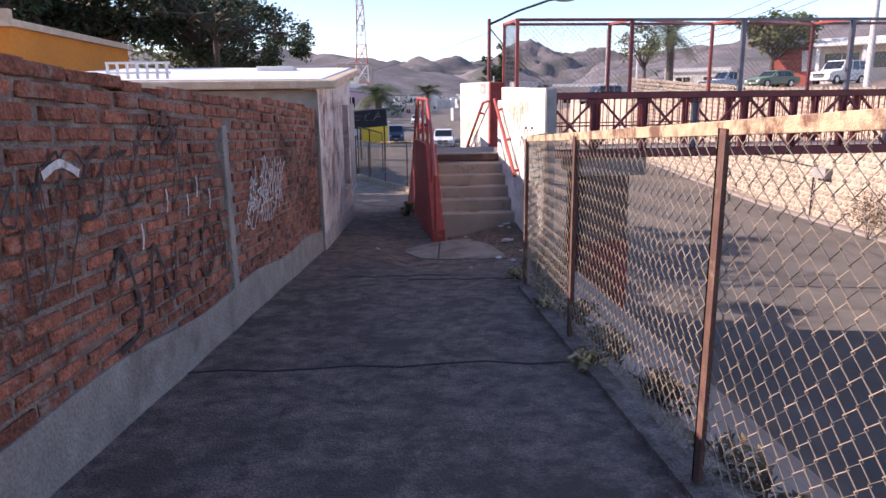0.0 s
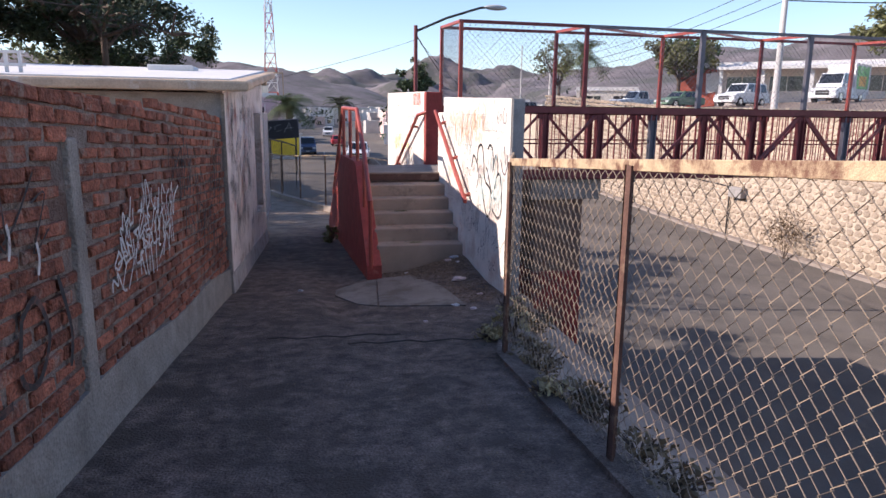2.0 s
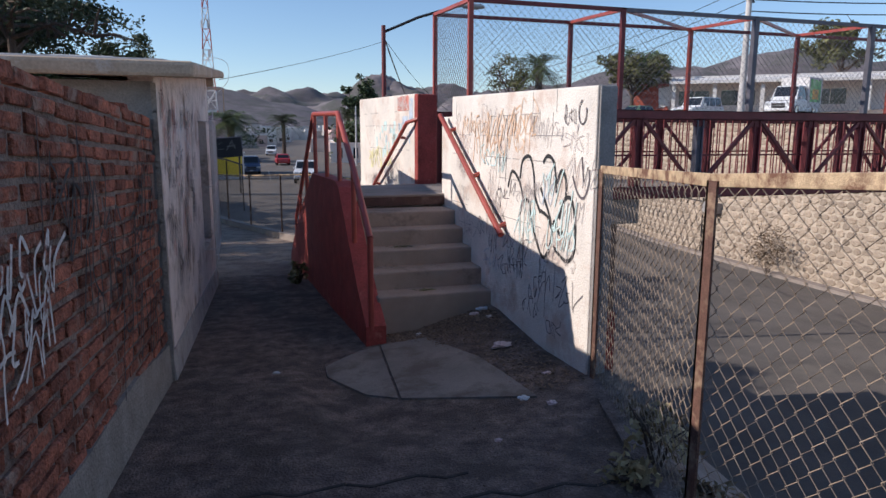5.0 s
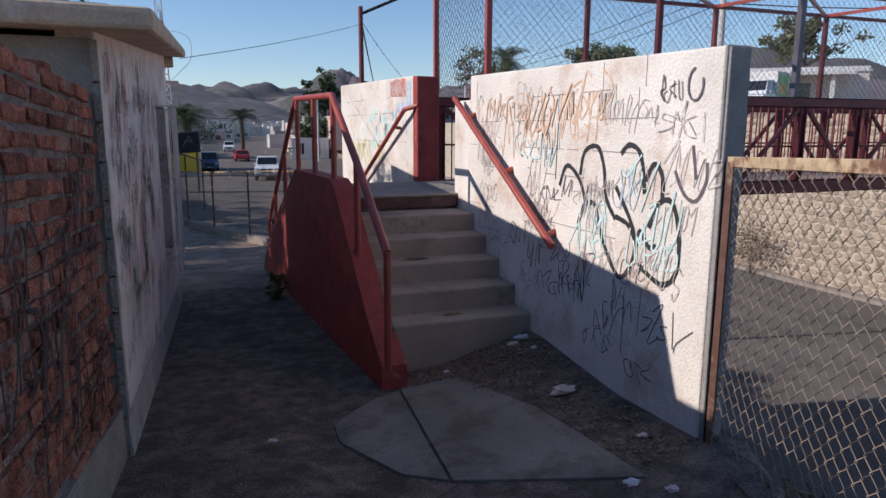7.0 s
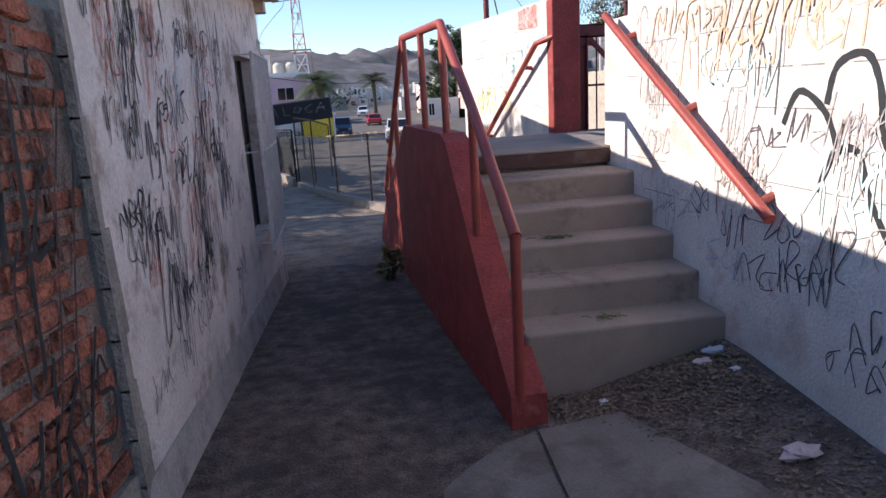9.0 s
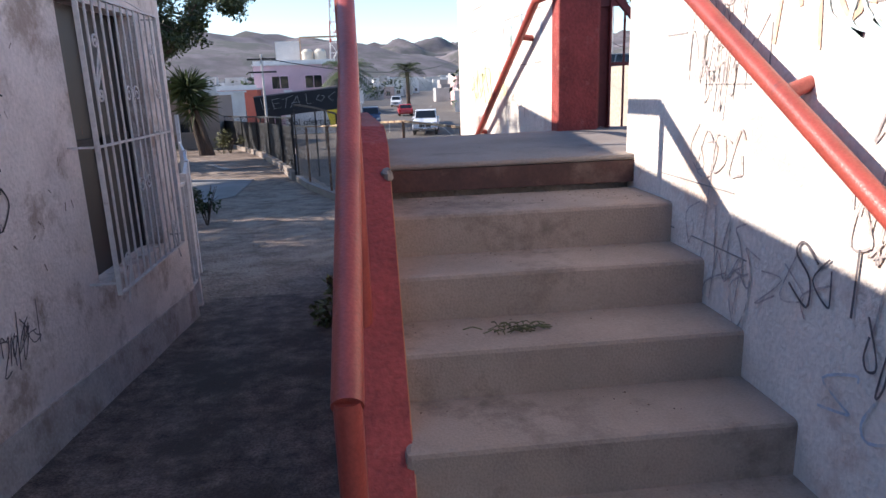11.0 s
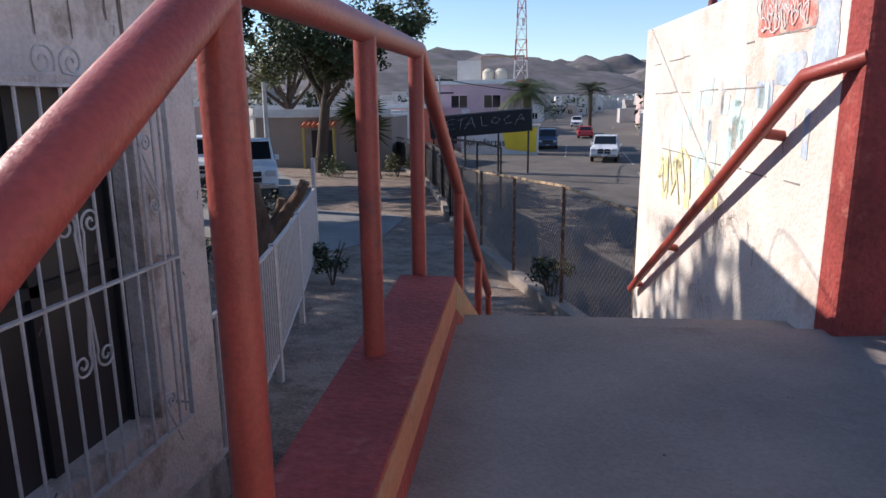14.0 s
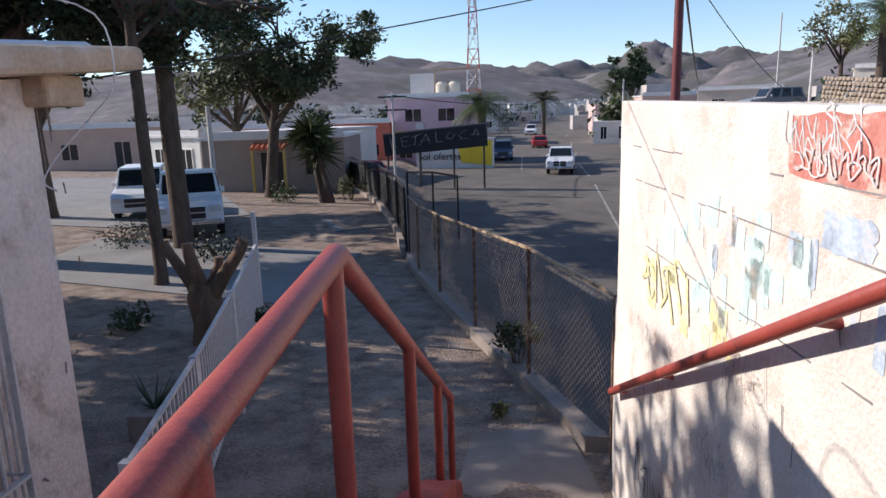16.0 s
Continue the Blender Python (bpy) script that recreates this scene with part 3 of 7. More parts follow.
for z in (1.55, 1.95, 2.17):
    y = 3.75
    while y < 6.3:
        L = rng.uniform(0.1, 0.35)
        zz = z + rng.uniform(-0.006, 0.006)
        if rng.random() < 0.7:
            m.hexa([(right_x(y) - 0.003, y, zz - 0.004), (right_x(y) + 0.003, y, zz - 0.004), (right_x(y + L) + 0.003, y + L, zz - 0.003), (right_x(y + L) - 0.003, y + L, zz - 0.003),
                    (right_x(y) - 0.003, y, zz + 0.004), (right_x(y) + 0.003, y, zz + 0.004), (right_x(y + L) + 0.003, y + L, zz + 0.003), (right_x(y + L) - 0.003, y + L, zz + 0.003)])
        y += L * rng.uniform(0.9, 1.6)
part("joint", m, MIDGREY, wall_f, "broken dark joints between blocks", kind="stuff")


# ---- brick wall on the left ----
def wall_top(y):
    return lerp_table(y, (-14, -8.5, -7.4, -7.2, -6.9, -6.6, -5.0, -3.0, -0.8), (2.75, 2.27, 2.2, 2.14, 2.16, 2.11, 2.07, 2.03, 1.98))


def base_top(y):
    return walk_z(y) + 0.34 + 0.03 * math.sin(y * 2.3)


BWALL = thing("wall_west", (wall_x(-5) - 0.1, -5, 0.1), "bare red brick wall with thick mortar joints and spray-painted tags", "wall", kind="structure")
m = Mesh()
ys = axis_steps([(-14, -0.82, 0.4)])
for a, b in zip(ys, ys[1:]):
    m.hexa([(wall_x(a) - 0.14, a, walk_z(a) - 0.3), (wall_x(a) - 0.012, a, walk_z(a) - 0.3), (wall_x(b) - 0.012, b, walk_z(b) - 0.3), (wall_x(b) - 0.14, b, walk_z(b) - 0.3),
            (wall_x(a) - 0.14, a, wall_top(a) - 0.06), (wall_x(a) - 0.012, a, wall_top(a) - 0.06), (wall_x(b) - 0.012, b, wall_top(b) - 0.06), (wall_x(b) - 0.14, b, wall_top(b) - 0.06)])
part("mortar_core", m, MORTAR, BWALL)
m = Mesh()
rng = random.Random(2)
for a, b in zip(ys, ys[1:]):
    m.hexa([(wall_x(a) - 0.02, a, walk_z(a) - 0.3), (wall_x(a) + 0.035, a, walk_z(a) - 0.3), (wall_x(b) + 0.035, b, walk_z(b) - 0.3), (wall_x(b) - 0.02, b, walk_z(b) - 0.3),
            (wall_x(a) - 0.02, a, base_top(a)), (wall_x(a) + 0.018, a, base_top(a)), (wall_x(b) + 0.018, b, base_top(b)), (wall_x(b) - 0.02, b, base_top(b))])
part("cement_base", m, CEMENT, BWALL, "rough cement skirt along the foot")
for yc, hw in ((-5.36, 0.085), (-9.4, 0.085)):
    m = Mesh()
    m.hexa([(wall_x(yc) - 0.1, yc - hw, walk_z(yc)), (wall_x(yc) + 0.02, yc - hw, walk_z(yc)), (wall_x(yc) + 0.02, yc + hw, walk_z(yc)), (wall_x(yc) - 0.1, yc + hw, walk_z(yc)),
            (wall_x(yc) - 0.1, yc - hw * 0.9, 1.84), (wall_x(yc) + 0.014, yc - hw * 0.9, 1.84), (wall_x(yc) + 0.014, yc + hw * 0.9, 1.84), (wall_x(yc) - 0.1, yc + hw * 0.9, 1.84)])
    part("concrete_post", m, CEMENT, BWALL, "flush concrete column", bevel=0.01)

# ---- small white house ----
H0, H1 = -0.81, 4.42
WIN0, WIN1, WZ0, WZ1 = 2.68, 3.86, 0.27, 1.97
house = thing("house", (-3.4, 2, -0.3), "small flat-roofed house with peeling white plaster covered in tags", "house")
m = Mesh()
for a, b, z0, z1 in ((H0, WIN0, -0.9, 2.6), (WIN0, WIN1, -0.9, WZ0), (WIN0, WIN1, WZ1, 2.6), (WIN1, H1, -0.9, 2.6)):
    za, zb = (z1, z1) if z1 < 2.3 else (2.238 + 0.072 * (a - H0), 2.238 + 0.072 * (b - H0))
    m.hexa([(house_x(a) - 0.18, a, z0), (house_x(a), a, z0), (house_x(b), b, z0), (house_x(b) - 0.18, b, z0),
            (house_x(a) - 0.18, a, za), (house_x(a), a, za), (house_x(b), b, zb), (house_x(b) - 0.18, b, zb)])
part("wall_front", m, PLASTER, house)
m = Mesh()
m.box(-6.5, house_x(H0) - 0.01, H0 - 0.005, H0 + 0.16, -0.6, 2.2)
part("wall_side", m, MIDGREY, house, "grey unpainted side wall")
m = Mesh()
m.box(-6.5, house_x(H1) - 0.18, H1 - 0.16, H1 - 0.002, -0.9, 2.5)
m.box(-6.5, -6.34, H0 + 0.16, H1 - 0.16, -0.9, 2.3)
part("wall_back", m, PLASTER, house)
m = Mesh()
RN, RF = H0 - 0.42, H1 + 0.46
zr = lambda y: 2.24 + 0.072 * (y - H0)
m.hexa([(-6.8, RN, zr(RN)), (-1.60, RN + 0.1, zr(RN)), (-1.48, RF, zr(RF) + 0.01), (-6.8, RF, zr(RF) + 0.02), (-6.8, RN, zr(RN) + 0.12), (-1.60, RN + 0.1, zr(RN) + 0.12), (-1.48, RF, zr(RF) + 0.12), (-6.8, RF, zr(RF) + 0.15)])
part("roof", m, ROOFSLAB, house, "cream concrete roof slab with flaking edge", bevel=0.03)
m = Mesh()
m.hexa([(-6.6, RN + 0.1, zr(RN) + 0.115), (-1.78, RN + 0.2, zr(RN) + 0.115), (-1.66, RF - 0.1, zr(RF) + 0.115), (-6.6, RF - 0.1, zr(RF) + 0.145), (-6.6, RN + 0.1, zr(RN) + 0.15), (-1.82, RN + 0.2, zr(RN) + 0.14), (-1.7, RF - 0.1, zr(RF) + 0.14), (-6.6, RF - 0.1, zr(RF) + 0.17)])
part("roof_coat", m, ROOFWHITE, house, "white waterproof coat on the roof")
m = Mesh()
m.box(-3.2, house_x(H1) + 0.1, H1 - 0.05, H1 + 0.2, 2.5, 2.63)
part("beam_end", m, ROOFSLAB, house, bevel=0.015)
m = Mesh()
m.box(house_x(3) - 0.17, house_x(3) - 0.13, WIN0, WIN1, WZ0, WZ1)
pane = part("window", m, DUSTYGLASS, house, "dark dusty window behind the grille")
m = Mesh()
ym = (WIN0 + WIN1) / 2
for a, b in ((WIN0, WIN0 + 0.05), (ym - 0.03, ym + 0.03), (WIN1 - 0.05, WIN1)):
    m.box(house_x(3) - 0.13, house_x(3) - 0.10, a, b, WZ0, WZ1)
m.box(house_x(3) - 0.13, house_x(3) - 0.10, WIN0, WIN1, 1.1, 1.15)
part("window_frame", m, DARKSTEEL, pane)
m = Mesh()
for a, b in ((H0, H1),):
    m.hexa([(house_x(a), a, -0.6), (house_x(a) + 0.06, a, -0.6), (house_x(b) + 0.05, b, -0.9), (house_x(b), b, -0.9), (house_x(a), a, 0.02), (house_x(a) + 0.012, a, 0.02), (house_x(b) + 0.012, b, -0.28), (house_x(b), b, -0.28)])
part("plinth", m, DIRTYPLASTER, house, "stained plaster plinth")
r6 = random.Random(17)
for i in range(12):
    z0, z1 = -0.4 + i * 0.215, -0.4 + (i + 1) * 0.215 + 0.01
    w6 = r6.uniform(0.07, 0.13) if i < 7 else r6.uniform(0.02, 0.05)
    m = Mesh()
    m.hexa([(house_x(H0) - 0.02, H0 - 0.02, z0), (house_x(H0) + 0.016, H0 - 0.02, z0), (house_x(H0) + 0.012, H0 + w6, z0), (house_x(H0) - 0.02, H0 + w6, z0), (house_x(H0) - 0.02, H0 - 0.02, z1), (house_x(H0) + 0.016, H0 - 0.02, z1), (house_x(H0) + 0.012, H0 + w6 + r6.uniform(-0.02, 0.02), z1), (house_x(H0) - 0.02, H0 + w6, z1)])
    part("corner_cement", m, CEMENT, house, "broken plaster edge showing rough cement")

# iron window grille, standing a hand's width off the wall
gx = house_x(3.2) + 0.14
GY0, GY1 = 2.56, 3.96
grille = thing("window_grille", (gx, 3.15, WZ0), "white wrought-iron window grille with scrolls, paint flaking", "grille")
m = Mesh()
for a, b in (((gx, GY0, WZ1), (gx, GY1, WZ1)), ((gx, GY0, 1.13), (gx, GY1, 1.13)), ((gx, GY0, WZ0 - 0.02), (gx, GY1, WZ0 - 0.02)), ((gx, GY0, WZ0 - 0.02), (gx, GY0, WZ1)), ((gx, GY1, WZ0 - 0.02), (gx, GY1, WZ1))):
    m.beam(a, b, 0.012, 0.028, (1, 0, 0))
for y in (GY0, GY1):
    for z in (WZ0 + 0.05, 1.13, WZ1 - 0.02):
        m.beam((gx, y, z), (house_x(y) - 0.01, y, z), 0.012, 0.012)
part("grille_frame", m, GRILLE, grille)
for i in range(1, 12):
    y = GY0 + (GY1 - GY0) * i / 12
    m = Mesh()
    m.tube([(gx, y, WZ0 - 0.02), (gx, y, WZ1)], 0.0075, 6)
    part("bar", m, GRILLE, grille)
# two bars set on the return towards the wall
for dx in (0.035, 0.07):
    m = Mesh()
    m.tube([(gx - dx, GY1, WZ0), (gx - dx, GY1, WZ1)], 0.007, 6)
    part("bar", m, GRILLE, grille)


def scroll(c, s, up, turns=1.6):
    """A spiral in the grille's plane: centre y, z; s: size and hand."""
    pts = []
    for i in range(26):
        t = i / 25
        r = abs(s) * (0.15 + 0.85 * t)
        a = turns * 2 * math.pi * t
        pts.append((gx + 0.004, c[0] + math.copysign(1, s) * r * math.cos(a), c[1] + up * r * math.sin(a)))
    return pts


def add_scroll(c, s, up, tail):
    m = Mesh()
    p = scroll(c, s, up)
    m.tube(p + [tail], 0.006, 5)
    part("scroll", m, GRILLE, grille, smooth=True)


dy = (GY1 - GY0) / 12
mid = GY0 + dy * 6
for s in (1, -1):
    add_scroll((mid + s * 0.075, 1.42), s * 0.06, 1, (gx + 0.004, mid, 1.14))
    add_scroll((mid + s * 0.075, 0.84), s * 0.06, -1, (gx + 0.004, mid, 1.12))
    add_scroll((mid + s * 0.08, WZ1 + 0.09), s * 0.07, 1, (gx + 0.004, mid + s * 0.45, WZ1 + 0.01))
    for zc, u in ((1.72, 1), (0.42, 1)):
        add_scroll((mid + s * dy * 4.4, zc), s * 0.05, u, (gx + 0.004, mid + s * dy * 5, zc - 0.26))
    add_scroll((mid + s * dy * 4.6, 1.42), -s * 0.045, -1, (gx + 0.004, mid + s * dy * 4, 1.6))


# ---- chain-link fences ----
def chain(m, a, b, za, zb, ta, tb, w=0.046, h=0.095, r=0.0021, sag=0.0):
    """Zigzag wires between two uprights: plan points a, b; foot heights za, zb; top heights ta, tb."""
    a, b = Vector((*a, 0)), Vector((*b, 0))
    L = (b - a).length
    n = max(2, round(L / w))
    d = (b - a) / L
    nor = Vector((-d.y, d.x, 0))
    for i in range(n):
        u0 = (i + 0.25) / n
        lo, hi = za + (zb - za) * u0, ta + (tb - ta) * u0
        k = max(2, int((hi - lo) / (h / 2)))
        pts = []
        for j in range(k + 1):
            z = hi - j * h / 2
            side = ((j + i) % 2)
            u = (i + 0.5 + (0.56 if side else -0.56)) * L / n
            out = sag * math.sin(math.pi * (hi - z) / (hi - lo)) * math.sin(3.1 * u0 + 1)
            pts.append(a + d * u + nor * ((0.003 if side else -0.003) + out) + Vector((0, 0, z)))
        m.tube(pts, r, 3, cap=False)


def fence_run(label, pts, feet, tops, post_mat, rail_mat, mesh_mat, post=0.045, rail=(0.02, 0.055), w=0.046, h=0.095, r=0.0021, sag=0.0, cloth=None, group=""):
    ob = thing("chain_link_fence", (*pts[0], feet[0]), label, "fence", group)
    for i, p in enumerate(pts):
        m = Mesh()
        z0, z1 = feet[i] - 0.12, tops[i]
        t = 0.006
        m.box(p[0] - post / 2, p[0] + post / 2, p[1] - t, p[1] + t, z0, z1)
        m.box(p[0] - post / 2, p[0] - post / 2 + 2 * t, p[1] - post * 1.2, p[1] + t, z0, z1)
        part("post", m, post_mat, ob)
    mesh = Mesh()
    for i in range(len(pts) - 1):
        m = Mesh()
        m.beam((*pts[i], tops[i]), (*pts[i + 1], tops[i + 1]), rail[0], rail[1])
        part("top_rail", m, rail_mat, ob, bevel=0.004)
        chain(mesh, pts[i], pts[i + 1], feet[i] + 0.01, feet[i + 1] + 0.01, tops[i] - 0.02, tops[i + 1] - 0.02, w, h, r, sag)
        if cloth:
            c = Mesh()
            a, b = Vector((*pts[i], 0)), Vector((*pts[i + 1], 0))
            c.beam((a.x + 0.03, a.y, (feet[i] + tops[i]) / 2 - cloth), (b.x + 0.03, b.y, (feet[i + 1] + tops[i + 1]) / 2 - cloth), 0.006, (tops[i] - feet[i]) - 2 * cloth)
            part("shade_cloth", c, BOARD, ob, "black cloth tied behind the mesh")
    part("mesh", mesh, mesh_mat, ob, "rusty diamond wire mesh", kind="stuff")
    return ob


near_y = [-2.13, -4.2, -6.22, -8.52, -10.7, -12.8]
near_pts = [(1.225, -2.13), (0.525, -4.2), (0.462, -6.22), (0.38, -8.52), (0.34, -10.7), (0.3, -12.8)]
fence_run("rusty chain-link fence with a flat cream rail along the walkway", near_pts, [walk_z(y) + 0.07 for y in near_y], [1.56, 1.63, 1.757, 1.9, 2.04, 2.2], RUSTPOST, RUSTPALE, WIRE, r=0.0027, sag=0.035)
f2_pts = [(1.1, 7.4), (0.43, 9.37), (-0.3, 11.4), (-1.05, 13.6), (-1.7, 15.6), (-2.2, 17.7)]
fence_run("chain-link fence with a rusty pipe rail beside the lower path", f2_pts, [walk_z(p[1]) + 0.1 for p in f2_pts], [0.85, 0.856, 0.74, 0.6, 0.5, 0.42], RUST, RUSTPALE, WIRE, rail=(0.03, 0.035), w=0.042, h=0.085)
tall_pts = [(-2.2, 17.7), (-1.75, 19.2), (-1.2, 20.6)]
fence_run("tall dark chain-link panel at the path's bend", tall_pts, [walk_z(18) + 0.05] * 3, [1.0, 0.85, 0.6], DARKSTEEL, DARKSTEEL, DARKSTEEL, w=0.065, h=0.13, r=0.003)
far_pts = [(-2.3, 17.8), (-3.1, 21.5), (-4.1, 25.5), (-5.2, 29.5), (-6.6, 33.5), (-8.4, 38.0), (-10.5, 44)]
fence_run("far chain-link fence hung with black shade cloth", far_pts, [walk_z(p[1]) + 0.2 for p in far_pts], [walk_z(p[1]) + 1.75 for p in far_pts], DARKSTEEL, DARKSTEEL, DARKSTEEL, w=0.11, h=0.22, r=0.004, cloth=0.12)


def kerb_line(name, pts, w, h, material, label):
    m = Mesh()
    for (x0, y0), (x1, y1) in zip(pts, pts[1:]):
        m.hexa([(x0 - w / 2, y0, walk_z(y0) - 0.3), (x0 + w / 2, y0, walk_z(y0) - 0.3), (x1 + w / 2, y1, walk_z(y1) - 0.3), (x1 - w / 2, y1, walk_z(y1) - 0.3),
                (x0 - w / 2, y0, walk_z(y0) + h), (x0 + w / 2, y0, walk_z(y0) + h), (x1 + w / 2, y1, walk_z(y1) + h), (x1 - w / 2, y1, walk_z(y1) + h)])
    return solo(name, m, material, label, "kerb", kind="structure")


kerb_line("kerb_1", [(1.19, -2.3)] + [(p[0] - 0.01, p[1]) for p in near_pts[1:]], 0.13, 0.035, CONCRETE, "low rough concrete kerb under the fence")
kerb_line("kerb_2", [(1.0, 7.6)] + [(p[0], p[1]) for p in f2_pts[1:]], 0.22, 0.16, SLAB, "broken pale concrete kerb under the lower fence")
kerb_line("kerb_3", [(p[0], p[1]) for p in far_pts], 0.25, 0.25, SLAB, "pale kerb under the far fence")

# ---- footbridge ----
BX0, BX1, BN, BF = 1.62, 20.6, 1.75, 3.62
bridge = thing("footbridge", (6, 2.5, 0.9), "dark red steel truss footbridge with a wire-mesh cage over the road", "bridge")
m = Mesh()
m.box(BX0 - 0.25, BX1, BN + 0.05, BF - 0.05, 0.93, 1.046)
part("deck", m, SLAB, bridge)
for y in (BN, BF):
    bx = BX0 - 0.3 if y == BN else BX0
    for z0, z1, name in ((2.02, 2.15, "top_chord"), (0.91, 1.08 if y == BN else 1.046, "bottom_chord")):
        m = Mesh()
        m.box(bx, BX1, y - 0.05, y - 0.035, z0, z1)
        m.box(bx, BX1, y - 0.05, y + 0.05, z1 - 0.012, z1)
        m.box(bx, BX1, y - 0.05, y + 0.05, z0, z0 + 0.012)
        part(name, m, STEELRED, bridge)
    xs = [BX0 + (0.42 if y == BN else 0.07) + i * 1.0 for i in range(19)]
    for i, x in enumerate(xs):
        m = Mesh()
        m.box(x - 0.055, x - 0.04, y - 0.05, y + 0.05, 1.05, 2.06)
        m.box(x + 0.04, x + 0.055, y - 0.05, y + 0.05, 1.05, 2.06)
        m.box(x - 0.045, x + 0.045, y - 0.006, y + 0.006, 1.05, 2.06)
        part("truss_post", m, STEELGREY if i % 4 == 3 and y == BN else STEELRED, bridge)
        if i < len(xs) - 1:
            m = Mesh()
            za, zb = (1.09, 2.04) if i % 2 else (2.04, 1.09)
            m.beam((x + 0.05, y - 0.02, za), (xs[i + 1] - 0.05, y - 0.02, zb), 0.045, 0.045)
            part("brace", m, STEELRED, bridge)
            g2 = Mesh()
            g2.box(x - 0.12, x + 0.12, y - 0.03, y - 0.02, 1.93, 2.05)
            part("gusset", g2, STEELRED, bridge)
    m = Mesh()
    x = BX0
    while x < BX1:
        m.box(x - 0.007, x + 0.007, y + 0.052, y + 0.066, 1.04, 2.06)
        x += 0.131
    for z in (1.52,):
        m.box(BX0, BX1, y + 0.046, y + 0.052, z - 0.012, z + 0.012)
    part("infill_bar", m, STEELRED, bridge, "thin vertical infill bars", kind="stuff")
cage_x = [1.55 + 2.175 * i for i in range(9)]
TOP = 3.465
def far_x(x):
    return (x + 1.22) * 1.046 - 1.28


for y, z in ((BN + 0.01, TOP), (BF - 0.04, TOP + 0.117)):
    for i, x in enumerate(cage_x):
        m = Mesh()
        grey = y < 2 and i in (2, 3, 6)
        s = 0.03 if not grey else 0.038
        xx = x if y < 2 else far_x(x)
        m.box(xx - s, xx + s, y - s, y + s, 2.15 if i or y < 2 else 1.05, z)
        part("cage_post", m, STEELGREY if grey else (STEELRED if i % 2 else PIPE), bridge)
    for i in range(8):
        m = Mesh()
        xa, xb = (cage_x[i], cage_x[i + 1]) if y < 2 else (far_x(cage_x[i]), far_x(cage_x[i + 1]))
        m.beam((xa - 0.03, y, z), (xb + 0.03, y, z), 0.05, 0.05)
        part("cage_rail", m, STEELGREY if y < 2 and i else STEELRED, bridge)
for i, x in enumerate(cage_x):
    m = Mesh()
    m.beam((x, BN + 0.01, TOP + 0.003), (far_x(x), BF - 0.04, TOP + 0.12), 0.045, 0.045)
    if i in (1, 2):
        m.beam((x, BN + 0.01, TOP), (far_x(cage_x[i + 1]), BF - 0.04, TOP + 0.1), 0.04, 0.04)
    part("cage_tie", m, PIPE, bridge)
m = Mesh()
chain(m, (cage_x[0], BN + 0.04), (cage_x[-1], BN + 0.04), 2.15, 2.15, TOP, TOP, 0.05, 0.1, 0.0026)
chain(m, (far_x(cage_x[0]), BF), (far_x(cage_x[-1]), BF), 2.15, 2.15, TOP + 0.11, TOP + 0.11, 0.05, 0.1, 0.0026)
chain(m, (cage_x[0], BN), (far_x(cage_x[0]), BF - 0.04), 2.2, 2.2, TOP, TOP + 0.11, 0.05, 0.1, 0.0026)
part("cage_mesh", m, STEELGREY, bridge, "fine diamond wire mesh", kind="stuff")
pier = thing("bridge_pier", (3.4, 2.5, -2.2), "dark brown concrete bridge pier with a red-painted foot", "pier", kind="structure")
m = Mesh()
m.box(2.95, 3.85, 1.85, 3.2, -2.9, 0.55)
part("pier_shaft", m, mat("brown_concrete", (0.16, 0.1, 0.075), 0.9, 0.2, 2, 40, 0.4, stain=(0.22, 0.17, 0.13), stain_at=0.62), pier, bevel=0.02)
m = Mesh()
m.box(2.92, 3.88, 1.82, 3.23, -2.9, -0.75)
part("painted_foot", m, mat("dull_red_paint", (0.22, 0.04, 0.035), 0.85, 0.25, 2, 40, 0.3, stain=(0.14, 0.08, 0.06), stain_at=0.55), pier, bevel=0.02)
m = Mesh()
m.box(2.85, 4.15, 1.78, 3.35, 0.55, 0.915)
part("pier_cap", m, CEMENT, pier, bevel=0.02)

# street lamp beyond the wall
lamp = thing("street_lamp", (2.4, 11.0, ground_z(2.4, 11)), "dark red steel street lamp with a long arm", "street lamp")
m = Mesh()
m.tube([(2.4, 11, ground_z(2.4, 11) - 0.3), (2.4, 11, 4.55)], [0.085, 0.055], 12)
part("pole", m, STEELRED, lamp, smooth=True)
m = Mesh()
m.tube([(2.4, 11, 4.38), (3.3, 10.95, 4.78), (4.3, 10.9, 5.1), (4.5, 10.9, 5.13)], 0.035, 8)
part("arm", m, DARKSTEEL, lamp, smooth=True)
m = Mesh()
m.blob((4.78, 10.88, 5.13), (0.36, 0.14, 0.08), random.Random(1), 8, 12, 0.0)
part("lamp_head", m, mat("grey_lamp", (0.42, 0.42, 0.42), 0.5, 0.1, 5, 50, 0.0), lamp, smooth=True)


def cable(a, b, sag, r=0.012, label="thin black overhead cable strung between poles", n=18):
    a, b = Vector(a), Vector(b)
    m = Mesh()
    m.tube([a.lerp(b, i / n) - Vector((0, 0, sag * 4 * (i / n) * (1 - i / n))) for i in range(n + 1)], r, 4)
    return solo("overhead_cable", m, DARKSTEEL, label, "cable", group="overhead cables")


cable((2.4, 11, 4.15), (-1.55, 4.6, 2.62), 0.05, 0.0045, "black cable from the lamp post to the house roof")
cable((2.4, 11, 4.3), (26, 95, 6.5), 1.6, 0.02)
cable((2.4, 11, 4.25), (7.0, 17.0, 2.2), 0.4, 0.008)

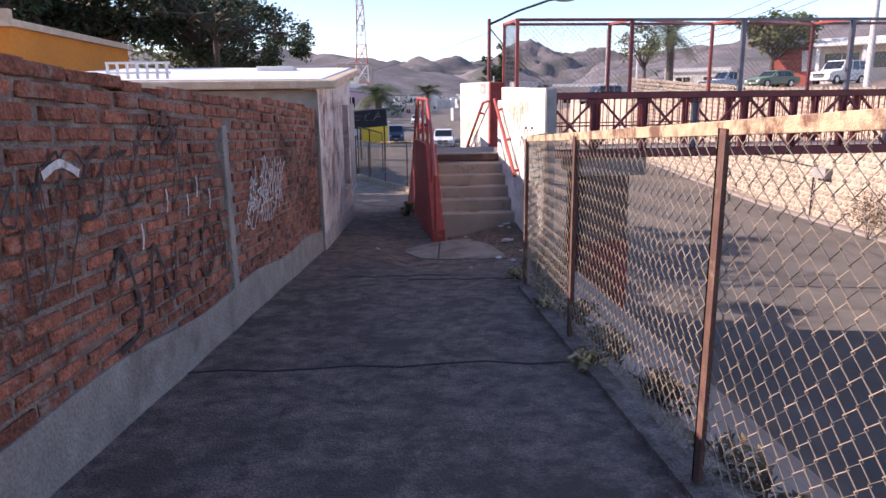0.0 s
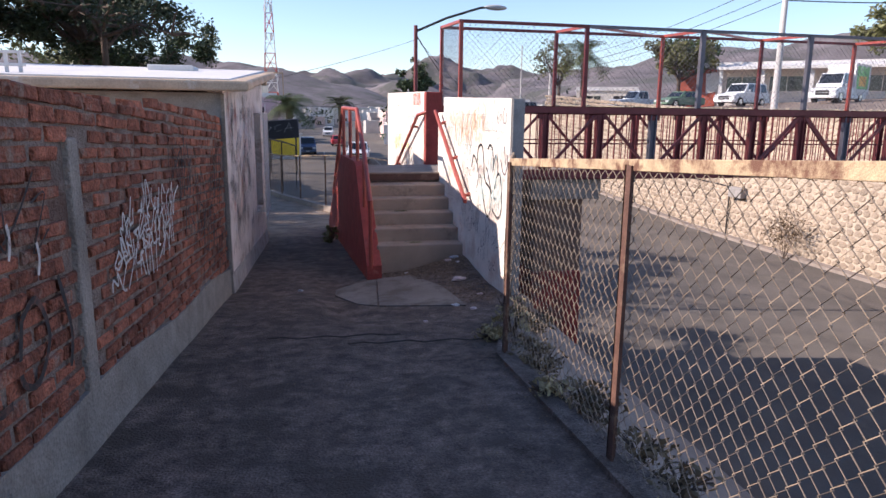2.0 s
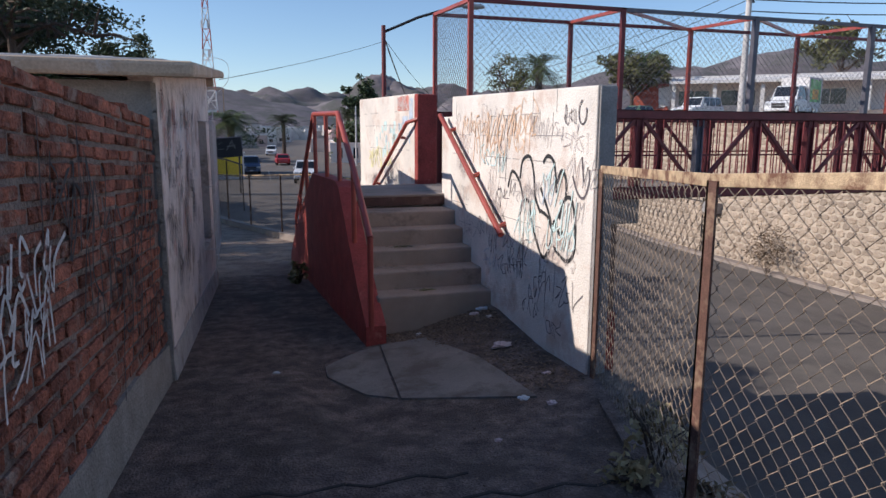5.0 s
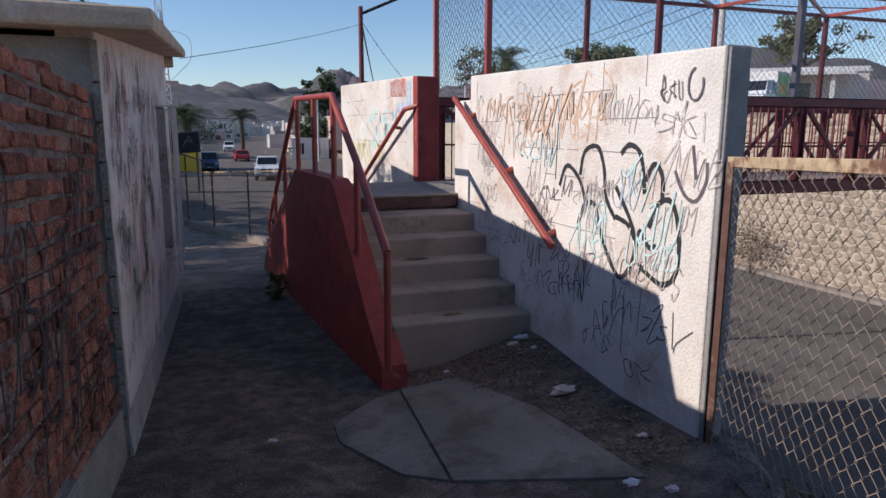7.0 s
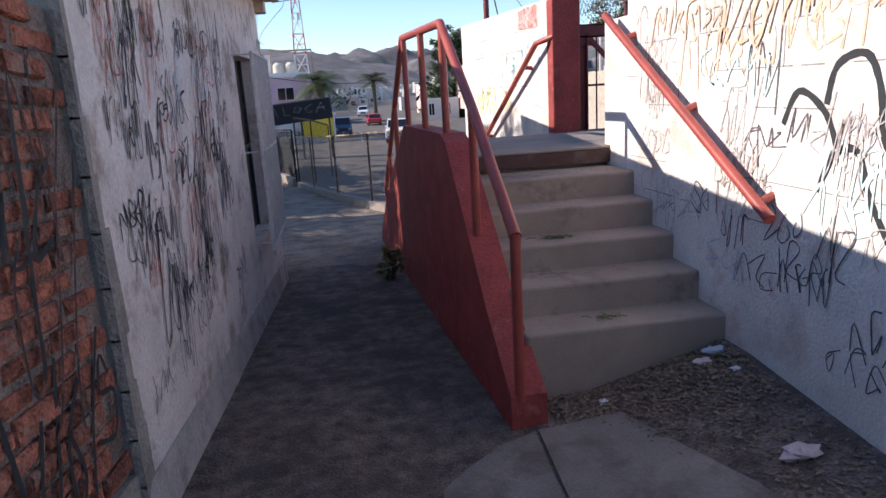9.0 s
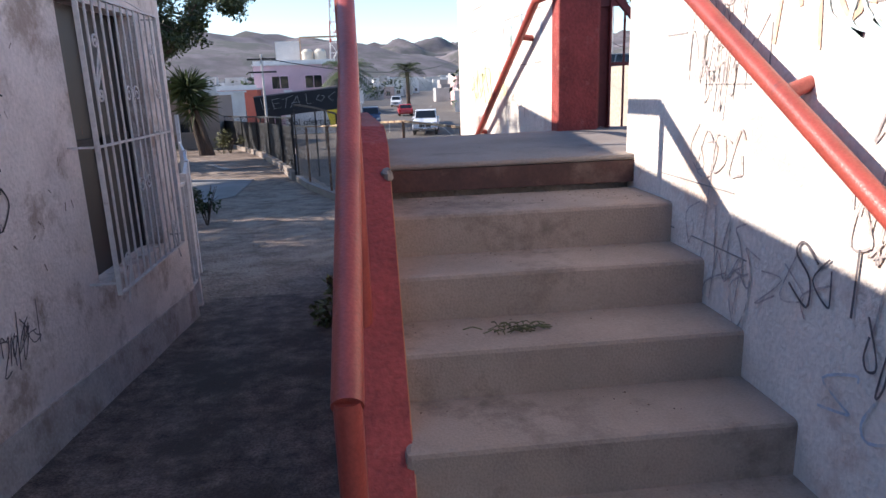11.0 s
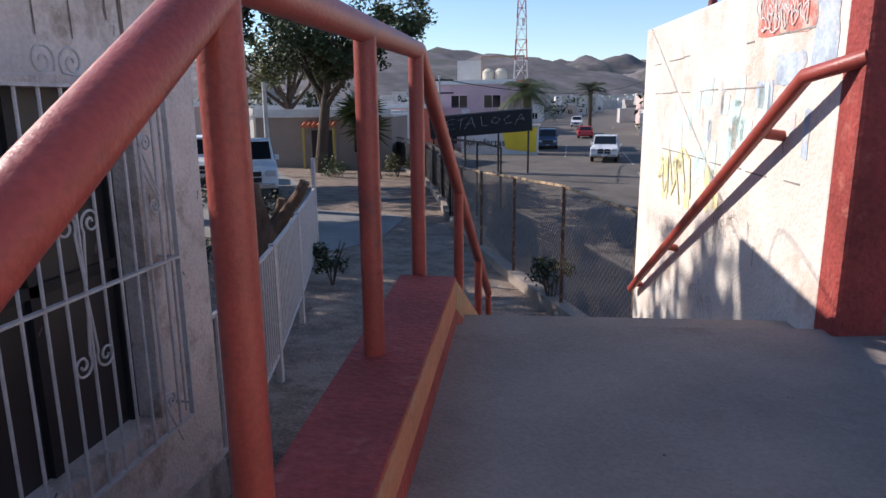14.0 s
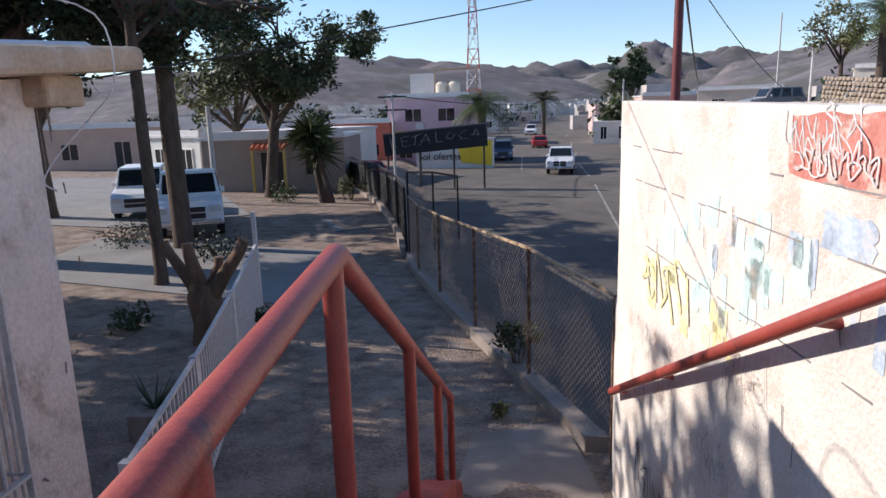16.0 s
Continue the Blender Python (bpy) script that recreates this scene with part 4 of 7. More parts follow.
# ---- white yard fence, stump, yard ----
yard = thing("yard_fence", (-2.4, 8, -0.6), "low white iron railing along the path, paint worn", "fence")
y_pts = [(-1.8, 4.8), (-2.2, 6.4), (-2.75, 8.4), (-3.62, 11.4)]


def yard_top(y):
    return lerp_table(y, (4.8, 11.4), (0.675, 0.53))


for (x0, y0), (x1, y1) in zip(y_pts, y_pts[1:]):
    for dz0 in (0.0, -1.02):
        m = Mesh()
        m.beam((x0, y0, yard_top(y0) + dz0), (x1, y1, yard_top(y1) + dz0), 0.03, 0.025)
        part("rail", m, GRILLE, yard)
    n_b = round(math.hypot(x1 - x0, y1 - y0) / 0.105)
    for i in range(n_b):
        t = (i + 0.5) / n_b
        x, y = x0 + (x1 - x0) * t, y0 + (y1 - y0) * t
        m = Mesh()
        m.box(x - 0.008, x + 0.008, y - 0.008, y + 0.008, yard_top(y) - 1.04, yard_top(y))
        part("bar", m, GRILLE, yard)
for x, y in y_pts:
    m = Mesh()
    m.box(x - 0.028, x + 0.028, y - 0.028, y + 0.028, walk_z(y) - 0.1, yard_top(y) + (0.5 if y > 10 else 0.03))
    part("post", m, GRILLE, yard)
m = Mesh()
m.beam((-1.8, 4.8, 0.62), (-1.77, 4.3, 0.62), 0.025, 0.025)
m.beam((-1.8, 4.8, -0.3), (-1.77, 4.3, -0.3), 0.025, 0.025)
for k9 in range(1, 4):
    m.box(-1.806 + 0.008 * k9, -1.79 + 0.008 * k9, 4.8 - 0.125 * k9, 4.816 - 0.125 * k9, -0.3, 0.62)
part("return_panel", m, GRILLE, yard)

rng = random.Random(21)
stump = thing("pruned_tree", (-4.3, 11, walk_z(11)), "thick pruned tree stump with four cut limbs", "tree")
m = Mesh()
bx, by, bz = -4.3, 11.0, walk_z(11)
m.tube([(bx, by, bz - 0.1), (bx + 0.02, by, bz + 0.35), (bx - 0.02, by, bz + 0.75), (bx, by, bz + 0.95)], [0.27, 0.23, 0.25, 0.2], 12)
part("trunk", m, STUMPWOOD, stump, smooth=True)
for dx, dy2, h, r in ((-0.62, 0.1, 0.95, 0.075), (-0.12, -0.15, 0.98, 0.09), (0.18, 0.2, 0.7, 0.07), (0.72, -0.1, 1.02, 0.085), (0.35, 0.1, 0.6, 0.08)):
    m = Mesh()
    m.tube([(bx, by, bz + 0.6), (bx + dx * 0.45, by + dy2 * 0.5, bz + 0.6 + h * 0.45), (bx + dx * 0.85, by + dy2, bz + 0.6 + h * 0.8), (bx + dx, by + dy2, bz + 0.6 + h)], [r * 1.6, r * 1.25, r, r * 0.95], 9)
    part("limb", m, STUMPWOOD, stump, smooth=True)


# ---- plants ----
def leaves(m, c, radius, n, size, rng, flat=0.75):
    """Small bent leaves scattered through a ragged clump."""
    c = Vector(c)
    for _ in range(n):
        d = Vector((rng.gauss(0, 1), rng.gauss(0, 1), rng.gauss(0, 1))).normalized()
        p = c + Vector((d.x, d.y, d.z * flat)) * radius * rng.random() ** 0.45
        a = Vector((rng.gauss(0, 1), rng.gauss(0, 1), rng.gauss(0, 0.7))).normalized()
        b = a.cross(Vector((rng.gauss(0, 1), rng.gauss(0, 1), rng.gauss(0, 1)))).normalized()
        s = size * rng.uniform(0.6, 1.4)
        m.add([p - a * s, p + b * s * 0.42, p + a * s, p - b * s * 0.42], [(0, 1, 2, 3)])


def tree(at, height, spread, label, leaf, rng, clumps=60, per=55, size=0.16, trunk_r=0.25, lean=(0, 0), bare=0.0, low=0.4, tall_trunk=0.45, clump_r=0.75):
    ob = thing("tree", at, label, "tree", "trees")
    x, y, z = at
    t, limbs, crown = Mesh(), Mesh(), Mesh()
    fork = Vector((x + lean[0] * 0.5, y + lean[1] * 0.5, z + height * tall_trunk))
    t.tube([(x, y, z - 0.3), (x + 0.04, y, z + 0.3), Vector((x, y, z)).lerp(fork, 0.5), fork], [trunk_r * 1.35, trunk_r, trunk_r * 0.9, trunk_r * 0.75], 12)
    part("trunk", t, BARK, ob, smooth=True)
    tips = []
    for i in range(9):
        a = 2 * math.pi * i / 9 + rng.uniform(-0.3, 0.3)
        r = spread * rng.uniform(0.5, 0.95)
        end = Vector((x + lean[0] + math.cos(a) * r, y + lean[1] + math.sin(a) * r, z + height * rng.uniform(0.62, 0.98)))
        if i == 0:
            end = Vector((x + lean[0], y + lean[1], z + height))
        start = Vector((x, y, z)).lerp(fork, rng.uniform(0.75, 1.0))
        mid1 = start.lerp(end, 0.5) + Vector((rng.uniform(-0.3, 0.3), rng.uniform(-0.3, 0.3), rng.uniform(0.1, 0.5)))
        limbs.tube([start, start.lerp(mid1, 0.5), mid1, mid1.lerp(end, 0.6), end], [trunk_r * 0.5, trunk_r * 0.4, trunk_r * 0.28, trunk_r * 0.16, 0.02], 7)
        tips += [mid1, mid1.lerp(end, 0.5), end]
        for _ in range(5):
            q = start.lerp(end, rng.uniform(0.4, 1.0))
            e = q + Vector((rng.uniform(-1, 1), rng.uniform(-1, 1), rng.uniform(-0.2, 0.9))) * spread * 0.34
            limbs.tube([q, q.lerp(e, 0.5) + Vector((0, 0, 0.1)), e], [0.05, 0.032, 0.012], 5)
            tips.append(e)
    part("limb", limbs, BARK, ob, smooth=True)
    for _ in range(clumps):
        if rng.random() < bare:
            continue
        c = rng.choice(tips) + Vector((rng.gauss(0, 0.3), rng.gauss(0, 0.3), rng.gauss(0, 0.25)))
        if c.z < z + height * low:
            c.z = z + height * low + rng.uniform(0, 0.6)
        leaves(crown, c, rng.uniform(0.55, 1.25) * clump_r, per, size, rng)
    part("crown", crown, leaf, ob, kind="stuff")
    return ob


def palm(at, height, r, label, rng, n=34, trunk_r=0.22, skirt=True):
    ob = thing("palm_tree", at, label, "palm tree", "palm trees")
    x, y, z = at
    m = Mesh()
    m.tube([(x, y, z - 0.3), (x + 0.05, y, z + height * 0.5), (x, y, z + height)], [trunk_r * 1.2, trunk_r, trunk_r * 1.1], 10)
    part("trunk", m, BARK, ob, smooth=True)
    m = Mesh()
    for i in range(n):
        a = rng.uniform(0, 2 * math.pi)
        up = rng.uniform(-0.5 if skirt else 0.1, 1.25)
        pts = []
        for k in range(6):
            t = k / 5
            pts.append(Vector((x + math.cos(a) * r * t * math.cos(up * 0.8), y + math.sin(a) * r * t * math.cos(up * 0.8), z + height + r * (math.sin(up) * t - 0.55 * t * t))))
        for k in range(5):
            p, q = pts[k], pts[k + 1]
            d = (q - p).normalized()
            s = d.cross(Vector((0, 0, 1))).normalized()
            for f in range(3):
                o = p.lerp(q, f / 3)
                L = r * 0.30 * (1 - 0.75 * abs((k + f / 3) / 5 - 0.35))
                for sd in (1, -1):
                    tip = o + s * sd * L + d * L * 0.6 - Vector((0, 0, L * 0.35))
                    m.add([o, o + d * 0.06 * r / 2, tip], [(0, 1, 2)])
    part("crown", m, PALMLEAF, ob, kind="stuff")
    return ob


def spiky(at, height, r, label, rng, heads=3):
    ob = thing("yucca", at, label, "yucca")
    x, y, z = at
    for h in range(heads):
        m = Mesh()
        tx, ty = x + rng.uniform(-0.5, 0.5), y + rng.uniform(-0.4, 0.4)
        top = Vector((tx, ty, z + height * rng.uniform(0.75, 1.05)))
        m.tube([(x + 0.15 * h, y, z - 0.2), top], [0.15, 0.1], 8)
        part("trunk", m, BARK, ob, smooth=True)
        m = Mesh()
        for i in range(110):
            d = Vector((rng.gauss(0, 1), rng.gauss(0, 1), rng.gauss(0.25, 0.8))).normalized()
            s = d.cross(Vector((0, 0, 1))).normalized() * 0.045
            L = r * rng.uniform(0.7, 1.1)
            e = top + d * L - Vector((0, 0, 0.15 * L))
            m.add([top - s, top + s, top + d * L * 0.5 + s, e, top + d * L * 0.5 - s], [(0, 1, 2, 3, 4)])
        part("leaf_rosette", m, PALMLEAF, ob, kind="stuff")
    return ob


def bush(at, r, h, label, leaf, rng, n=420, size=0.05, name="bush"):
    ob = thing(name, at, label, "bush", "low bushes")
    x, y, z = at
    m = Mesh()
    for i in range(9):
        a = rng.uniform(0, 6.28)
        m.tube([(x, y, z - 0.05), (x + math.cos(a) * r * 0.4, y + math.sin(a) * r * 0.4, z + h * 0.6), (x + math.cos(a) * r * 0.8, y + math.sin(a) * r * 0.8, z + h * rng.uniform(0.7, 1))], [0.012, 0.009, 0.004], 4)
    part("stem", m, BARK, ob)
    m = Mesh()
    for i in range(10):
        leaves(m, (x + rng.uniform(-r, r) * 0.7, y + rng.uniform(-r, r) * 0.7, z + h * rng.uniform(0.25, 0.9)), r * 0.5, n // 10, size, rng)
    part("foliage", m, leaf, ob, kind="stuff")
    return ob


rng = random.Random(11)
tree((-12.0, 8.4, walk_z(9) + 0.2), 8.4, 3.5, "dense dark shade tree behind the small house", LEAFDARK, rng, 170, 85, 0.12, 0.35, low=0.36, clump_r=0.65)
tree((-16.5, 12.8, walk_z(12) + 0.2), 8.2, 4.2, "broad dark shade tree over the yard", LEAFDARK, rng, 190, 85, 0.13, 0.35, low=0.3, clump_r=0.7)
tree((-8.7, 19.0, walk_z(19)), 9.5, 4.2, "tall dark-trunked tree with drooping dusty foliage beside the drive", LEAFDARK, rng, 260, 110, 0.1, 0.27, low=0.42, tall_trunk=0.62, clump_r=0.55)
tree((-13.5, 17.0, walk_z(17) + 0.2), 9.8, 4.6, "large dense dark tree with a broad trunk", LEAFDARK, rng, 270, 110, 0.11, 0.55, low=0.33, clump_r=0.6)
tree((-17.0, 25.0, walk_z(25) + 0.3), 8.5, 4.5, "dense shade tree behind the yard", LEAFDARK, rng, 120, 60, 0.17, 0.35, low=0.3)
tree((-11.2, 33.0, walk_z(33) + 0.2), 8.6, 4.8, "spreading tree with open olive foliage and dark limbs", LEAF, rng, 250, 90, 0.11, 0.3, lean=(1.0, 0), low=0.42, clump_r=0.6)
tree((-15.5, 40.0, walk_z(40) + 0.2), 8.0, 4.2, "open-crowned tree beside the houses", LEAFOLIVE, rng, 80, 50, 0.16, 0.28, low=0.4)
tree((-7.0, 14.6, walk_z(14) + 0.1), 8.2, 3.0, "half-bare tree with thin twigs and few leaves", LEAFDARK, rng, 60, 50, 0.07, 0.13, low=0.62, tall_trunk=0.7)
spiky((-7.9, 30.5, walk_z(30)), 3.0, 1.25, "yucca with spiky rosettes on thick stems", rng, 4)
palm((-1.9, 60, road_z(60)), 5.4, 2.9, "bushy date palm beside the road", rng, 60, 0.35)
palm((6.0, 108, road_z(100)), 6.0, 3.2, "distant fan palm over the roofs", rng, 40, 0.3)
palm((15.5, 100, road_z(100)), 7.0, 3.0, "tall palm beside dark trees", rng, 40, 0.25)
palm((24, 48, 2.6), 5.0, 2.6, "palm on the raised street", rng, 44, 0.3)
tree((18.5, 103, -1.5), 11.5, 3.2, "tall dark evergreen tree beyond the road", LEAFDARK, rng, 80, 60, 0.3, 0.3, low=0.3)
tree((15.0, 92, -1.9), 4.6, 3.0, "rounded green street tree beside the road", LEAF, rng, 60, 60, 0.22, 0.2, low=0.4)
tree((34, 49, 3.2), 5.6, 3.6, "wide olive tree on the raised street", LEAFOLIVE, rng, 90, 55, 0.2, 0.2, low=0.2)
tree((38, 54, 3.4), 6.2, 3.4, "green roadside tree with dense crown", LEAF, rng, 80, 55, 0.2, 0.2, low=0.25)
tree((22.5, 50, 2.4), 6.0, 3.2, "leafless pale tree with fine twigs", LEAFOLIVE, rng, 40, 40, 0.14, 0.16, low=0.3)
tree((52, 43, 5.0), 6.5, 3.6, "green tree behind the long house", LEAFOLIVE, rng, 80, 50, 0.22, 0.2, low=0.3)
bush((0.3, 9.75, walk_z(9.7)), 0.32, 0.75, "green weed growing at the kerb by the fence", LEAF, rng, 380, 0.045)
bush((-3.1, 10.6, walk_z(10.6)), 0.3, 0.7, "dark shrub at the end of the white railing", LEAFDARK, rng, 380, 0.045)
bush((-5.8, 11.5, walk_z(11.5)), 0.35, 0.5, "low green shrub on bare soil", LEAF, rng, 300, 0.05)
bush((-6.9, 17.5, walk_z(17.5)), 0.9, 0.6, "scrubby patch at the tree's foot", LEAFDARK, rng, 600, 0.05)
bush((-10.8, 19.6, walk_z(20)), 1.3, 0.9, "low hedge plant beside the drive", LEAFDARK, rng, 600, 0.05)
bush((-9.6, 30.6, walk_z(30)), 0.9, 1.3, "flowering garden shrub behind wire fence", LEAF, rng, 600, 0.06)
bush((-6.9, 31.6, walk_z(31)), 0.7, 1.2, "yellow-green garden shrub behind a fence", LEAFOLIVE, rng, 500, 0.06)
bush((19.6, 15.6, road_z(15)), 1.5, 2.6, "dry brown bush against the stone wall", mat("dry_twigs", (0.13, 0.09, 0.06), 0.95, 0.3, 5, 30, 0.0, rand=0.3), rng, 900, 0.06)
for x, y, r, h in ((-0.5, 3.9, 0.16, 0.22), (-0.45, 4.4, 0.14, 0.3), (0.55, -3.7, 0.16, 0.1), (0.42, -6.9, 0.14, 0.12), (0.5, -5.2, 0.15, 0.1), (0.78, -3.6, 0.2, 0.35), (-2.2, 4.2, 0.1, 0.1), (0.1, 8.4, 0.12, 0.2)):
    bush((x, y, walk_z(y)), r, h, "tuft of dry weeds at the path's edge", DRYGRASS if y < 0 else LEAFOLIVE, rng, 140, 0.035, "weed_tuft")


rw = random.Random(201)
for i in range(15):
    y = -10.2 + i * 0.53 + rw.uniform(-0.15, 0.15)
    x = fence_x(y) + rw.uniform(0.12, 0.4)
    bush((x, y, ground_z(x, y)), rw.uniform(0.14, 0.22), rw.uniform(0.06, 0.16), "flattened dry weeds along the fence's foot", DRYWEED, rw, 160, 0.03, "weed_tuft")


# ---- vehicles ----
PAINTS = {}


def car_paint(colour):
    if colour not in PAINTS:
        m = mat("car_paint", colour, 0.32, 0.05, 2, 30, 0.0, spec=0.55)
        PAINTS[colour] = m
    return PAINTS[colour]


def vehicle(kind, colour, label, at, heading, group="parked vehicles", plate=True):
    """kind: sedan, suv, pickup or van. heading: degrees, 0 drives towards +x."""
    L, W, H = {"sedan": (4.4, 1.74, 1.42), "suv": (4.6, 1.84, 1.78), "pickup": (5.5, 1.96, 1.9), "van": (5.0, 1.9, 2.1)}[kind]
    ob = thing({"sedan": "car", "suv": "suv", "pickup": "pickup_truck", "van": "box_van"}[kind], (0, 0, 0), label, {"sedan": "car", "suv": "car", "pickup": "truck", "van": "van"}[kind], group)
    body = car_paint(colour)
    clear, belt = 0.28 if kind != "pickup" else 0.42, {"sedan": 0.9, "suv": 1.05, "pickup": 1.15, "van": 1.1}[kind]
    hood = belt - (0.1 if kind != "pickup" else 0.0)
    w = W / 2
    m = Mesh()
    prof_s = [(-L / 2, clear + 0.12), (-L / 2 + 0.05, belt - 0.06), (-L / 2 + 0.2, belt), (L / 2 - 1.35, belt), (L / 2 - 0.3, hood - 0.03), (L / 2 - 0.04, hood - 0.2), (L / 2, clear + 0.1), (L / 2 - 0.15, clear)]
    for r_x in (L / 2 - 0.88, -L / 2 + 0.95):
        prof_s += [(r_x + 0.40, clear), (r_x + 0.30, clear + 0.28), (r_x, clear + 0.40), (r_x - 0.30, clear + 0.28), (r_x - 0.40, clear)]
    prof_s += [(-L / 2 + 0.12, clear)]
    m.prism([(x, -w, z) for x, z in prof_s], (0, 2 * w, 0))
    shell = part("body", m, body, ob, bevel=0.05)
    m = Mesh()
    m.box(-L / 2 + 0.3, L / 2 - 0.3, -w + 0.12, w - 0.12, clear - 0.02, belt - 0.15)
    part("underbody", m, TYRE, ob)
    x0, x1, s0, s1 = {"sedan": (-1.75, 0.85, 0.5, 0.65), "suv": (-2.15, 0.95, 0.2, 0.55), "pickup": (-0.55, 1.15, 0.1, 0.6), "van": (-0.2, 1.6, 0.0, 0.6)}[kind]
    t = w - 0.17
    m = Mesh()
    m.hexa([(x0, -w + 0.04, belt - 0.02), (x1, -w + 0.04, belt - 0.02), (x1, w - 0.04, belt - 0.02), (x0, w - 0.04, belt - 0.02), (x0 + s0, -t, H), (x1 - s1, -t, H), (x1 - s1, t, H), (x0 + s0, t, H)])
    part("cabin", m, body, ob, bevel=0.04)

    def pane(name, p, push):
        g3 = Mesh()
        s = Vector(push) * 0.02
        g3.hexa([Vector(q) - s for q in p] + [Vector(q) + s for q in p])
        part(name, g3, GLASS, ob)

    def mix(a, b, k):
        return tuple(a[i] + (b[i] - a[i]) * k for i in range(3))

    zb, zt = belt + 0.04, H - 0.09
    fb, ft = x1 - s1 * 0.1 - 0.02, x1 - s1 * 0.85
    pane("windscreen", [(fb, -w + 0.16, zb), (fb, w - 0.16, zb), (ft, t - 0.05, zt), (ft, -t + 0.05, zt)], (1, 0, 0.6))
    rb, rt = x0 + s0 * 0.1, x0 + s0 * 0.85
    pane("rear_window", [(rb, w - 0.18, zb), (rb, -w + 0.18, zb), (rt, -t + 0.08, zt), (rt, t - 0.08, zt)], (-1, 0, 0.4))
    for sd in (1, -1):
        yb, yt = sd * (w - 0.05), sd * (t + 0.015)
        cuts = {"sedan": 2, "suv": 3, "pickup": 2, "van": 1}[kind]
        for i in range(cuts):
            a, b = i / cuts + 0.03, (i + 1) / cuts - 0.03
            B0, B1, T0, T1 = (x0 + s0 * 0.3 + 0.08, yb, zb), (x1 - s1 * 0.35 - 0.05, yb, zb), (x0 + s0 + 0.06, yt, zt), (x1 - s1 - 0.04, yt, zt)
            p = [mix(B0, B1, a), mix(B0, B1, b), mix(T0, T1, b), mix(T0, T1, a)]
            pane("side_window", p if sd > 0 else p[::-1], (0, sd, 0.2))
        m = Mesh()
        m.box(x1 - 0.55, x1 - 0.4, sd * (w + 0.02) - 0.08, sd * (w + 0.02) + 0.08, belt + 0.05, belt + 0.22)
        part("mirror", m, body, ob, bevel=0.02)
        m = Mesh()
        m.box(L / 2 - 0.16, L / 2 - 0.015, sd * (w - 0.22) - 0.17, sd * (w - 0.22) + 0.17, hood - 0.32, hood - 0.14)
        part("headlight", m, LAMPGLASS, ob, bevel=0.02)
        m = Mesh()
        m.box(-L / 2 - 0.01, -L / 2 + 0.1, sd * (w - 0.14) - 0.1, sd * (w - 0.14) + 0.1, belt - 0.4, belt - 0.1)
        part("tail_light", m, REDLIGHT, ob)
        for x in (L / 2 - 0.88, -L / 2 + 0.95):
            r = 0.33 if kind in ("sedan", "suv") else 0.39
            m = Mesh()
            m.disc((x, sd * (w - 0.12), r), (0, 1, 0), r, 0.22, 20)
            wheel = part("wheel", m, TYRE, ob, smooth=True)
            m = Mesh()
            m.disc((x, sd * (w - 0.005), r), (0, 1, 0), r * 0.62, 0.03, 14)
            part("rim", m, CHROME, wheel, smooth=True)
    m = Mesh()
    m.box(L / 2 - 0.1, L / 2 + 0.07, -w + 0.08, w - 0.08, clear + 0.02, clear + 0.2)
    part("bumper", m, CHROME if kind == "pickup" else body, ob, bevel=0.03)
    for i in range(4 if kind == "pickup" else 2):
        m = Mesh()
        cols, rows2 = (2, 2) if kind == "pickup" else (1, 2)
        u, v = i % cols, i // cols
        gw = 1.0 / cols
        m.box(L / 2 - 0.03, L / 2 + 0.012, -0.48 + u * gw + 0.03, -0.48 + (u + 1) * gw - 0.05, hood - 0.5 + v * 0.19, hood - 0.5 + v * 0.19 + 0.15)
        part("grille", m, DARKSTEEL, ob)
    if plate:
        m = Mesh()
        m.box(L / 2 + 0.06, L / 2 + 0.08, -0.16, 0.16, clear + 0.06, clear + 0.15)
        part("number_plate", m, ROOFWHITE, ob)
    if kind == "pickup":
        m = Mesh()
        m.box(-L / 2 + 0.12, x0 - 0.05, -w + 0.1, w - 0.1, belt - 0.3, belt + 0.004)
        part("load_bed", m, TYRE, ob)
    if kind == "van":
        m = Mesh()
        m.box(-L / 2 - 0.3, x0 - 0.05, -w - 0.03, w + 0.03, clear + 0.3, 2.75)
        part("cargo_box", m, ROOFWHITE, ob, bevel=0.02)
        for sd in (1, -1):
            y = sd * (w + 0.034)
            for a, b, z0, z1, mt in ((-2.5, -0.5, 1.0, 2.6, mat("green_poster", (0.2, 0.5, 0.16), 0.6, 0.3, 1.5, 10, 0.0, stain=(0.75, 0.75, 0.6), stain_at=0.55)), (-2.1, -0.9, 1.2, 1.9, mat("orange_poster", (0.75, 0.4, 0.1), 0.6, 0.3, 2, 12, 0.0, stain=(0.8, 0.7, 0.5)))):
                m = Mesh()
                y += sd * 0.004
                m.box(a, b, min(y, y - sd * 0.004), max(y, y - sd * 0.004), z0, z1)
                part("poster", m, mt, ob, "printed green and orange advert")
    ob.matrix_basis = pose(*at, 0, 0, heading)
    return ob


WHITE, REDC, BLUE, GREY, GREEN = (0.72, 0.72, 0.73), (0.42, 0.03, 0.035), (0.06, 0.09, 0.16), (0.25, 0.25, 0.26), (0.12, 0.2, 0.13)
vehicle("pickup", WHITE, "white pickup truck with chrome grille parked in the shaded drive", (-10.3, 23.0, walk_z(22) + 0.1), -66)
vehicle("suv", WHITE, "white off-roader parked behind the pickup in the drive", (-14.0, 26.6, walk_z(25) + 0.2), -66)
vehicle("suv", BLUE, "dark blue car parked at the kerb under the palm", (-0.1, 67, road_z(67)), -90)
vehicle("sedan", REDC, "red car driving away on the asphalt road", (4.2, 84, road_z(84)), 90, "vehicles on the road")
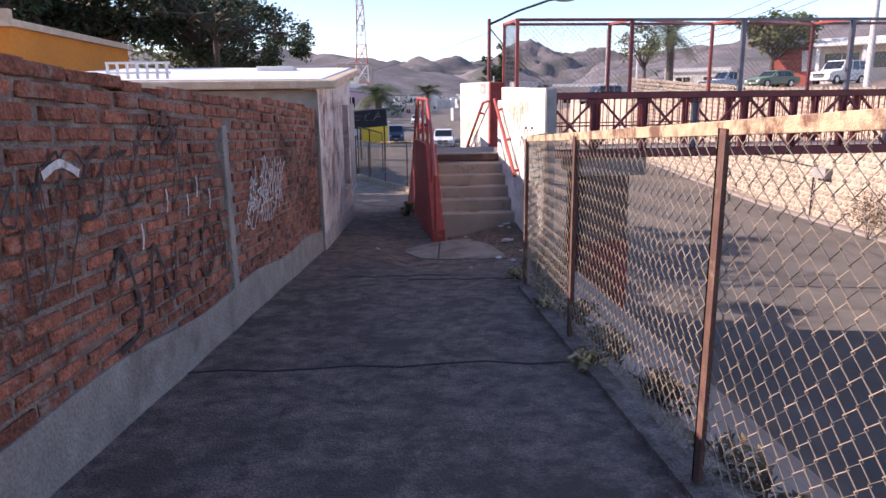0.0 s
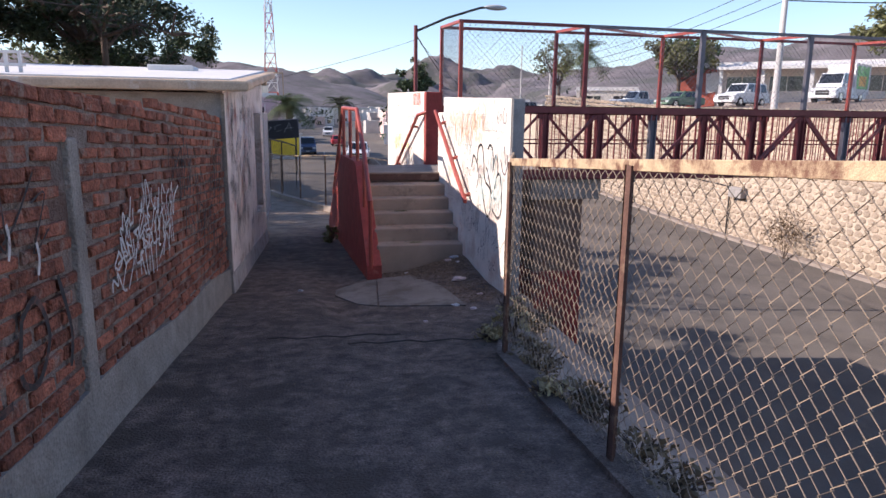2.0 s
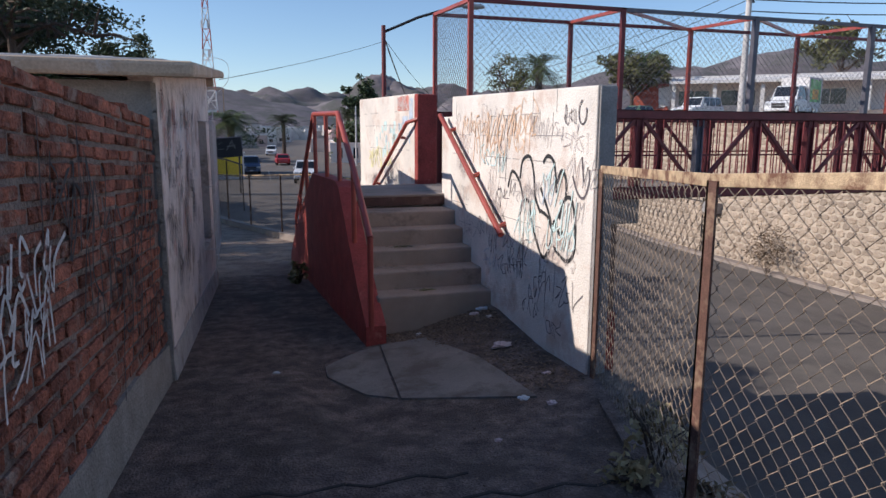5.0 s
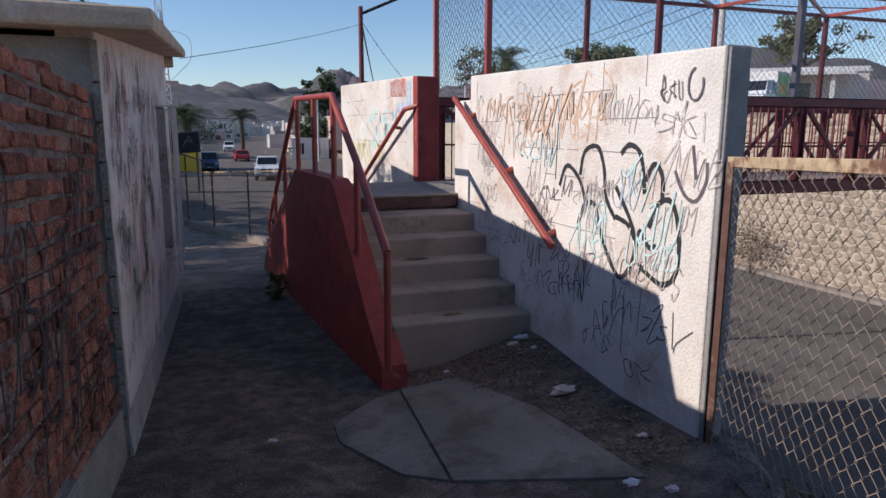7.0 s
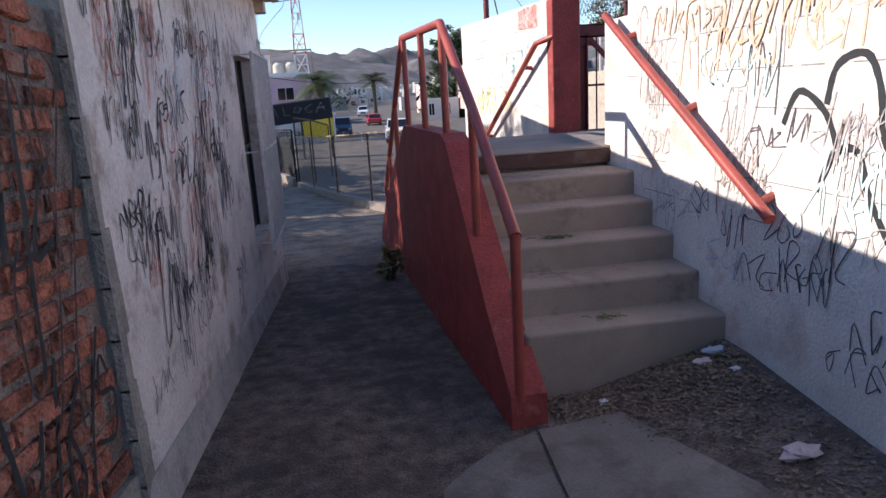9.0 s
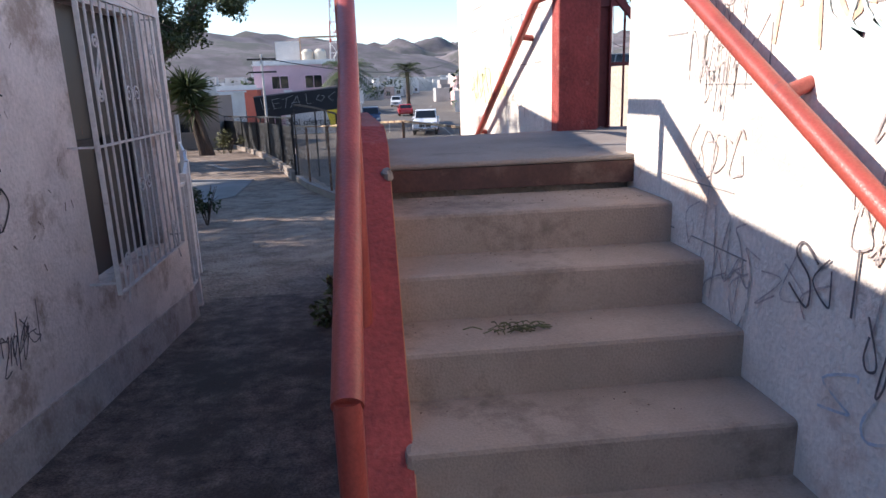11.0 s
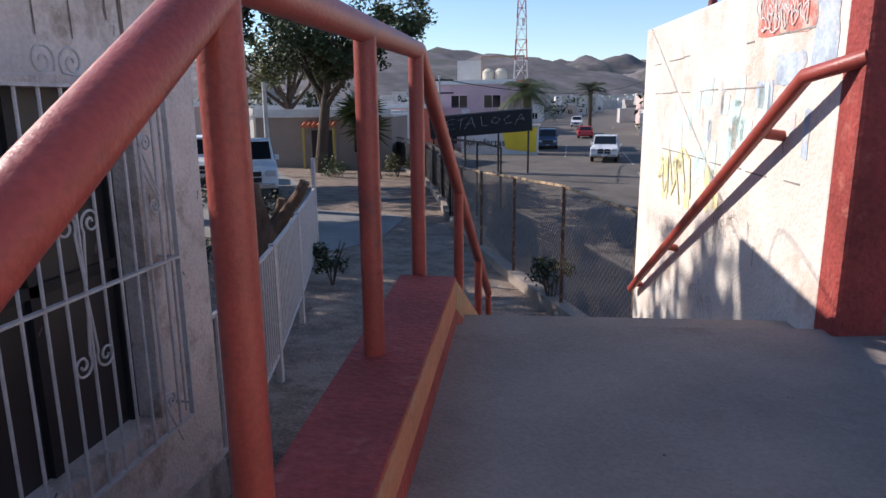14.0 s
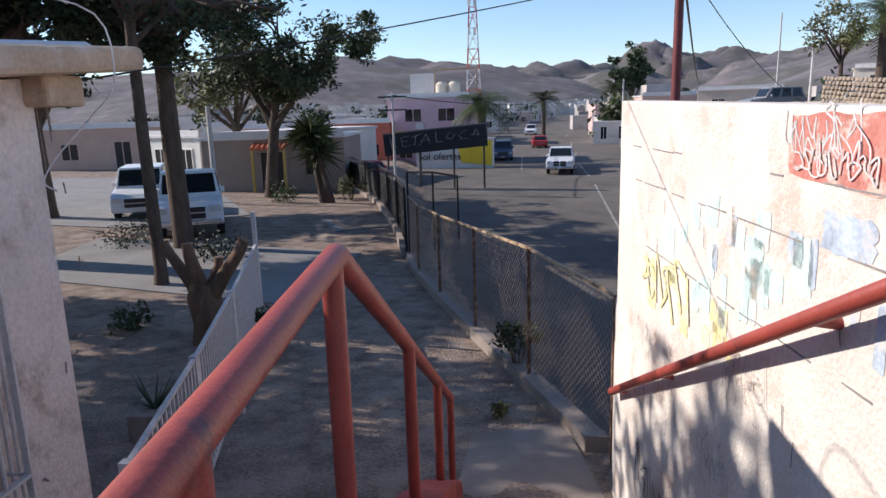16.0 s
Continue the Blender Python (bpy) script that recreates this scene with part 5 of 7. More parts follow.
vehicle("suv", WHITE, "white car far off on the road", (4.6, 122, road_z(122)), -95, "vehicles on the road")
vehicle("pickup", WHITE, "white pickup driving on the sunlit asphalt", (4.4, 54, road_z(54)), -97, "vehicles on the road")
vehicle("sedan", REDC, "red car parked before the red house", (-9.6, 50, road_z(50)), -55)
vehicle("sedan", REDC, "small red car parked behind another red one", (-12.8, 54, road_z(54)), -55)
vehicle("suv", GREY, "grey car parked beside the low houses", (-16, 58, road_z(58) + 0.1), -50)
for i, (x, y, k, c, lab, hd) in enumerate((
        (33.6, 39, "suv", WHITE, "white off-roader parked on the raised street", 200), (30.5, 50, "pickup", WHITE, "white pickup parked by the trees", 190),
        (27.5, 57, "sedan", GREY, "grey car parked before the small house", 195), (31.5, 44.5, "sedan", GREEN, "dull green car under the trees", 195),
        (37.5, 33.5, "van", WHITE, "white box van with a bright printed advert", 205), (20, 55, "suv", GREY, "dusty grey car on the raised street", 190))):
    vehicle(k, c, lab, (x, y, ground_z(x, y)), hd)


# ---- buildings ----
WALLS = {}


def paint(c):
    if c not in WALLS:
        WALLS[c] = mat("house_paint", c, 0.9, 0.1, 0.6, 12, 0.2, stain=tuple(v * 0.75 for v in c), stain_at=0.64, stain_scale=0.5)
    return WALLS[c]


def building(label, at, w, d, h, colour, turn, holes, parapet=0.3, roof=None, extra=None, group="houses along the street"):
    """Front along local x at y = 0, facing -y. holes: (x, z, width, height, kind) on the front."""
    ob = thing("house", (0, 0, 0), label, "house", group)
    m = Mesh()
    m.box(-w / 2, w / 2, 0, d, -1.2, h)
    wall = part("wall", m, paint(colour), ob)
    m = Mesh()
    m.box(-w / 2 - 0.12, w / 2 + 0.12, -0.14, d + 0.12, h - 0.02, h + 0.12)
    m.box(-w / 2, w / 2, 0.0, 0.15, h + 0.1, h + 0.12 + parapet)
    part("roof", m, roof or ROOFWHITE, ob)
    for x, z, ww, hh, kind in holes:
        m = Mesh()
        m.box(x - ww / 2, x + ww / 2, -0.03, 0.05, z, z + hh)
        win = part("window" if kind != "door" else "door", m, GLASS if kind != "door" else DARKSTEEL, ob)
        m = Mesh()
        t = 0.07
        for a, b, z0, z1 in ((x - ww / 2 - t, x + ww / 2 + t, z + hh, z + hh + t), (x - ww / 2 - t, x + ww / 2 + t, z - t, z), (x - ww / 2 - t, x - ww / 2, z, z + hh), (x + ww / 2, x + ww / 2 + t, z, z + hh), (x - 0.03, x + 0.03, z, z + hh)):
            m.box(a, b, -0.06, 0.04, z0, z1)
        part("frame", m, paint(tuple(min(1, v * 1.15) for v in colour)), win)
    if extra:
        extra(ob)
    ob.matrix_basis = pose(*at, 0, 0, turn)
    return ob


def rooftop_tanks(ob):
    for x in (1.0, 2.2):
        m = Mesh()
        m.tube([(x, 2, 6.1), (x, 2, 7.2), (x, 2, 7.45)], [0.55, 0.55, 0.3], 14)
        part("water_tank", m, paint((0.62, 0.55, 0.45)), ob, "cream plastic water tank", smooth=True)
    m = Mesh()
    m.box(-2.2, 0.1, 3.0, 3.1, 6.1, 8.3)
    part("roof_panel", m, paint((0.62, 0.58, 0.55)), ob, "grey advertising panel")
    m = Mesh()
    for x in (0.2, 4.2):
        m.beam((x, 3.0, 6.1), (x, 3.0, 8.6), 0.1, 0.1)
    m.beam((0.2, 3, 8.6), (4.2, 3, 8.6), 0.16, 0.16)
    part("roof_frame", m, paint((0.45, 0.3, 0.2)), ob)
    m = Mesh()
    m.box(-3.7, 0.5, -0.05, 0.02, 2.55, 3.05)
    part("yellow_band", m, paint((0.72, 0.55, 0.06)), ob, "yellow painted band")
    m = Mesh()
    m.box(-1.1, -0.4, -0.35, 0.0, 3.2, 3.75)
    part("air_conditioner", m, ROOFWHITE, ob)


building("two-storey pink house with water tanks on its flat roof", (-6.9, 63.5, road_z(63)), 7.6, 7, 6.0, (0.62, 0.42, 0.46), -4, [(-1.4, 3.9, 1.5, 1.1, "w"), (1.7, 3.9, 1.5, 1.1, "w"), (-2.2, 0.6, 1.2, 1.4, "w")], extra=rooftop_tanks)
building("low red-orange house with a dark doorway", (-13.0, 62, road_z(62)), 5.5, 6, 3.9, (0.55, 0.15, 0.1), -3, [(-1.5, 0.0, 1.2, 2.2, "door"), (1.2, 1.0, 1.0, 1.0, "w")])
building("long salmon house behind the parked cars", (-21, 66, road_z(62) + 0.2), 9, 6, 3.4, (0.62, 0.3, 0.22), 3, [(-2.5, 0.9, 1.4, 1.2, "w"), (0.6, 0, 1.1, 2.1, "door"), (3.0, 0.9, 1.4, 1.2, "w")])


def tiled_porch(ob):
    for i in range(7):
        m = Mesh()
        m.tube([(-0.9 + i * 0.27, -0.75, 2.32), (-0.9 + i * 0.27, 0.0, 2.55)], 0.1, 8)
        part("roof_tile", m, paint((0.5, 0.16, 0.08)), ob)
    for x in (-0.9, 0.75):
        m = Mesh()
        m.box(x - 0.06, x + 0.06, -0.75, -0.63, -0.3, 2.25)
        part("porch_post", m, paint((0.5, 0.36, 0.1)), ob)


building("tan single-storey house with a small tiled porch", (-12.0, 36.0, walk_z(36) + 0.1), 7.5, 6, 2.8, (0.30, 0.235, 0.2), 4, [(0.0, -0.1, 1.3, 2.2, "door"), (2.2, 0.9, 1.0, 1.0, "w")], extra=tiled_porch)
building("low white house with sunlit side wall along the lane", (-19.5, 40, walk_z(38) + 0.2), 5, 16, 2.8, (0.7, 0.66, 0.6), -28, [(-1.2, 0.9, 1.1, 1.2, "w"), (1.2, 0.9, 1.1, 1.2, "w")])
building("plain cream house at the lane's end", (-32, 52, walk_z(45) + 0.4), 10, 6, 3.2, (0.5, 0.36, 0.3), 12, [(-2, 0.8, 1.2, 1.2, "w"), (2, 0, 1.2, 2.1, "door")])


def shop_wall(ob):
    m = Mesh()
    m.prism([(0.6, -0.04, 0.5), (3.2, -0.04, 0.2), (3.2, -0.04, 2.3), (0.2, -0.04, 2.3)], (0, 0.05, 0))
    part("yellow_panel", m, paint((0.75, 0.55, 0.05)), ob)
    cu = bpy.data.curves.new("sign_text", "FONT")
    cu.body, cu.size, cu.extrude = "Sol ofertas", 0.85, 0.01
    t = new("sign_text", cu)
    t.parent = ob
    t.matrix_basis = pose(-3.1, -0.06, 0.75, 90, 0, 0)
    cu.materials.append(BOARD)


building("low shop wall painted white and yellow with black lettering", (-4.2, 58.5, road_z(58)), 6.6, 1.0, 2.4, (0.62, 0.6, 0.58), -4, [], 0.0, extra=shop_wall)


def veranda(ob):
    for x in (-7, -3.6, 0.2, 4.0, 8.0):
        m = Mesh()
        m.box(x - 0.15, x + 0.15, -2.2, -1.9, -0.6, 2.7)
        part("veranda_post", m, ROOFWHITE, ob)
    m = Mesh()
    m.hexa([(-7.4, -2.6, 2.7), (9.5, -2.6, 2.7), (9.5, 0.1, 3.1), (-7.4, 0.1, 3.1), (-7.4, -2.6, 2.95), (9.5, -2.6, 2.95), (9.5, 0.1, 3.35), (-7.4, 0.1, 3.35)])
    part("veranda_roof", m, ROOFWHITE, ob)
    m = Mesh()
    m.box(-11, -7.6, -0.4, 0.02, -0.5, 2.9)
    part("red_bay", m, paint((0.36, 0.09, 0.06)), ob, "dark red bay with a white cloth")
    m = Mesh()
    m.prism([(-8.4, -0.46, 0.7), (-7.4, -0.46, 0.9), (-7.2, -0.46, 2.7), (-8.5, -0.46, 2.5)], (0, 0.03, 0))
    part("cloth", m, ROOFWHITE, ob)


building("long white single-storey house with a deep veranda", (43, 43, ground_z(43, 43)), 22, 8, 3.1, (0.68, 0.62, 0.57), -40, [(-5.4, 0.9, 2.6, 1.3, "w"), (-1.7, 0.9, 2.8, 1.3, "w"), (2.0, 0, 1.1, 2.2, "door"), (5.5, 0.9, 2.4, 1.3, "w")], extra=veranda)
building("small white house with square pillars on the raised street", (34, 64, ground_z(34, 64)), 7, 6, 3.0, (0.68, 0.62, 0.55), -25, [(-1.5, 0.4, 1.6, 2.0, "w"), (1.5, 0.2, 1.6, 2.2, "door")])
building("low pale house behind the trees", (24, 74, ground_z(24, 74)), 8, 6, 2.8, (0.6, 0.5, 0.42), -15, [(-2, 0.8, 1.2, 1.1, "w"), (2, 0.8, 1.2, 1.1, "w")])
building("white walled lot with square posts beside the road", (13.6, 88, road_z(88)), 5, 8, 2.6, (0.7, 0.68, 0.64), -8, [(-1.2, 0.6, 0.7, 1.5, "w"), (1.0, 0.6, 0.7, 1.5, "w")], 0.1)
rng = random.Random(31)
tints = ((0.68, 0.64, 0.6), (0.6, 0.52, 0.46), (0.66, 0.46, 0.42), (0.5, 0.5, 0.5), (0.66, 0.6, 0.48), (0.58, 0.42, 0.36))
for i in range(44):
    y = 78 + i * 5.2 + rng.uniform(0, 4)
    left = i % 2 == 0
    edge = lerp_table(y, (70, 120, 200, 320), (-3.5, -3, 8, 26))
    x = edge - rng.uniform(4, 9) - (rng.choice((0, 0, 12, 24)) if left else 0) if left else edge + rng.uniform(19, 24) + rng.choice((0, 9, 20))
    w, h = rng.uniform(6, 10), rng.choice((3.0, 3.2, 3.4, 5.8))
    building("flat-roofed house in a row along the far street", (x, y, ground_z(x, y) - 0.1), w, rng.uniform(6, 9), h, rng.choice(tints), rng.uniform(-8, 8), [(-w * 0.25, 0.9, 1.3, 1.2, "w"), (w * 0.05, 0, 1.0, 2.1, "door"), (w * 0.32, 0.9, 1.2, 1.2, "w")], rng.uniform(0.1, 0.6), group="far street houses")

# boxed billboard on posts
board = thing("billboard", (-4.3, 45, road_z(45)), "long black billboard with a chalky scrawl on steel posts", "billboard")
SL, SR = Vector((-7.9, 46.0, 0.98)), Vector((-1.05, 45.4, 1.55))
m = Mesh()
m.beam(SL - Vector((0, 0, 0.72)), SR - Vector((0, 0, 0.72)), 0.15, 1.45)
part("panel", m, BOARD, board)
m = Mesh()
m.beam(SL + Vector((0, -0.05, 0)), SR + Vector((0, -0.05, 0)), 0.12, 0.08)
m.beam(SR + Vector((0, 0, 0)), SR - Vector((0, 0, 1.4)), 0.1, 0.1)
part("frame", m, STEELGREY, board)
for k in (0.03, 0.35, 0.68, 0.97):
    m = Mesh()
    p = SL.lerp(SR, k)
    m.tube([(p.x, p.y + 0.15, road_z(45) - 0.3), (p.x, p.y + 0.15, p.z)], 0.07, 8)
    part("post", m, DARKSTEEL, board)

# lattice mast
mast = thing("radio_mast", (-6.7, 151, road_z(151)), "tall red and white lattice radio mast with antennas", "mast")
for s in range(9):
    z0, z1 = -2 + s * 4.3, -2 + (s + 1) * 4.3
    r0, r1 = 2.3 * (1 - s / 9.5) + 0.25, 2.3 * (1 - (s + 1) / 9.5) + 0.25
    m = Mesh()
    for k in range(4):
        a, b = math.pi / 4 + k * math.pi / 2, math.pi / 4 + (k + 1) * math.pi / 2
        p0, p1 = Vector((-6.7 + r0 * math.cos(a), 151 + r0 * math.sin(a), z0)), Vector((-6.7 + r1 * math.cos(a), 151 + r1 * math.sin(a), z1))
        q0, q1 = Vector((-6.7 + r0 * math.cos(b), 151 + r0 * math.sin(b), z0)), Vector((-6.7 + r1 * math.cos(b), 151 + r1 * math.sin(b), z1))
        m.tube([p0, p1], 0.09, 5)
        m.tube([p1, q1], 0.05, 4)
        m.tube([p0, p0.lerp(q1, 1)], 0.05, 4)
        m.tube([q0, p1], 0.05, 4)
        pm, qm = p0.lerp(p1, 0.5), q0.lerp(q1, 0.5)
        m.tube([pm, qm], 0.04, 4)
    part("mast_section", m, paint((0.5, 0.12, 0.09)) if s % 2 else ROOFWHITE, mast)
for z, r in ((31, 1.0), (30.2, 1.2), (24, 0.9), (18, 0.8)):
    for k in range(3):
        m = Mesh()
        a = k * 2.1 + z
        m.box(-6.7 + r * math.cos(a) - 0.15, -6.7 + r * math.cos(a) + 0.15, 151 + r * math.sin(a) - 0.12, 151 + r * math.sin(a) + 0.12, z, z + 1.6)
        part("antenna", m, ROOFWHITE, mast)


def utility_pole(at, h, label, arm=True, r=0.14, turn=0.0):
    ob = thing("utility_pole", at, label, "pole", "utility poles")
    x, y, z = at
    m = Mesh()
    m.tube([(x, y, z - 0.4), (x, y, z + h)], [r, r * 0.7], 10)
    part("pole", m, paint((0.55, 0.52, 0.5)), ob, smooth=True)
    if arm:
        for dz in (0.3, 1.1):
            m = Mesh()
            dx, dy2 = 0.9 * math.cos(turn), 0.9 * math.sin(turn)
            m.beam((x - dx, y - dy2, z + h - dz), (x + dx, y + dy2, z + h - dz), 0.1, 0.1)
            part("cross_arm", m, DARKSTEEL, ob)
    return ob


utility_pole((25.2, 24.4, ground_z(25.2, 24.4)), 7.6, "pale concrete utility pole on the raised street", True, 0.2, 0.6)
utility_pole((-6.9, 44, road_z(44)), 6.4, "slim pole beside the pink house", True, 0.09)
utility_pole((18.5, 120, road_z(120)), 9.5, "utility pole beyond the trees", True, 0.15)
utility_pole((13, 78, road_z(78) + 0.5), 7.0, "utility pole along the road", True, 0.13)
utility_pole((30, 72, ground_z(30, 72)), 8.0, "utility pole among the raised houses", True, 0.14)
utility_pole((21.5, 58, ground_z(21.5, 58)), 7.5, "slim white pole at the raised street", False, 0.08)
utility_pole((-12.6, 30.0, walk_z(30)), 4.4, "pale post in front of the tan house", False, 0.13)
for dz in (0.2, 0.9, 1.5):
    cable((25.2, 24.4, ground_z(25.2, 24.4) + 7.4 - dz), (62, 18, 13 - dz), 1.0, 0.03)
    cable((25.2, 24.4, ground_z(25.2, 24.4) + 7.4 - dz), (30, 72, ground_z(30, 72) + 7.7 - dz), 0.8, 0.02)
cable((-6.9, 44, road_z(44) + 6.2), (18.5, 120, road_z(120) + 9), 2.0, 0.03)


# ---- hills ----
def hill(name, az, dist, height, width, label, seed, sharp=1.5, base=-3):
    rngh = random.Random(seed)
    cx, cy = dist * math.sin(radians(az)), dist * math.cos(radians(az))
    m = Mesh()
    N = 46
    o = Vector((seed * 3.7, seed * 1.3, 0))
    for j in range(N + 1):
        for i in range(N + 1):
            u, v = (i / N - 0.5) * 2, (j / N - 0.5) * 2
            r = math.hypot(u, v)
            f = max(0.0, 1 - r * r) ** (sharp * 1.15)
            nz = noise.fractal(Vector((u * 2.6, v * 2.6, 0)) + o, 0.9, 2.1, 5)
            ridge = 1 - abs(noise.noise(Vector((u * 3.3, v * 3.3, 2)) + o))
            m.v.append((cx + u * width, cy + v * width, base + height * f * (0.72 + 0.2 * nz + 0.24 * (ridge - 0.6))))
    for j in range(N):
        for i in range(N):
            a = j * (N + 1) + i
            m.f.append((a, a + 1, a + N + 2, a + N + 1))
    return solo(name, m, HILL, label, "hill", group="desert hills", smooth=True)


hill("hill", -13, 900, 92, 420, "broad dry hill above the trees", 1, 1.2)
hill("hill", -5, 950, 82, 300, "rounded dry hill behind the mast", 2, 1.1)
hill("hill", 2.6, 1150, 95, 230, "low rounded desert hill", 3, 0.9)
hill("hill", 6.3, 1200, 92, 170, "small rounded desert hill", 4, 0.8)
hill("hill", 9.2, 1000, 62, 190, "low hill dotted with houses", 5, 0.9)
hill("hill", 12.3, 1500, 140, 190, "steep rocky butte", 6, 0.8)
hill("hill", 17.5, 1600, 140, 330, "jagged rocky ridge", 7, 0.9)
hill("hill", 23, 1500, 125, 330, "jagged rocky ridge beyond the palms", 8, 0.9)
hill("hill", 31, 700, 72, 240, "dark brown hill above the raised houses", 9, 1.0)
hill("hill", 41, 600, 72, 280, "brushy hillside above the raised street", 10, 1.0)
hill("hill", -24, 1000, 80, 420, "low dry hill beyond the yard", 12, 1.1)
rng = random.Random(41)
m = Mesh()
for i in range(420):
    az, dist = radians(rng.uniform(-8, 16)), rng.uniform(380, 980)
    x, y = dist * math.sin(az), dist * math.cos(az)
    z = -2 + max(0, (dist - 450)) * 0.045 * rng.uniform(0.4, 1.0)
    w, h = rng.uniform(4, 9), rng.uniform(3, 5)
    m.box(x - w, x + w, y - 4, y + 4, z - 12, z + h)
solo("far_houses", m, mat("far_white_walls", (0.6, 0.56, 0.52), 0.9, 0.2, 0.05, 0.5, 0.0, rand=0.3), "scattered pale houses of the distant town", "houses", kind="stuff")


rng = random.Random(43)
m = Mesh()
for i in range(330):
    az, dist = radians(rng.uniform(-26, 24)), rng.uniform(95, 420)
    x, y = dist * math.sin(az), dist * math.cos(az)
    edge = lerp_table(y, (70, 120, 200, 320), (-3.5, -3, 8, 26))
    if edge - 3 < x < edge + 17:
        continue
    w, h = rng.uniform(3, 5), rng.uniform(2.6, 4.6)
    z = ground_z(x, y)
    m.box(x - w, x + w, y - 3, y + 3, z - 1, z + h)
    if rng.random() < 0.5:
        m.box(x - w * 0.5, x + w * 0.3, y - 1, y + 3, z + h, z + h + 2.4)
solo("far_blocks", m, mat("far_house_walls", (0.5, 0.45, 0.42), 0.9, 0.25, 0.05, 0.5, 0.0, rand=0.35), "crowd of flat-roofed houses beyond the street", "houses", kind="stuff")
m = Mesh()
for i in range(420):
    az, dist = radians(rng.uniform(-30, 42)), rng.uniform(85, 600)
    x, y = dist * math.sin(az), dist * math.cos(az)
    edge = lerp_table(y, (70, 120, 200, 320), (-3.5, -3, 8, 26))
    if edge - 2 < x < edge + 16:
        continue
    z, r4 = ground_z(x, y), rng.uniform(1.6, 3.4)
    for c in range(3):
        leaves(m, (x + rng.uniform(-r4, r4) * 0.6, y, z + rng.uniform(1.5, 4.0)), r4, 26, 0.55, rng)
solo("far_trees", m, LEAFDARK, "scattered dark trees of the distant town", "trees", kind="stuff")
building("orange-painted house behind the brick wall", (-12.4, 3.2, walk_z(3)), 8.5, 6, 4.0, (0.55, 0.2, 0.03), 0, [(-2.0, 1.2, 1.2, 1.2, "w")], 0.2, ROOFSLAB)
rr = thing("roof_railing", (-4.2, -0.4, 2.4), "white block lattice railing on the flat roof", "railing")
for i in range(7):
    m = Mesh()
    m.box(-4.95 + i * 0.14, -4.92 + i * 0.14, -0.60, -0.56, 2.3, 2.62)
    part("upright", m, ROOFWHITE, rr)
for z in (2.46, 2.6):
    m = Mesh()
    m.box(-4.95, -4.05, -0.61, -0.55, z, z + 0.03)
    part("rail", m, ROOFWHITE, rr)
vent = Mesh()
vent.box(-3.4, -2.7, 2.6, 3.2, 2.5, 2.72)
solo("roof_cowl", vent, ROOFWHITE, "low white block standing on the roof", "roof fitting", bevel=0.02)


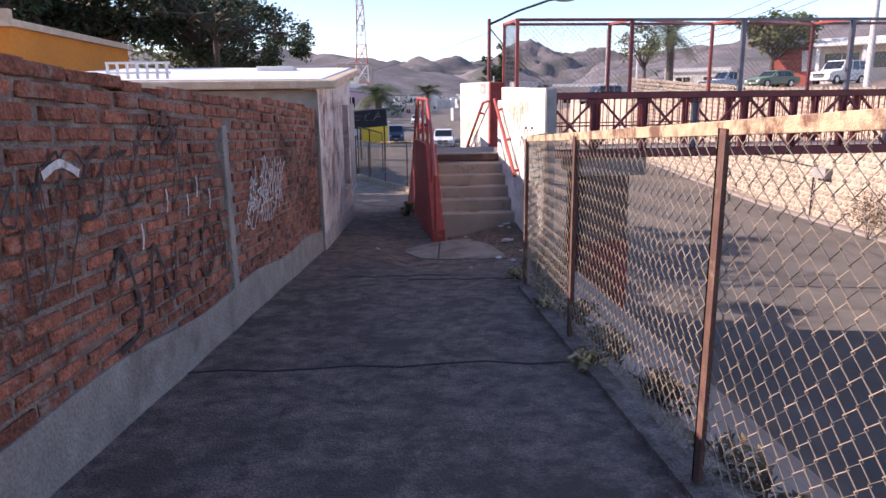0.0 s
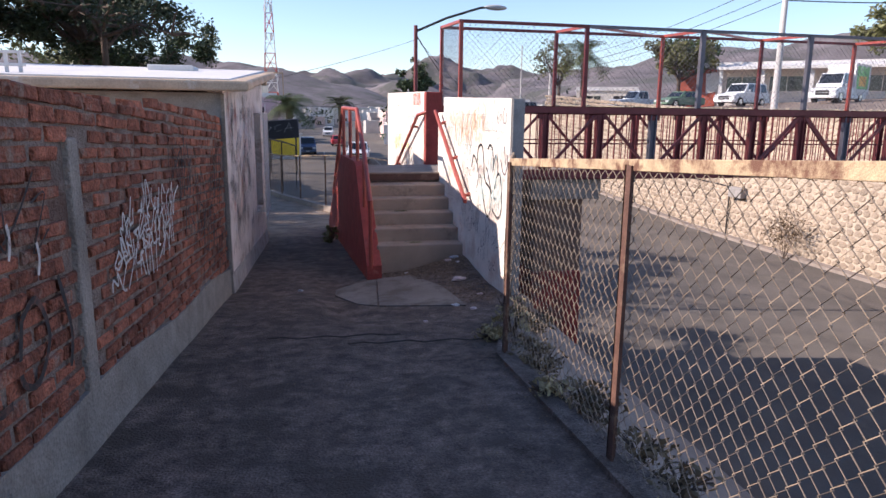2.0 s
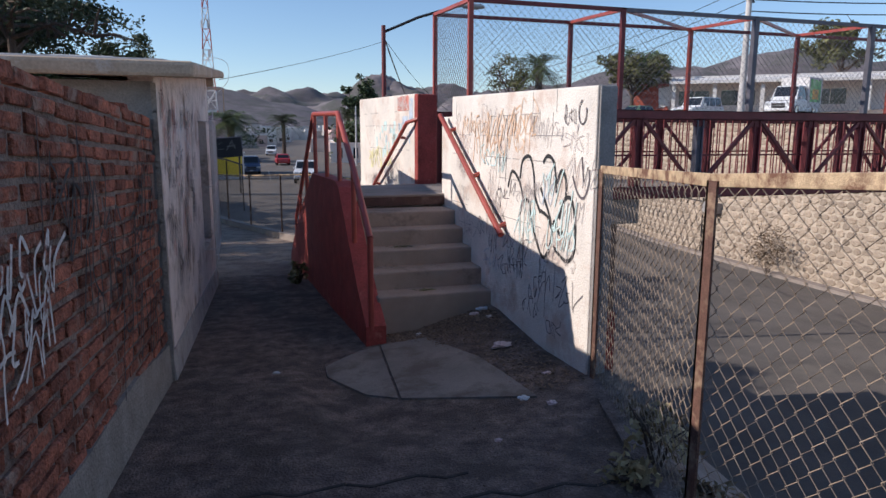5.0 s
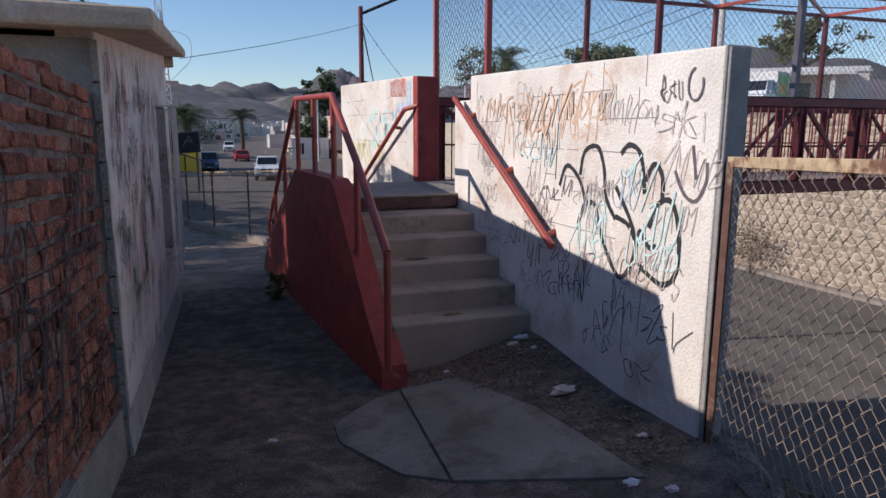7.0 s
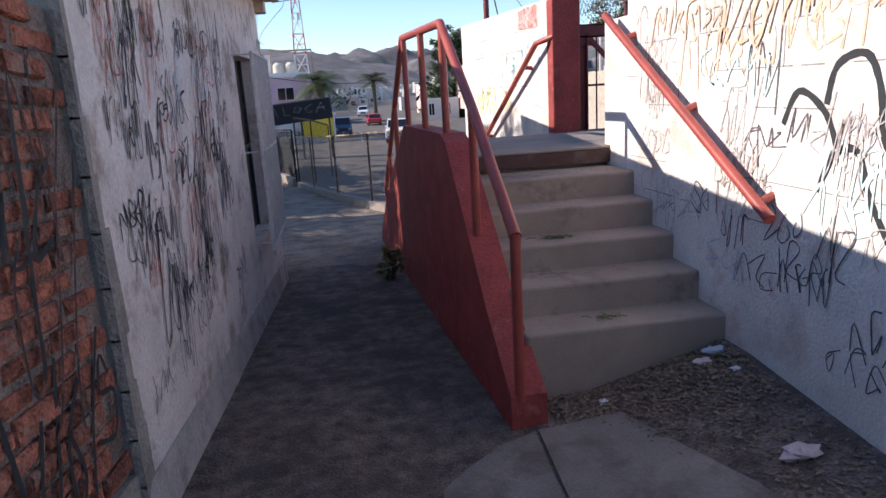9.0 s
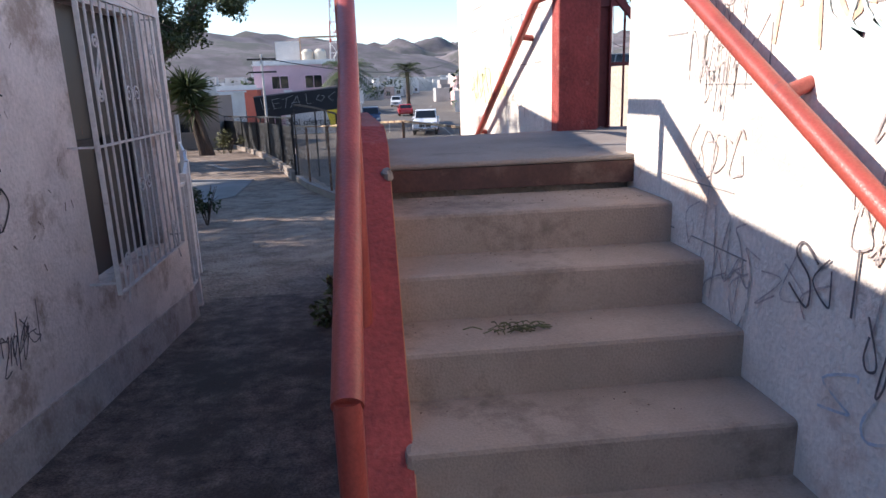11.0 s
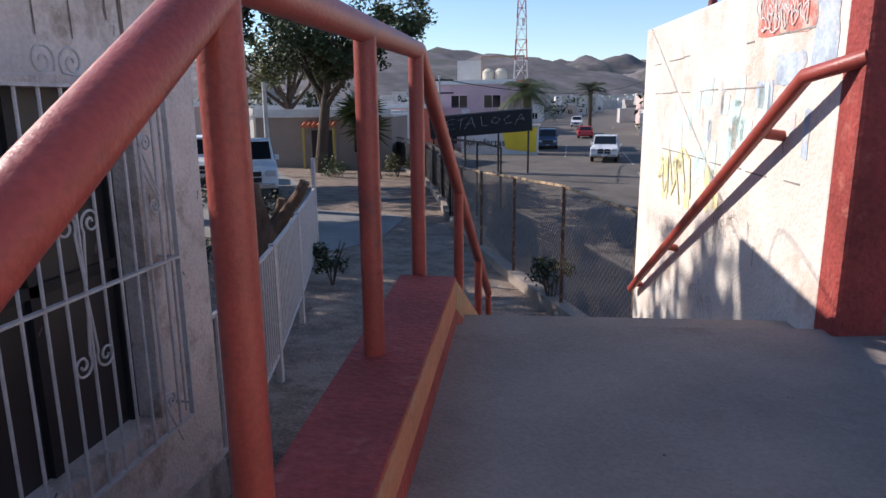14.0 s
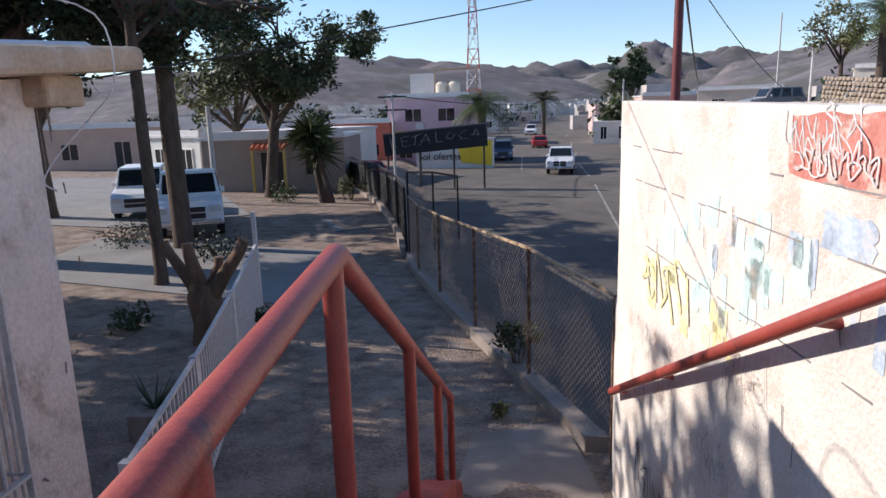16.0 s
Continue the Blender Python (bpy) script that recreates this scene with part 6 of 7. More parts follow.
# ---- spray paint ----
class Sprayer:
    """Ribbons laid just off a wall. place(u, v, off): the point of the wall at u along it and height v."""

    def __init__(self, place):
        self.place, self.k = place, 0

    def stroke(self, m, pts, w, steps=5, sharp=False):
        line = [Vector((*p, 0)) for p in pts] if sharp else smooth_line([(*p, 0) for p in pts], steps)
        self.k += 1
        off = 0.0025 + 0.00012 * (self.k % 60)
        o = len(m.v)
        for i, p in enumerate(line):
            d = line[min(i + 1, len(line) - 1)] - line[max(i - 1, 0)]
            d = d.normalized() if d.length > 1e-6 else Vector((1, 0, 0))
            s = Vector((-d.y, d.x, 0)) * w / 2 * (0.85 + 0.3 * ((i * 7 + self.k) % 5) / 5)
            for q in (p + s, p - s):
                m.v.append(tuple(self.place(q.x, q.y, off)))
        for i in range(len(line) - 1):
            m.f.append((o + 2 * i, o + 2 * i + 1, o + 2 * i + 3, o + 2 * i + 2))

    def tag(self, m, u, v, w, h, n, pen, rng, slant=0.12):
        """A scrawl of n letter-like marks."""
        cw = w / n
        forms = (((0, 0), (0.1, 1), (0.55, 0.45), (0.9, 1), (1, 0)), ((0.9, 0.85), (0.4, 1), (0.1, 0.65), (0.8, 0.35), (0.6, 0), (0.05, 0.1)), ((0.2, 0), (0.25, 1), (0.9, 0.8), (0.3, 0.5), (0.95, 0)),
                 ((0.5, 1), (0.05, 0.5), (0.5, 0), (0.95, 0.5), (0.5, 1)), ((0.1, 1), (0.2, 0.1), (0.8, 0.05), (0.9, 1)), ((0, 0), (0.5, 1), (1, -0.05)), ((0.5, 1.25), (0.45, -0.3)), ((0, 0.9), (1, 1), (0.2, 0), (1, 0.05)),
                 ((0.85, 0.9), (0.2, 0.85), (0.1, 0.2), (0.9, 0.1), (0.85, 0.5), (0.5, 0.5)), ((0.1, -0.2), (0.5, 0.5), (1.3, 1.1)))
        for i in range(n):
            x0 = u + i * cw
            k = rng.uniform(0.75, 1.25)
            dv = rng.uniform(-0.12, 0.12) * h
            pts = [(x0 + cw * 0.95 * a + slant * b * h, v + dv + h * k * b) for a, b in ((a + rng.uniform(-0.38, 0.38), b + rng.uniform(-0.32, 0.32)) for a, b in rng.choice(forms))]
            self.stroke(m, pts, pen * rng.uniform(0.8, 1.15), 4)

    def loop(self, m, u, v, rx, ry, pen, a0=0, a1=360):
        n = 9
        self.stroke(m, [(u + rx * math.cos(radians(a0 + (a1 - a0) * i / n)), v + ry * math.sin(radians(a0 + (a1 - a0) * i / n))) for i in range(n + 1)], pen, 3)

    def patch(self, m, u, v, w, h, rng):
        """A ragged filled patch."""
        self.k += 1
        off = 0.0022
        n = 26
        pts = []
        for i in range(n):
            a = 2 * math.pi * i / n
            c, s = math.cos(a), math.sin(a)
            q = max(abs(c), abs(s))
            r = (1 / q) * rng.uniform(0.88, 1.04)
            pts.append((u + w / 2 * c * r, v + h / 2 * s * r))
        m.add([self.place(u, v, off)] + [self.place(a, b, off) for a, b in pts], [(0, 1 + i, 1 + (i + 1) % n) for i in range(n)])


# on the white stair wall (u runs from the stairs towards the street end)
def tags(spray, owner, material, label, rows, pen, rng):
    """Each tag a part of its own: u, height, width, letter height, letters."""
    for u, v, w, h, n in rows:
        m = Mesh()
        spray.tag(m, u, v, w, h, n, pen, rng)
        part("graffiti", m, material, owner, label)


east = Sprayer(lambda u, v, off: (W1 - off, -u, v))
rng = random.Random(51)
m = Mesh()
for pts in (((0.42, 1.3), (0.52, 1.46), (0.7, 1.37), (0.8, 1.2)), ((0.71, 1.4), (0.76, 1.57), (0.92, 1.61), (1.01, 1.47), (1.05, 1.27), (1.17, 1.13)),
            ((0.69, 1.0), (0.78, 1.18), (0.92, 1.2), (1.01, 1.0), (1.23, 0.75), (1.38, 0.88), (1.37, 1.09), (1.16, 1.35)), ((1.2, 1.57), (1.29, 1.63), (1.41, 1.57), (1.47, 1.33)),
            ((1.47, 1.41), (1.55, 1.52), (1.63, 1.45), (1.64, 1.31)), ((1.53, 1.12), (1.61, 1.28), (1.73, 1.3), (1.81, 1.12), (1.8, 0.88), (1.67, 0.79), (1.44, 0.87)),
            ((1.17, 1.15), (1.32, 1.11), (1.42, 1.0), (1.44, 1.09), (1.54, 1.0), (1.61, 1.02))):
    east.stroke(m, pts, 0.036)
part("graffiti", m, BLACKPAINT, wall_e, "large black outlined throw-up")
m = Mesh()
east.stroke(m, ((1.74, 1.49), (1.83, 1.36), (1.93, 1.33), (2.0, 1.44), (2.0, 1.55)), 0.024)
east.stroke(m, ((1.88, 1.64), (1.92, 1.45)), 0.024)
part("graffiti", m, GREYPAINT, wall_e, "black smile-shaped mark")
tags(east, wall_e, GREYPAINT, "thin faded black tag", ((0.1, 1.15, 0.45, 0.16, 4), (0.15, 1.45, 0.25, 0.2, 2), (1.5, 0.42, 0.42, 0.17, 5), (0.95, 0.3, 0.4, 0.2, 4), (1.35, 0.12, 0.3, 0.12, 3), (0.45, 0.5, 0.4, 0.15, 4), (1.55, 1.9, 0.22, 0.09, 4), (-1.2, 1.95, 0.14, 0.14, 1), (0.75, 0.62, 0.2, 0.15, 2), (-0.4, 0.75, 0.3, 0.12, 3)), 0.008, rng)
m = Mesh()
east.loop(m, 1.87, 1.98, 0.06, 0.09, 0.014, 100, 380)
part("graffiti", m, GREYPAINT, wall_e, "black hook mark")
tags(east, wall_e, ORANGESPRAY, "faded orange lettering", ((-1.0, 1.84, 0.95, 0.15, 9), (-0.2, 1.8, 0.8, 0.2, 7), (0.15, 1.7, 0.85, 0.26, 7), (0.45, 1.78, 0.6, 0.24, 5), (-0.6, 1.6, 0.9, 0.2, 7)), 0.018, rng)
tags(east, wall_e, CYANSPRAY, "pale cyan scribble", ((0.62, 0.84, 0.45, 0.24, 4), (0.75, 0.95, 0.35, 0.25, 3), (1.3, 0.84, 0.5, 0.22, 5), (1.45, 1.0, 0.35, 0.25, 3), (-0.35, 1.5, 0.7, 0.18, 5), (1.2, 1.3, 0.35, 0.2, 3)), 0.015, rng)
r5 = random.Random(57)
tags(east, wall_e, PALEGREY, "worn grey scribble", [(r5.uniform(-1.2, 1.7), r5.uniform(0.55, 1.85), r5.uniform(0.25, 0.55), r5.uniform(0.1, 0.26), r5.randint(4, 7)) for i in range(26)], 0.007, r5)
tags(east, wall_e, GREYPAINT, "thin faded black tag", [(r5.uniform(-0.3, 1.6), r5.uniform(0.1, 0.75), r5.uniform(0.2, 0.4), r5.uniform(0.1, 0.2), r5.randint(3, 5)) for i in range(7)], 0.007, r5)
tags(east, wall_e, BLUESPRAY, "blue scribble", ((1.1, 1.22, 0.35, 0.2, 3), (-0.2, 0.45, 0.4, 0.15, 3)), 0.01, rng)

# on the far white wall (u runs down the stairs reversed: upper end first)
north = Sprayer(lambda u, v, off: (right_x(u) - off, u, v))
m = Mesh()
north.patch(m, 4.05, 2.28, 0.62, 0.24, rng)
part("graffiti", m, REDSPRAY, wall_f, "weathered red paint patch")
m = Mesh()
north.patch(m, 3.66, 2.18, 0.2, 0.36, rng)
north.patch(m, 3.95, 2.02, 0.3, 0.14, rng)
for i in range(7):
    north.patch(m, rng.uniform(3.7, 5.0), rng.uniform(1.7, 2.0), rng.uniform(0.05, 0.12), rng.uniform(0.1, 0.25), rng)
part("graffiti", m, BLUESPRAY, wall_f, "blue patch with drips")
m = Mesh()
for i in range(16):
    north.patch(m, rng.uniform(4.1, 5.7), rng.uniform(1.45, 1.95), rng.uniform(0.06, 0.2), rng.uniform(0.1, 0.28), rng)
part("graffiti", m, CYANSPRAY, wall_f, "faded cyan patches")
m = Mesh()
for i in range(11):
    north.patch(m, rng.uniform(4.7, 6.1), rng.uniform(1.15, 1.5), rng.uniform(0.06, 0.18), rng.uniform(0.06, 0.18), rng)
north.tag(m, 5.2, 1.3, 0.95, 0.2, 7, 0.03, rng)
part("graffiti", m, YELLOWSPRAY, wall_f, "faded yellow scrawl and patches")
m = Mesh()
for i in range(7):
    north.tag(m, rng.uniform(3.8, 6.0), rng.uniform(0.6, 1.3), 0.4, 0.12, 5, 0.005, rng)
part("graffiti", m, PALEGREY, wall_f, "worn grey scribbles")
m = Mesh()
for i in range(16):
    u, v = rng.uniform(3.8, 6.3), rng.uniform(0.3, 2.0)
    north.stroke(m, [(u, v), (u + rng.uniform(-0.02, 0.02), v - rng.uniform(0.05, 0.12))], 0.006)
north.tag(m, 5.4, -0.1, 0.8, 0.2, 7, 0.013, rng)
north.tag(m, 5.2, -0.35, 0.8, 0.2, 6, 0.013, rng)
part("graffiti", m, GREYPAINT, wall_f, "thin grey scratches and tags")
m = Mesh()
for i in range(3):
    north.tag(m, 3.8 + 0.05 * i, 2.2 + 0.05 * i, 0.5, 0.08, 9, 0.008, rng)
part("graffiti", m, WHITEPAINT, wall_f, "white scrawl on the red patch")

# on the house front
front = Sprayer(lambda u, v, off: (house_x(u) + off, u, v))
for mt, lab, count, pen, seed, zlo, zhi in ((BLACKPAINT, "black marker tag", 34, 0.011, 61, 0.3, 1.95), (GREYPAINT, "greyed older tag", 22, 0.008, 62, -0.05, 1.9), (REDSPRAY, "faded red tag", 14, 0.009, 63, 0.6, 1.9), (BLUESPRAY, "blue tag", 2, 0.011, 64, 1.55, 1.75)):
    r2 = random.Random(seed)
    rows = []
    for i in range(count):
        u = r2.uniform(-0.65, 1.7)
        w, h = r2.uniform(0.2, 0.45), r2.uniform(0.1, 0.22)
        if i % 4 == 0:
            h = r2.uniform(0.26, 0.4)
        rows.append((u, r2.uniform(zlo, zhi), w, h, r2.randint(3, 5)))
    tags(front, house, mt, lab, rows, pen, r2)
# dark drips hanging from the roof's edge, and flaked plaster marks
r2 = random.Random(65)
m = Mesh()
for i in range(30):
    u = r2.uniform(-0.7, 4.6)
    zt = 2.2 + 0.056 * (u - H0)
    front.stroke(m, [(u, zt), (u + 0.005, zt - r2.uniform(0.05, 0.32))], r2.uniform(0.005, 0.018))
for i in range(70):
    u, v = r2.uniform(1.2, 4.7), r2.uniform(0.2, 2.3)
    a = r2.uniform(0, 3)
    front.stroke(m, [(u, v), (u + 0.03 * math.cos(a), v + 0.05 * math.sin(a))], r2.uniform(0.004, 0.012), 2)
part("plaster_stain", m, mat("plaster_stain", (0.2, 0.15, 0.13), 0.95, 0.3, 20, 90, 0.0), house, "dark drips and flaked chips", kind="stuff")

# on the brick wall (u along y)
west = Sprayer(lambda u, v, off: (wall_x(u) + 0.012 + off, u, v))
r2 = random.Random(71)
m = Mesh()
for pts in (((-7.5, 1.1), (-7.35, 1.25), (-7.2, 0.8), (-7.5, 0.72)), ((-7.05, 0.8), (-6.95, 1.2), (-6.72, 0.8), (-6.6, 1.22)), ((-6.3, 1.15), (-6.42, 1.0), (-6.4, 0.8), (-6.25, 0.78)), ((-6.1, 1.1), (-6.15, 0.85), (-6.0, 0.78), (-5.85, 0.95), (-5.95, 1.15), (-6.1, 1.1)), ((-5.7, 1.2), (-5.6, 0.9), (-5.65, 0.72))):
    west.stroke(m, pts, 0.035)
for u, v, w, h, n2 in ((-8.1, 1.55, 0.9, 0.28, 4), (-7.2, 1.5, 0.8, 0.3, 4), (-6.5, 1.45, 0.7, 0.3, 4), (-8.3, 1.2, 0.6, 0.3, 3), (-7.0, 1.78, 0.7, 0.14, 4), (-3.5, 1.4, 0.7, 0.3, 6), (-1.6, 1.2, 0.6, 0.5, 4), (-2.2, 0.8, 0.6, 0.5, 3), (-8.8, 1.5, 0.8, 0.3, 5), (-1.5, 0.6, 0.5, 0.5, 3)):
    west.tag(m, u, v, w, h, n2, 0.016, r2)
part("graffiti", m, BRICKBLACK, BWALL, "black spray letters and scrawls")
m = Mesh()
for u, v, w, h, n2 in ((-3.0, 0.9, 0.8, 0.45, 5), (-2.4, 0.5, 0.8, 0.5, 5), (-1.9, 1.0, 0.8, 0.4, 5), (-1.5, 0.3, 0.6, 0.4, 4), (-3.2, 1.3, 0.8, 0.3, 5)):
    west.tag(m, u, v, w, h, n2, 0.022, r2)
part("graffiti", m, BLACKPAINT, BWALL, "heavy black scrawl on the bricks")
m = Mesh()
for k in range(4):
    west.tag(m, -4.95 + 0.08 * k, 0.9 + 0.11 * k, 1.45, 0.17, 11, 0.019, r2, 0.04)
west.stroke(m, ((-8.0, 1.72), (-7.85, 1.76), (-7.7, 1.7)), 0.04)
for u, v in ((-6.7, 1.4), (-6.35, 1.32), (-6.15, 1.42), (-5.9, 1.3), (-7.1, 1.25)):
    west.stroke(m, ((u, v + 0.1), (u + 0.015, v + 0.03), (u - 0.01, v - 0.05)), 0.022)
part("graffiti", m, WORNWHITE, BWALL, "worn white spray tag")

# chalk letters on the billboard
brd = Sprayer(lambda u, v, off: SL.lerp(SR, u) + Vector((0, -0.09 - off, -1.35 + v)))
m = Mesh()
for pts in (((0.06, 1.15), (0.08, 0.4), (0.14, 0.45)), ((0.25, 1.1), (0.17, 1.0), (0.19, 0.4), (0.26, 0.45)), ((0.18, 0.75), (0.24, 0.75)), ((0.27, 0.95), (0.38, 1.15)), ((0.32, 1.05), (0.3, 0.4)), ((0.35, 0.35), (0.42, 1.1), (0.45, 0.4)), ((0.36, 0.65), (0.46, 0.7)),
            ((0.51, 1.15), (0.52, 0.5), (0.58, 0.48)), ((0.64, 1.0), (0.61, 0.7), (0.66, 0.55), (0.7, 0.85), (0.64, 1.0)), ((0.8, 1.05), (0.73, 0.8), (0.76, 0.5), (0.82, 0.55)), ((0.84, 0.4), (0.9, 1.1), (0.93, 0.5)), ((0.85, 0.7), (0.94, 0.75))):
    s_pts = [(a, b) for a, b in pts]
    line = [Vector((a, b, 0)) for a, b in s_pts]
    for p, q in zip(line, line[1:]):
        A, B = brd.place(p.x, p.y, 0.01), brd.place(q.x, q.y, 0.01)
        m.beam(A, B, 0.012, 0.07, (0, 1, 0))
part("lettering", m, WHITEPAINT, board, "chalky scrawled letters")

# ---- slab, litter, small things on the ground ----
slab_a = Mesh()


def ramp_z(x, y):
    return foot_plane(x, y) if y < 0 else ground_z(x, y)


def flat_piece(m, poly, lift, thick=0.12):
    top = [(x, y, ramp_z(x, y) + lift) for x, y in poly]
    low = [(x, y, z - thick) for x, y, z in top]
    n = len(poly)
    m.add(top + low, [tuple(range(n)), tuple(range(2 * n - 1, n - 1, -1))] + [(i, n + i, n + (i + 1) % n, (i + 1) % n) for i in range(n)])


flat_piece(slab_a, [(-0.66, -0.72), (-0.68, -1.0), (-0.45, -1.6), (-0.24, -1.8), (-0.1, -0.36), (-0.3, -0.42), (-0.52, -0.58)], 0.0)
pave = thing("pavement", (0.2, -1.2, walk_z(-1.2)), "pale cracked concrete slabs at the foot of the stairs", "pavement", kind="structure")
part("slab", slab_a, FOOTSLAB, pave, bevel=0.004)
m = Mesh()
flat_piece(m, [(-0.083, -0.36), (-0.222, -1.82), (0.3, -2.1), (0.68, -2.3), (0.66, -1.75), (0.62, -1.2), (0.5, -0.8), (0.38, -0.36)], 0.002)
part("slab", m, FOOTSLAB, pave, bevel=0.004)
m = Mesh()
for x0, x1, y in ((-2.3, 0.32, -6.7), (-0.7, 0.5, -3.6), (-1.4, -0.2, -3.25), (-2.3, 0.3, -9.7)):
    pts = [(x0 + (x1 - x0) * i / 9, y + 0.04 * math.sin(i * 2.1) - 0.1 * (i / 9 - 0.5)) for i in range(10)]
    for (a, b), (c, e) in zip(pts, pts[1:]):
        m.hexa([(a, b - 0.012, ground_z(a, b) - 0.02), (c, e - 0.012, ground_z(c, e) - 0.02), (c, e + 0.012, ground_z(c, e) - 0.02), (a, b + 0.012, ground_z(a, b) - 0.02),
                (a, b - 0.01, ground_z(a, b) + 0.006), (c, e - 0.01, ground_z(c, e) + 0.006), (c, e + 0.01, ground_z(c, e) + 0.006), (a, b + 0.01, ground_z(a, b) + 0.006)])
part("joint", m, mat("dirt_filled_joint", (0.055, 0.045, 0.04), 1.0, 0.3, 9, 60, 0.2), pave, "dirt-filled joints across the walkway", kind="stuff")


def crumpled(at, size, material, label, seed, name="crumpled_paper"):
    r3 = random.Random(seed)
    m = Mesh()
    m.blob((at[0], at[1], at[2] + size * 0.3), (size, size * 0.6, size * 0.38), r3, 6, 10, 0.4)
    return solo(name, m, material, label, "litter", group="scraps of litter")


crumpled((0.88, -1.1, ground_z(0.88, -1.1)), 0.085, LITTER, "pinkish crumpled paper on the dirt", 3)
for i, (x, y, s) in enumerate(((0.95, -0.2, 0.05), (0.35, -0.2, 0.035), (0.95, -1.9, 0.035), (0.55, -2.35, 0.04), (0.72, -2.45, 0.04), (-1.1, -1.0, 0.03), (0.1, -3.0, 0.025), (1.05, -0.35, 0.03))):
    crumpled((x, y, ground_z(x, y) + (0.03 if x < 0.6 and y < -0.4 else 0)), s, WHITEPAINT if i % 2 else LITTER, "small pale scrap of litter", 10 + i)
crumpled((1.05, -0.12, ground_z(1.05, -0.12)), 0.06, BLUESPRAY, "scrap of blue plastic among dry leaves", 30, "plastic_scrap")
r3 = random.Random(81)
m = Mesh()
for i in range(9000):
    zone = r3.random()
    if zone < 0.28:
        x, y = r3.uniform(0.05, 1.15), -abs(r3.gauss(0, 0.32)) - 0.02
    elif zone < 0.38:
        x, y = r3.uniform(0.6, 1.15), r3.uniform(-2.2, -0.2)
    elif zone < 0.8:
        x, y = r3.uniform(-2.1, 0.3), r3.choice((r3.uniform(-11, 6), r3.gauss(-3.2, 1.6), r3.uniform(4, 12)))
        y = max(y, -11)
        if -0.35 < x and y > -0.4:
            x -= 0.6
    else:
        x, y = fence_x(r3.uniform(-9, -3)) + r3.uniform(-0.15, 0.4), r3.uniform(-9, -2.5)
    z = ground_z(x, y) + 0.004
    s = r3.uniform(0.004, 0.012) if zone > 0.38 else r3.uniform(0.006, 0.024)
    a = r3.uniform(0, 6.28)
    d1, d2 = Vector((math.cos(a), math.sin(a), r3.uniform(-0.2, 0.4))) * s, Vector((-math.sin(a), math.cos(a), r3.uniform(-0.2, 0.4))) * s * 0.5
    p = Vector((x, y, z + s * 0.3))
    m.add([p - d1, p + d2, p + d1, p - d2, p + Vector((0, 0, s * 0.3)), p - Vector((0, 0, s * 0.3))], [(0, 1, 4), (1, 2, 4), (2, 3, 4), (3, 0, 4), (1, 0, 5), (2, 1, 5), (3, 2, 5), (0, 3, 5)])
solo("leaf_debris", m, mat("dry_debris", (0.22, 0.155, 0.11), 0.95, 0.3, 30, 90, 0.0, rand=0.5), "dry leaves, chips and grit on the walkway", "debris", kind="stuff")
m = Mesh()
for i in range(260):
    k = 0 if i % 9 < 5 else (1 if i % 9 < 8 else 2)
    if k == 0:
        st = r3.randrange(5)
        x, y, z = r3.uniform(0.03, 1.2), STEP_Y[st] + r3.uniform(0.12, 0.3), TREAD_Z[st]
    elif k == 1:
        x, y, z = r3.uniform(0.03, 1.2), r3.uniform(1.45, 1.7), TREAD_Z[4]
    else:
        x, y, z = r3.uniform(0.05, 1.2), r3.uniform(1.8, 3.3), PLAT
    s = r3.uniform(0.0012, 0.0048)
    m.blob((x, y, z + s * 0.3), (s, s * r3.uniform(0.5, 1), s * 0.5), r3, 3, 5, 0.3)
solo("step_debris", m, mat("dark_grit", (0.17, 0.12, 0.09), 0.95, 0.3, 30, 90, 0.0, rand=0.5), "grit and dry twigs lying on the steps", "debris", kind="stuff")
for x, y, z, n3 in ((0.42, 0.8, 0.532, 9), (0.5, 0.15, 0.168, 6)):
    m = Mesh()
    for i in range(n3 * 4):
        a = r3.uniform(0, 6.28)
        L = r3.uniform(0.04, 0.12)
        p = Vector((x + r3.gauss(0, 0.06), y + r3.gauss(0, 0.02), z + 0.006))
        m.tube([p, p + Vector((math.cos(a) * L * 0.5, math.sin(a) * L * 0.3, 0.012)), p + Vector((math.cos(a) * L, math.sin(a) * L * 0.5, 0.003))], 0.0022, 4)
    solo("dry_sprig", m, LEAFOLIVE, "withered leafy sprig on a step", "plant litter", kind="stuff")

# loose cable on the house corner
m = Mesh()
m.tube(smooth_line([(-1.75, 3.8, 2.8), (-1.62, 4.15, 2.9), (-1.42, 4.42, 2.85), (-1.42, 4.5, 2.6), (-1.55, 4.5, 2.45), (-1.68, 4.45, 2.3), (-1.72, 4.4, 2.2), (-1.67, 4.4, 2.16)], 4), 0.0035, 6)
solo("loose_cable", m, ROOFWHITE, "dangling pale cable at the roof's corner", "cable")
m = Mesh()
m.box(-3.6, -3.2, 7.6, 7.95, walk_z(7.8) - 0.05, walk_z(7.8) + 0.3)
pot = thing("planter", (-3.4, 7.8, walk_z(7.8)), "square concrete planter with a dark plant", "planter")
part("box", m, CEMENT, pot, bevel=0.015)
m = Mesh()
for i in range(26):
    a = r3.uniform(0, 6.28)
    e = Vector((-3.4 + math.cos(a) * 0.3, 7.8 + math.sin(a) * 0.3, walk_z(7.8) + 0.3 + r3.uniform(0.15, 0.4)))
    o = Vector((-3.4, 7.8, walk_z(7.8) + 0.28))
    s = Vector((-math.sin(a), math.cos(a), 0)) * 0.02
    m.add([o - s, o + s, e], [(0, 1, 2)])
part("plant", m, LEAFDARK, pot)
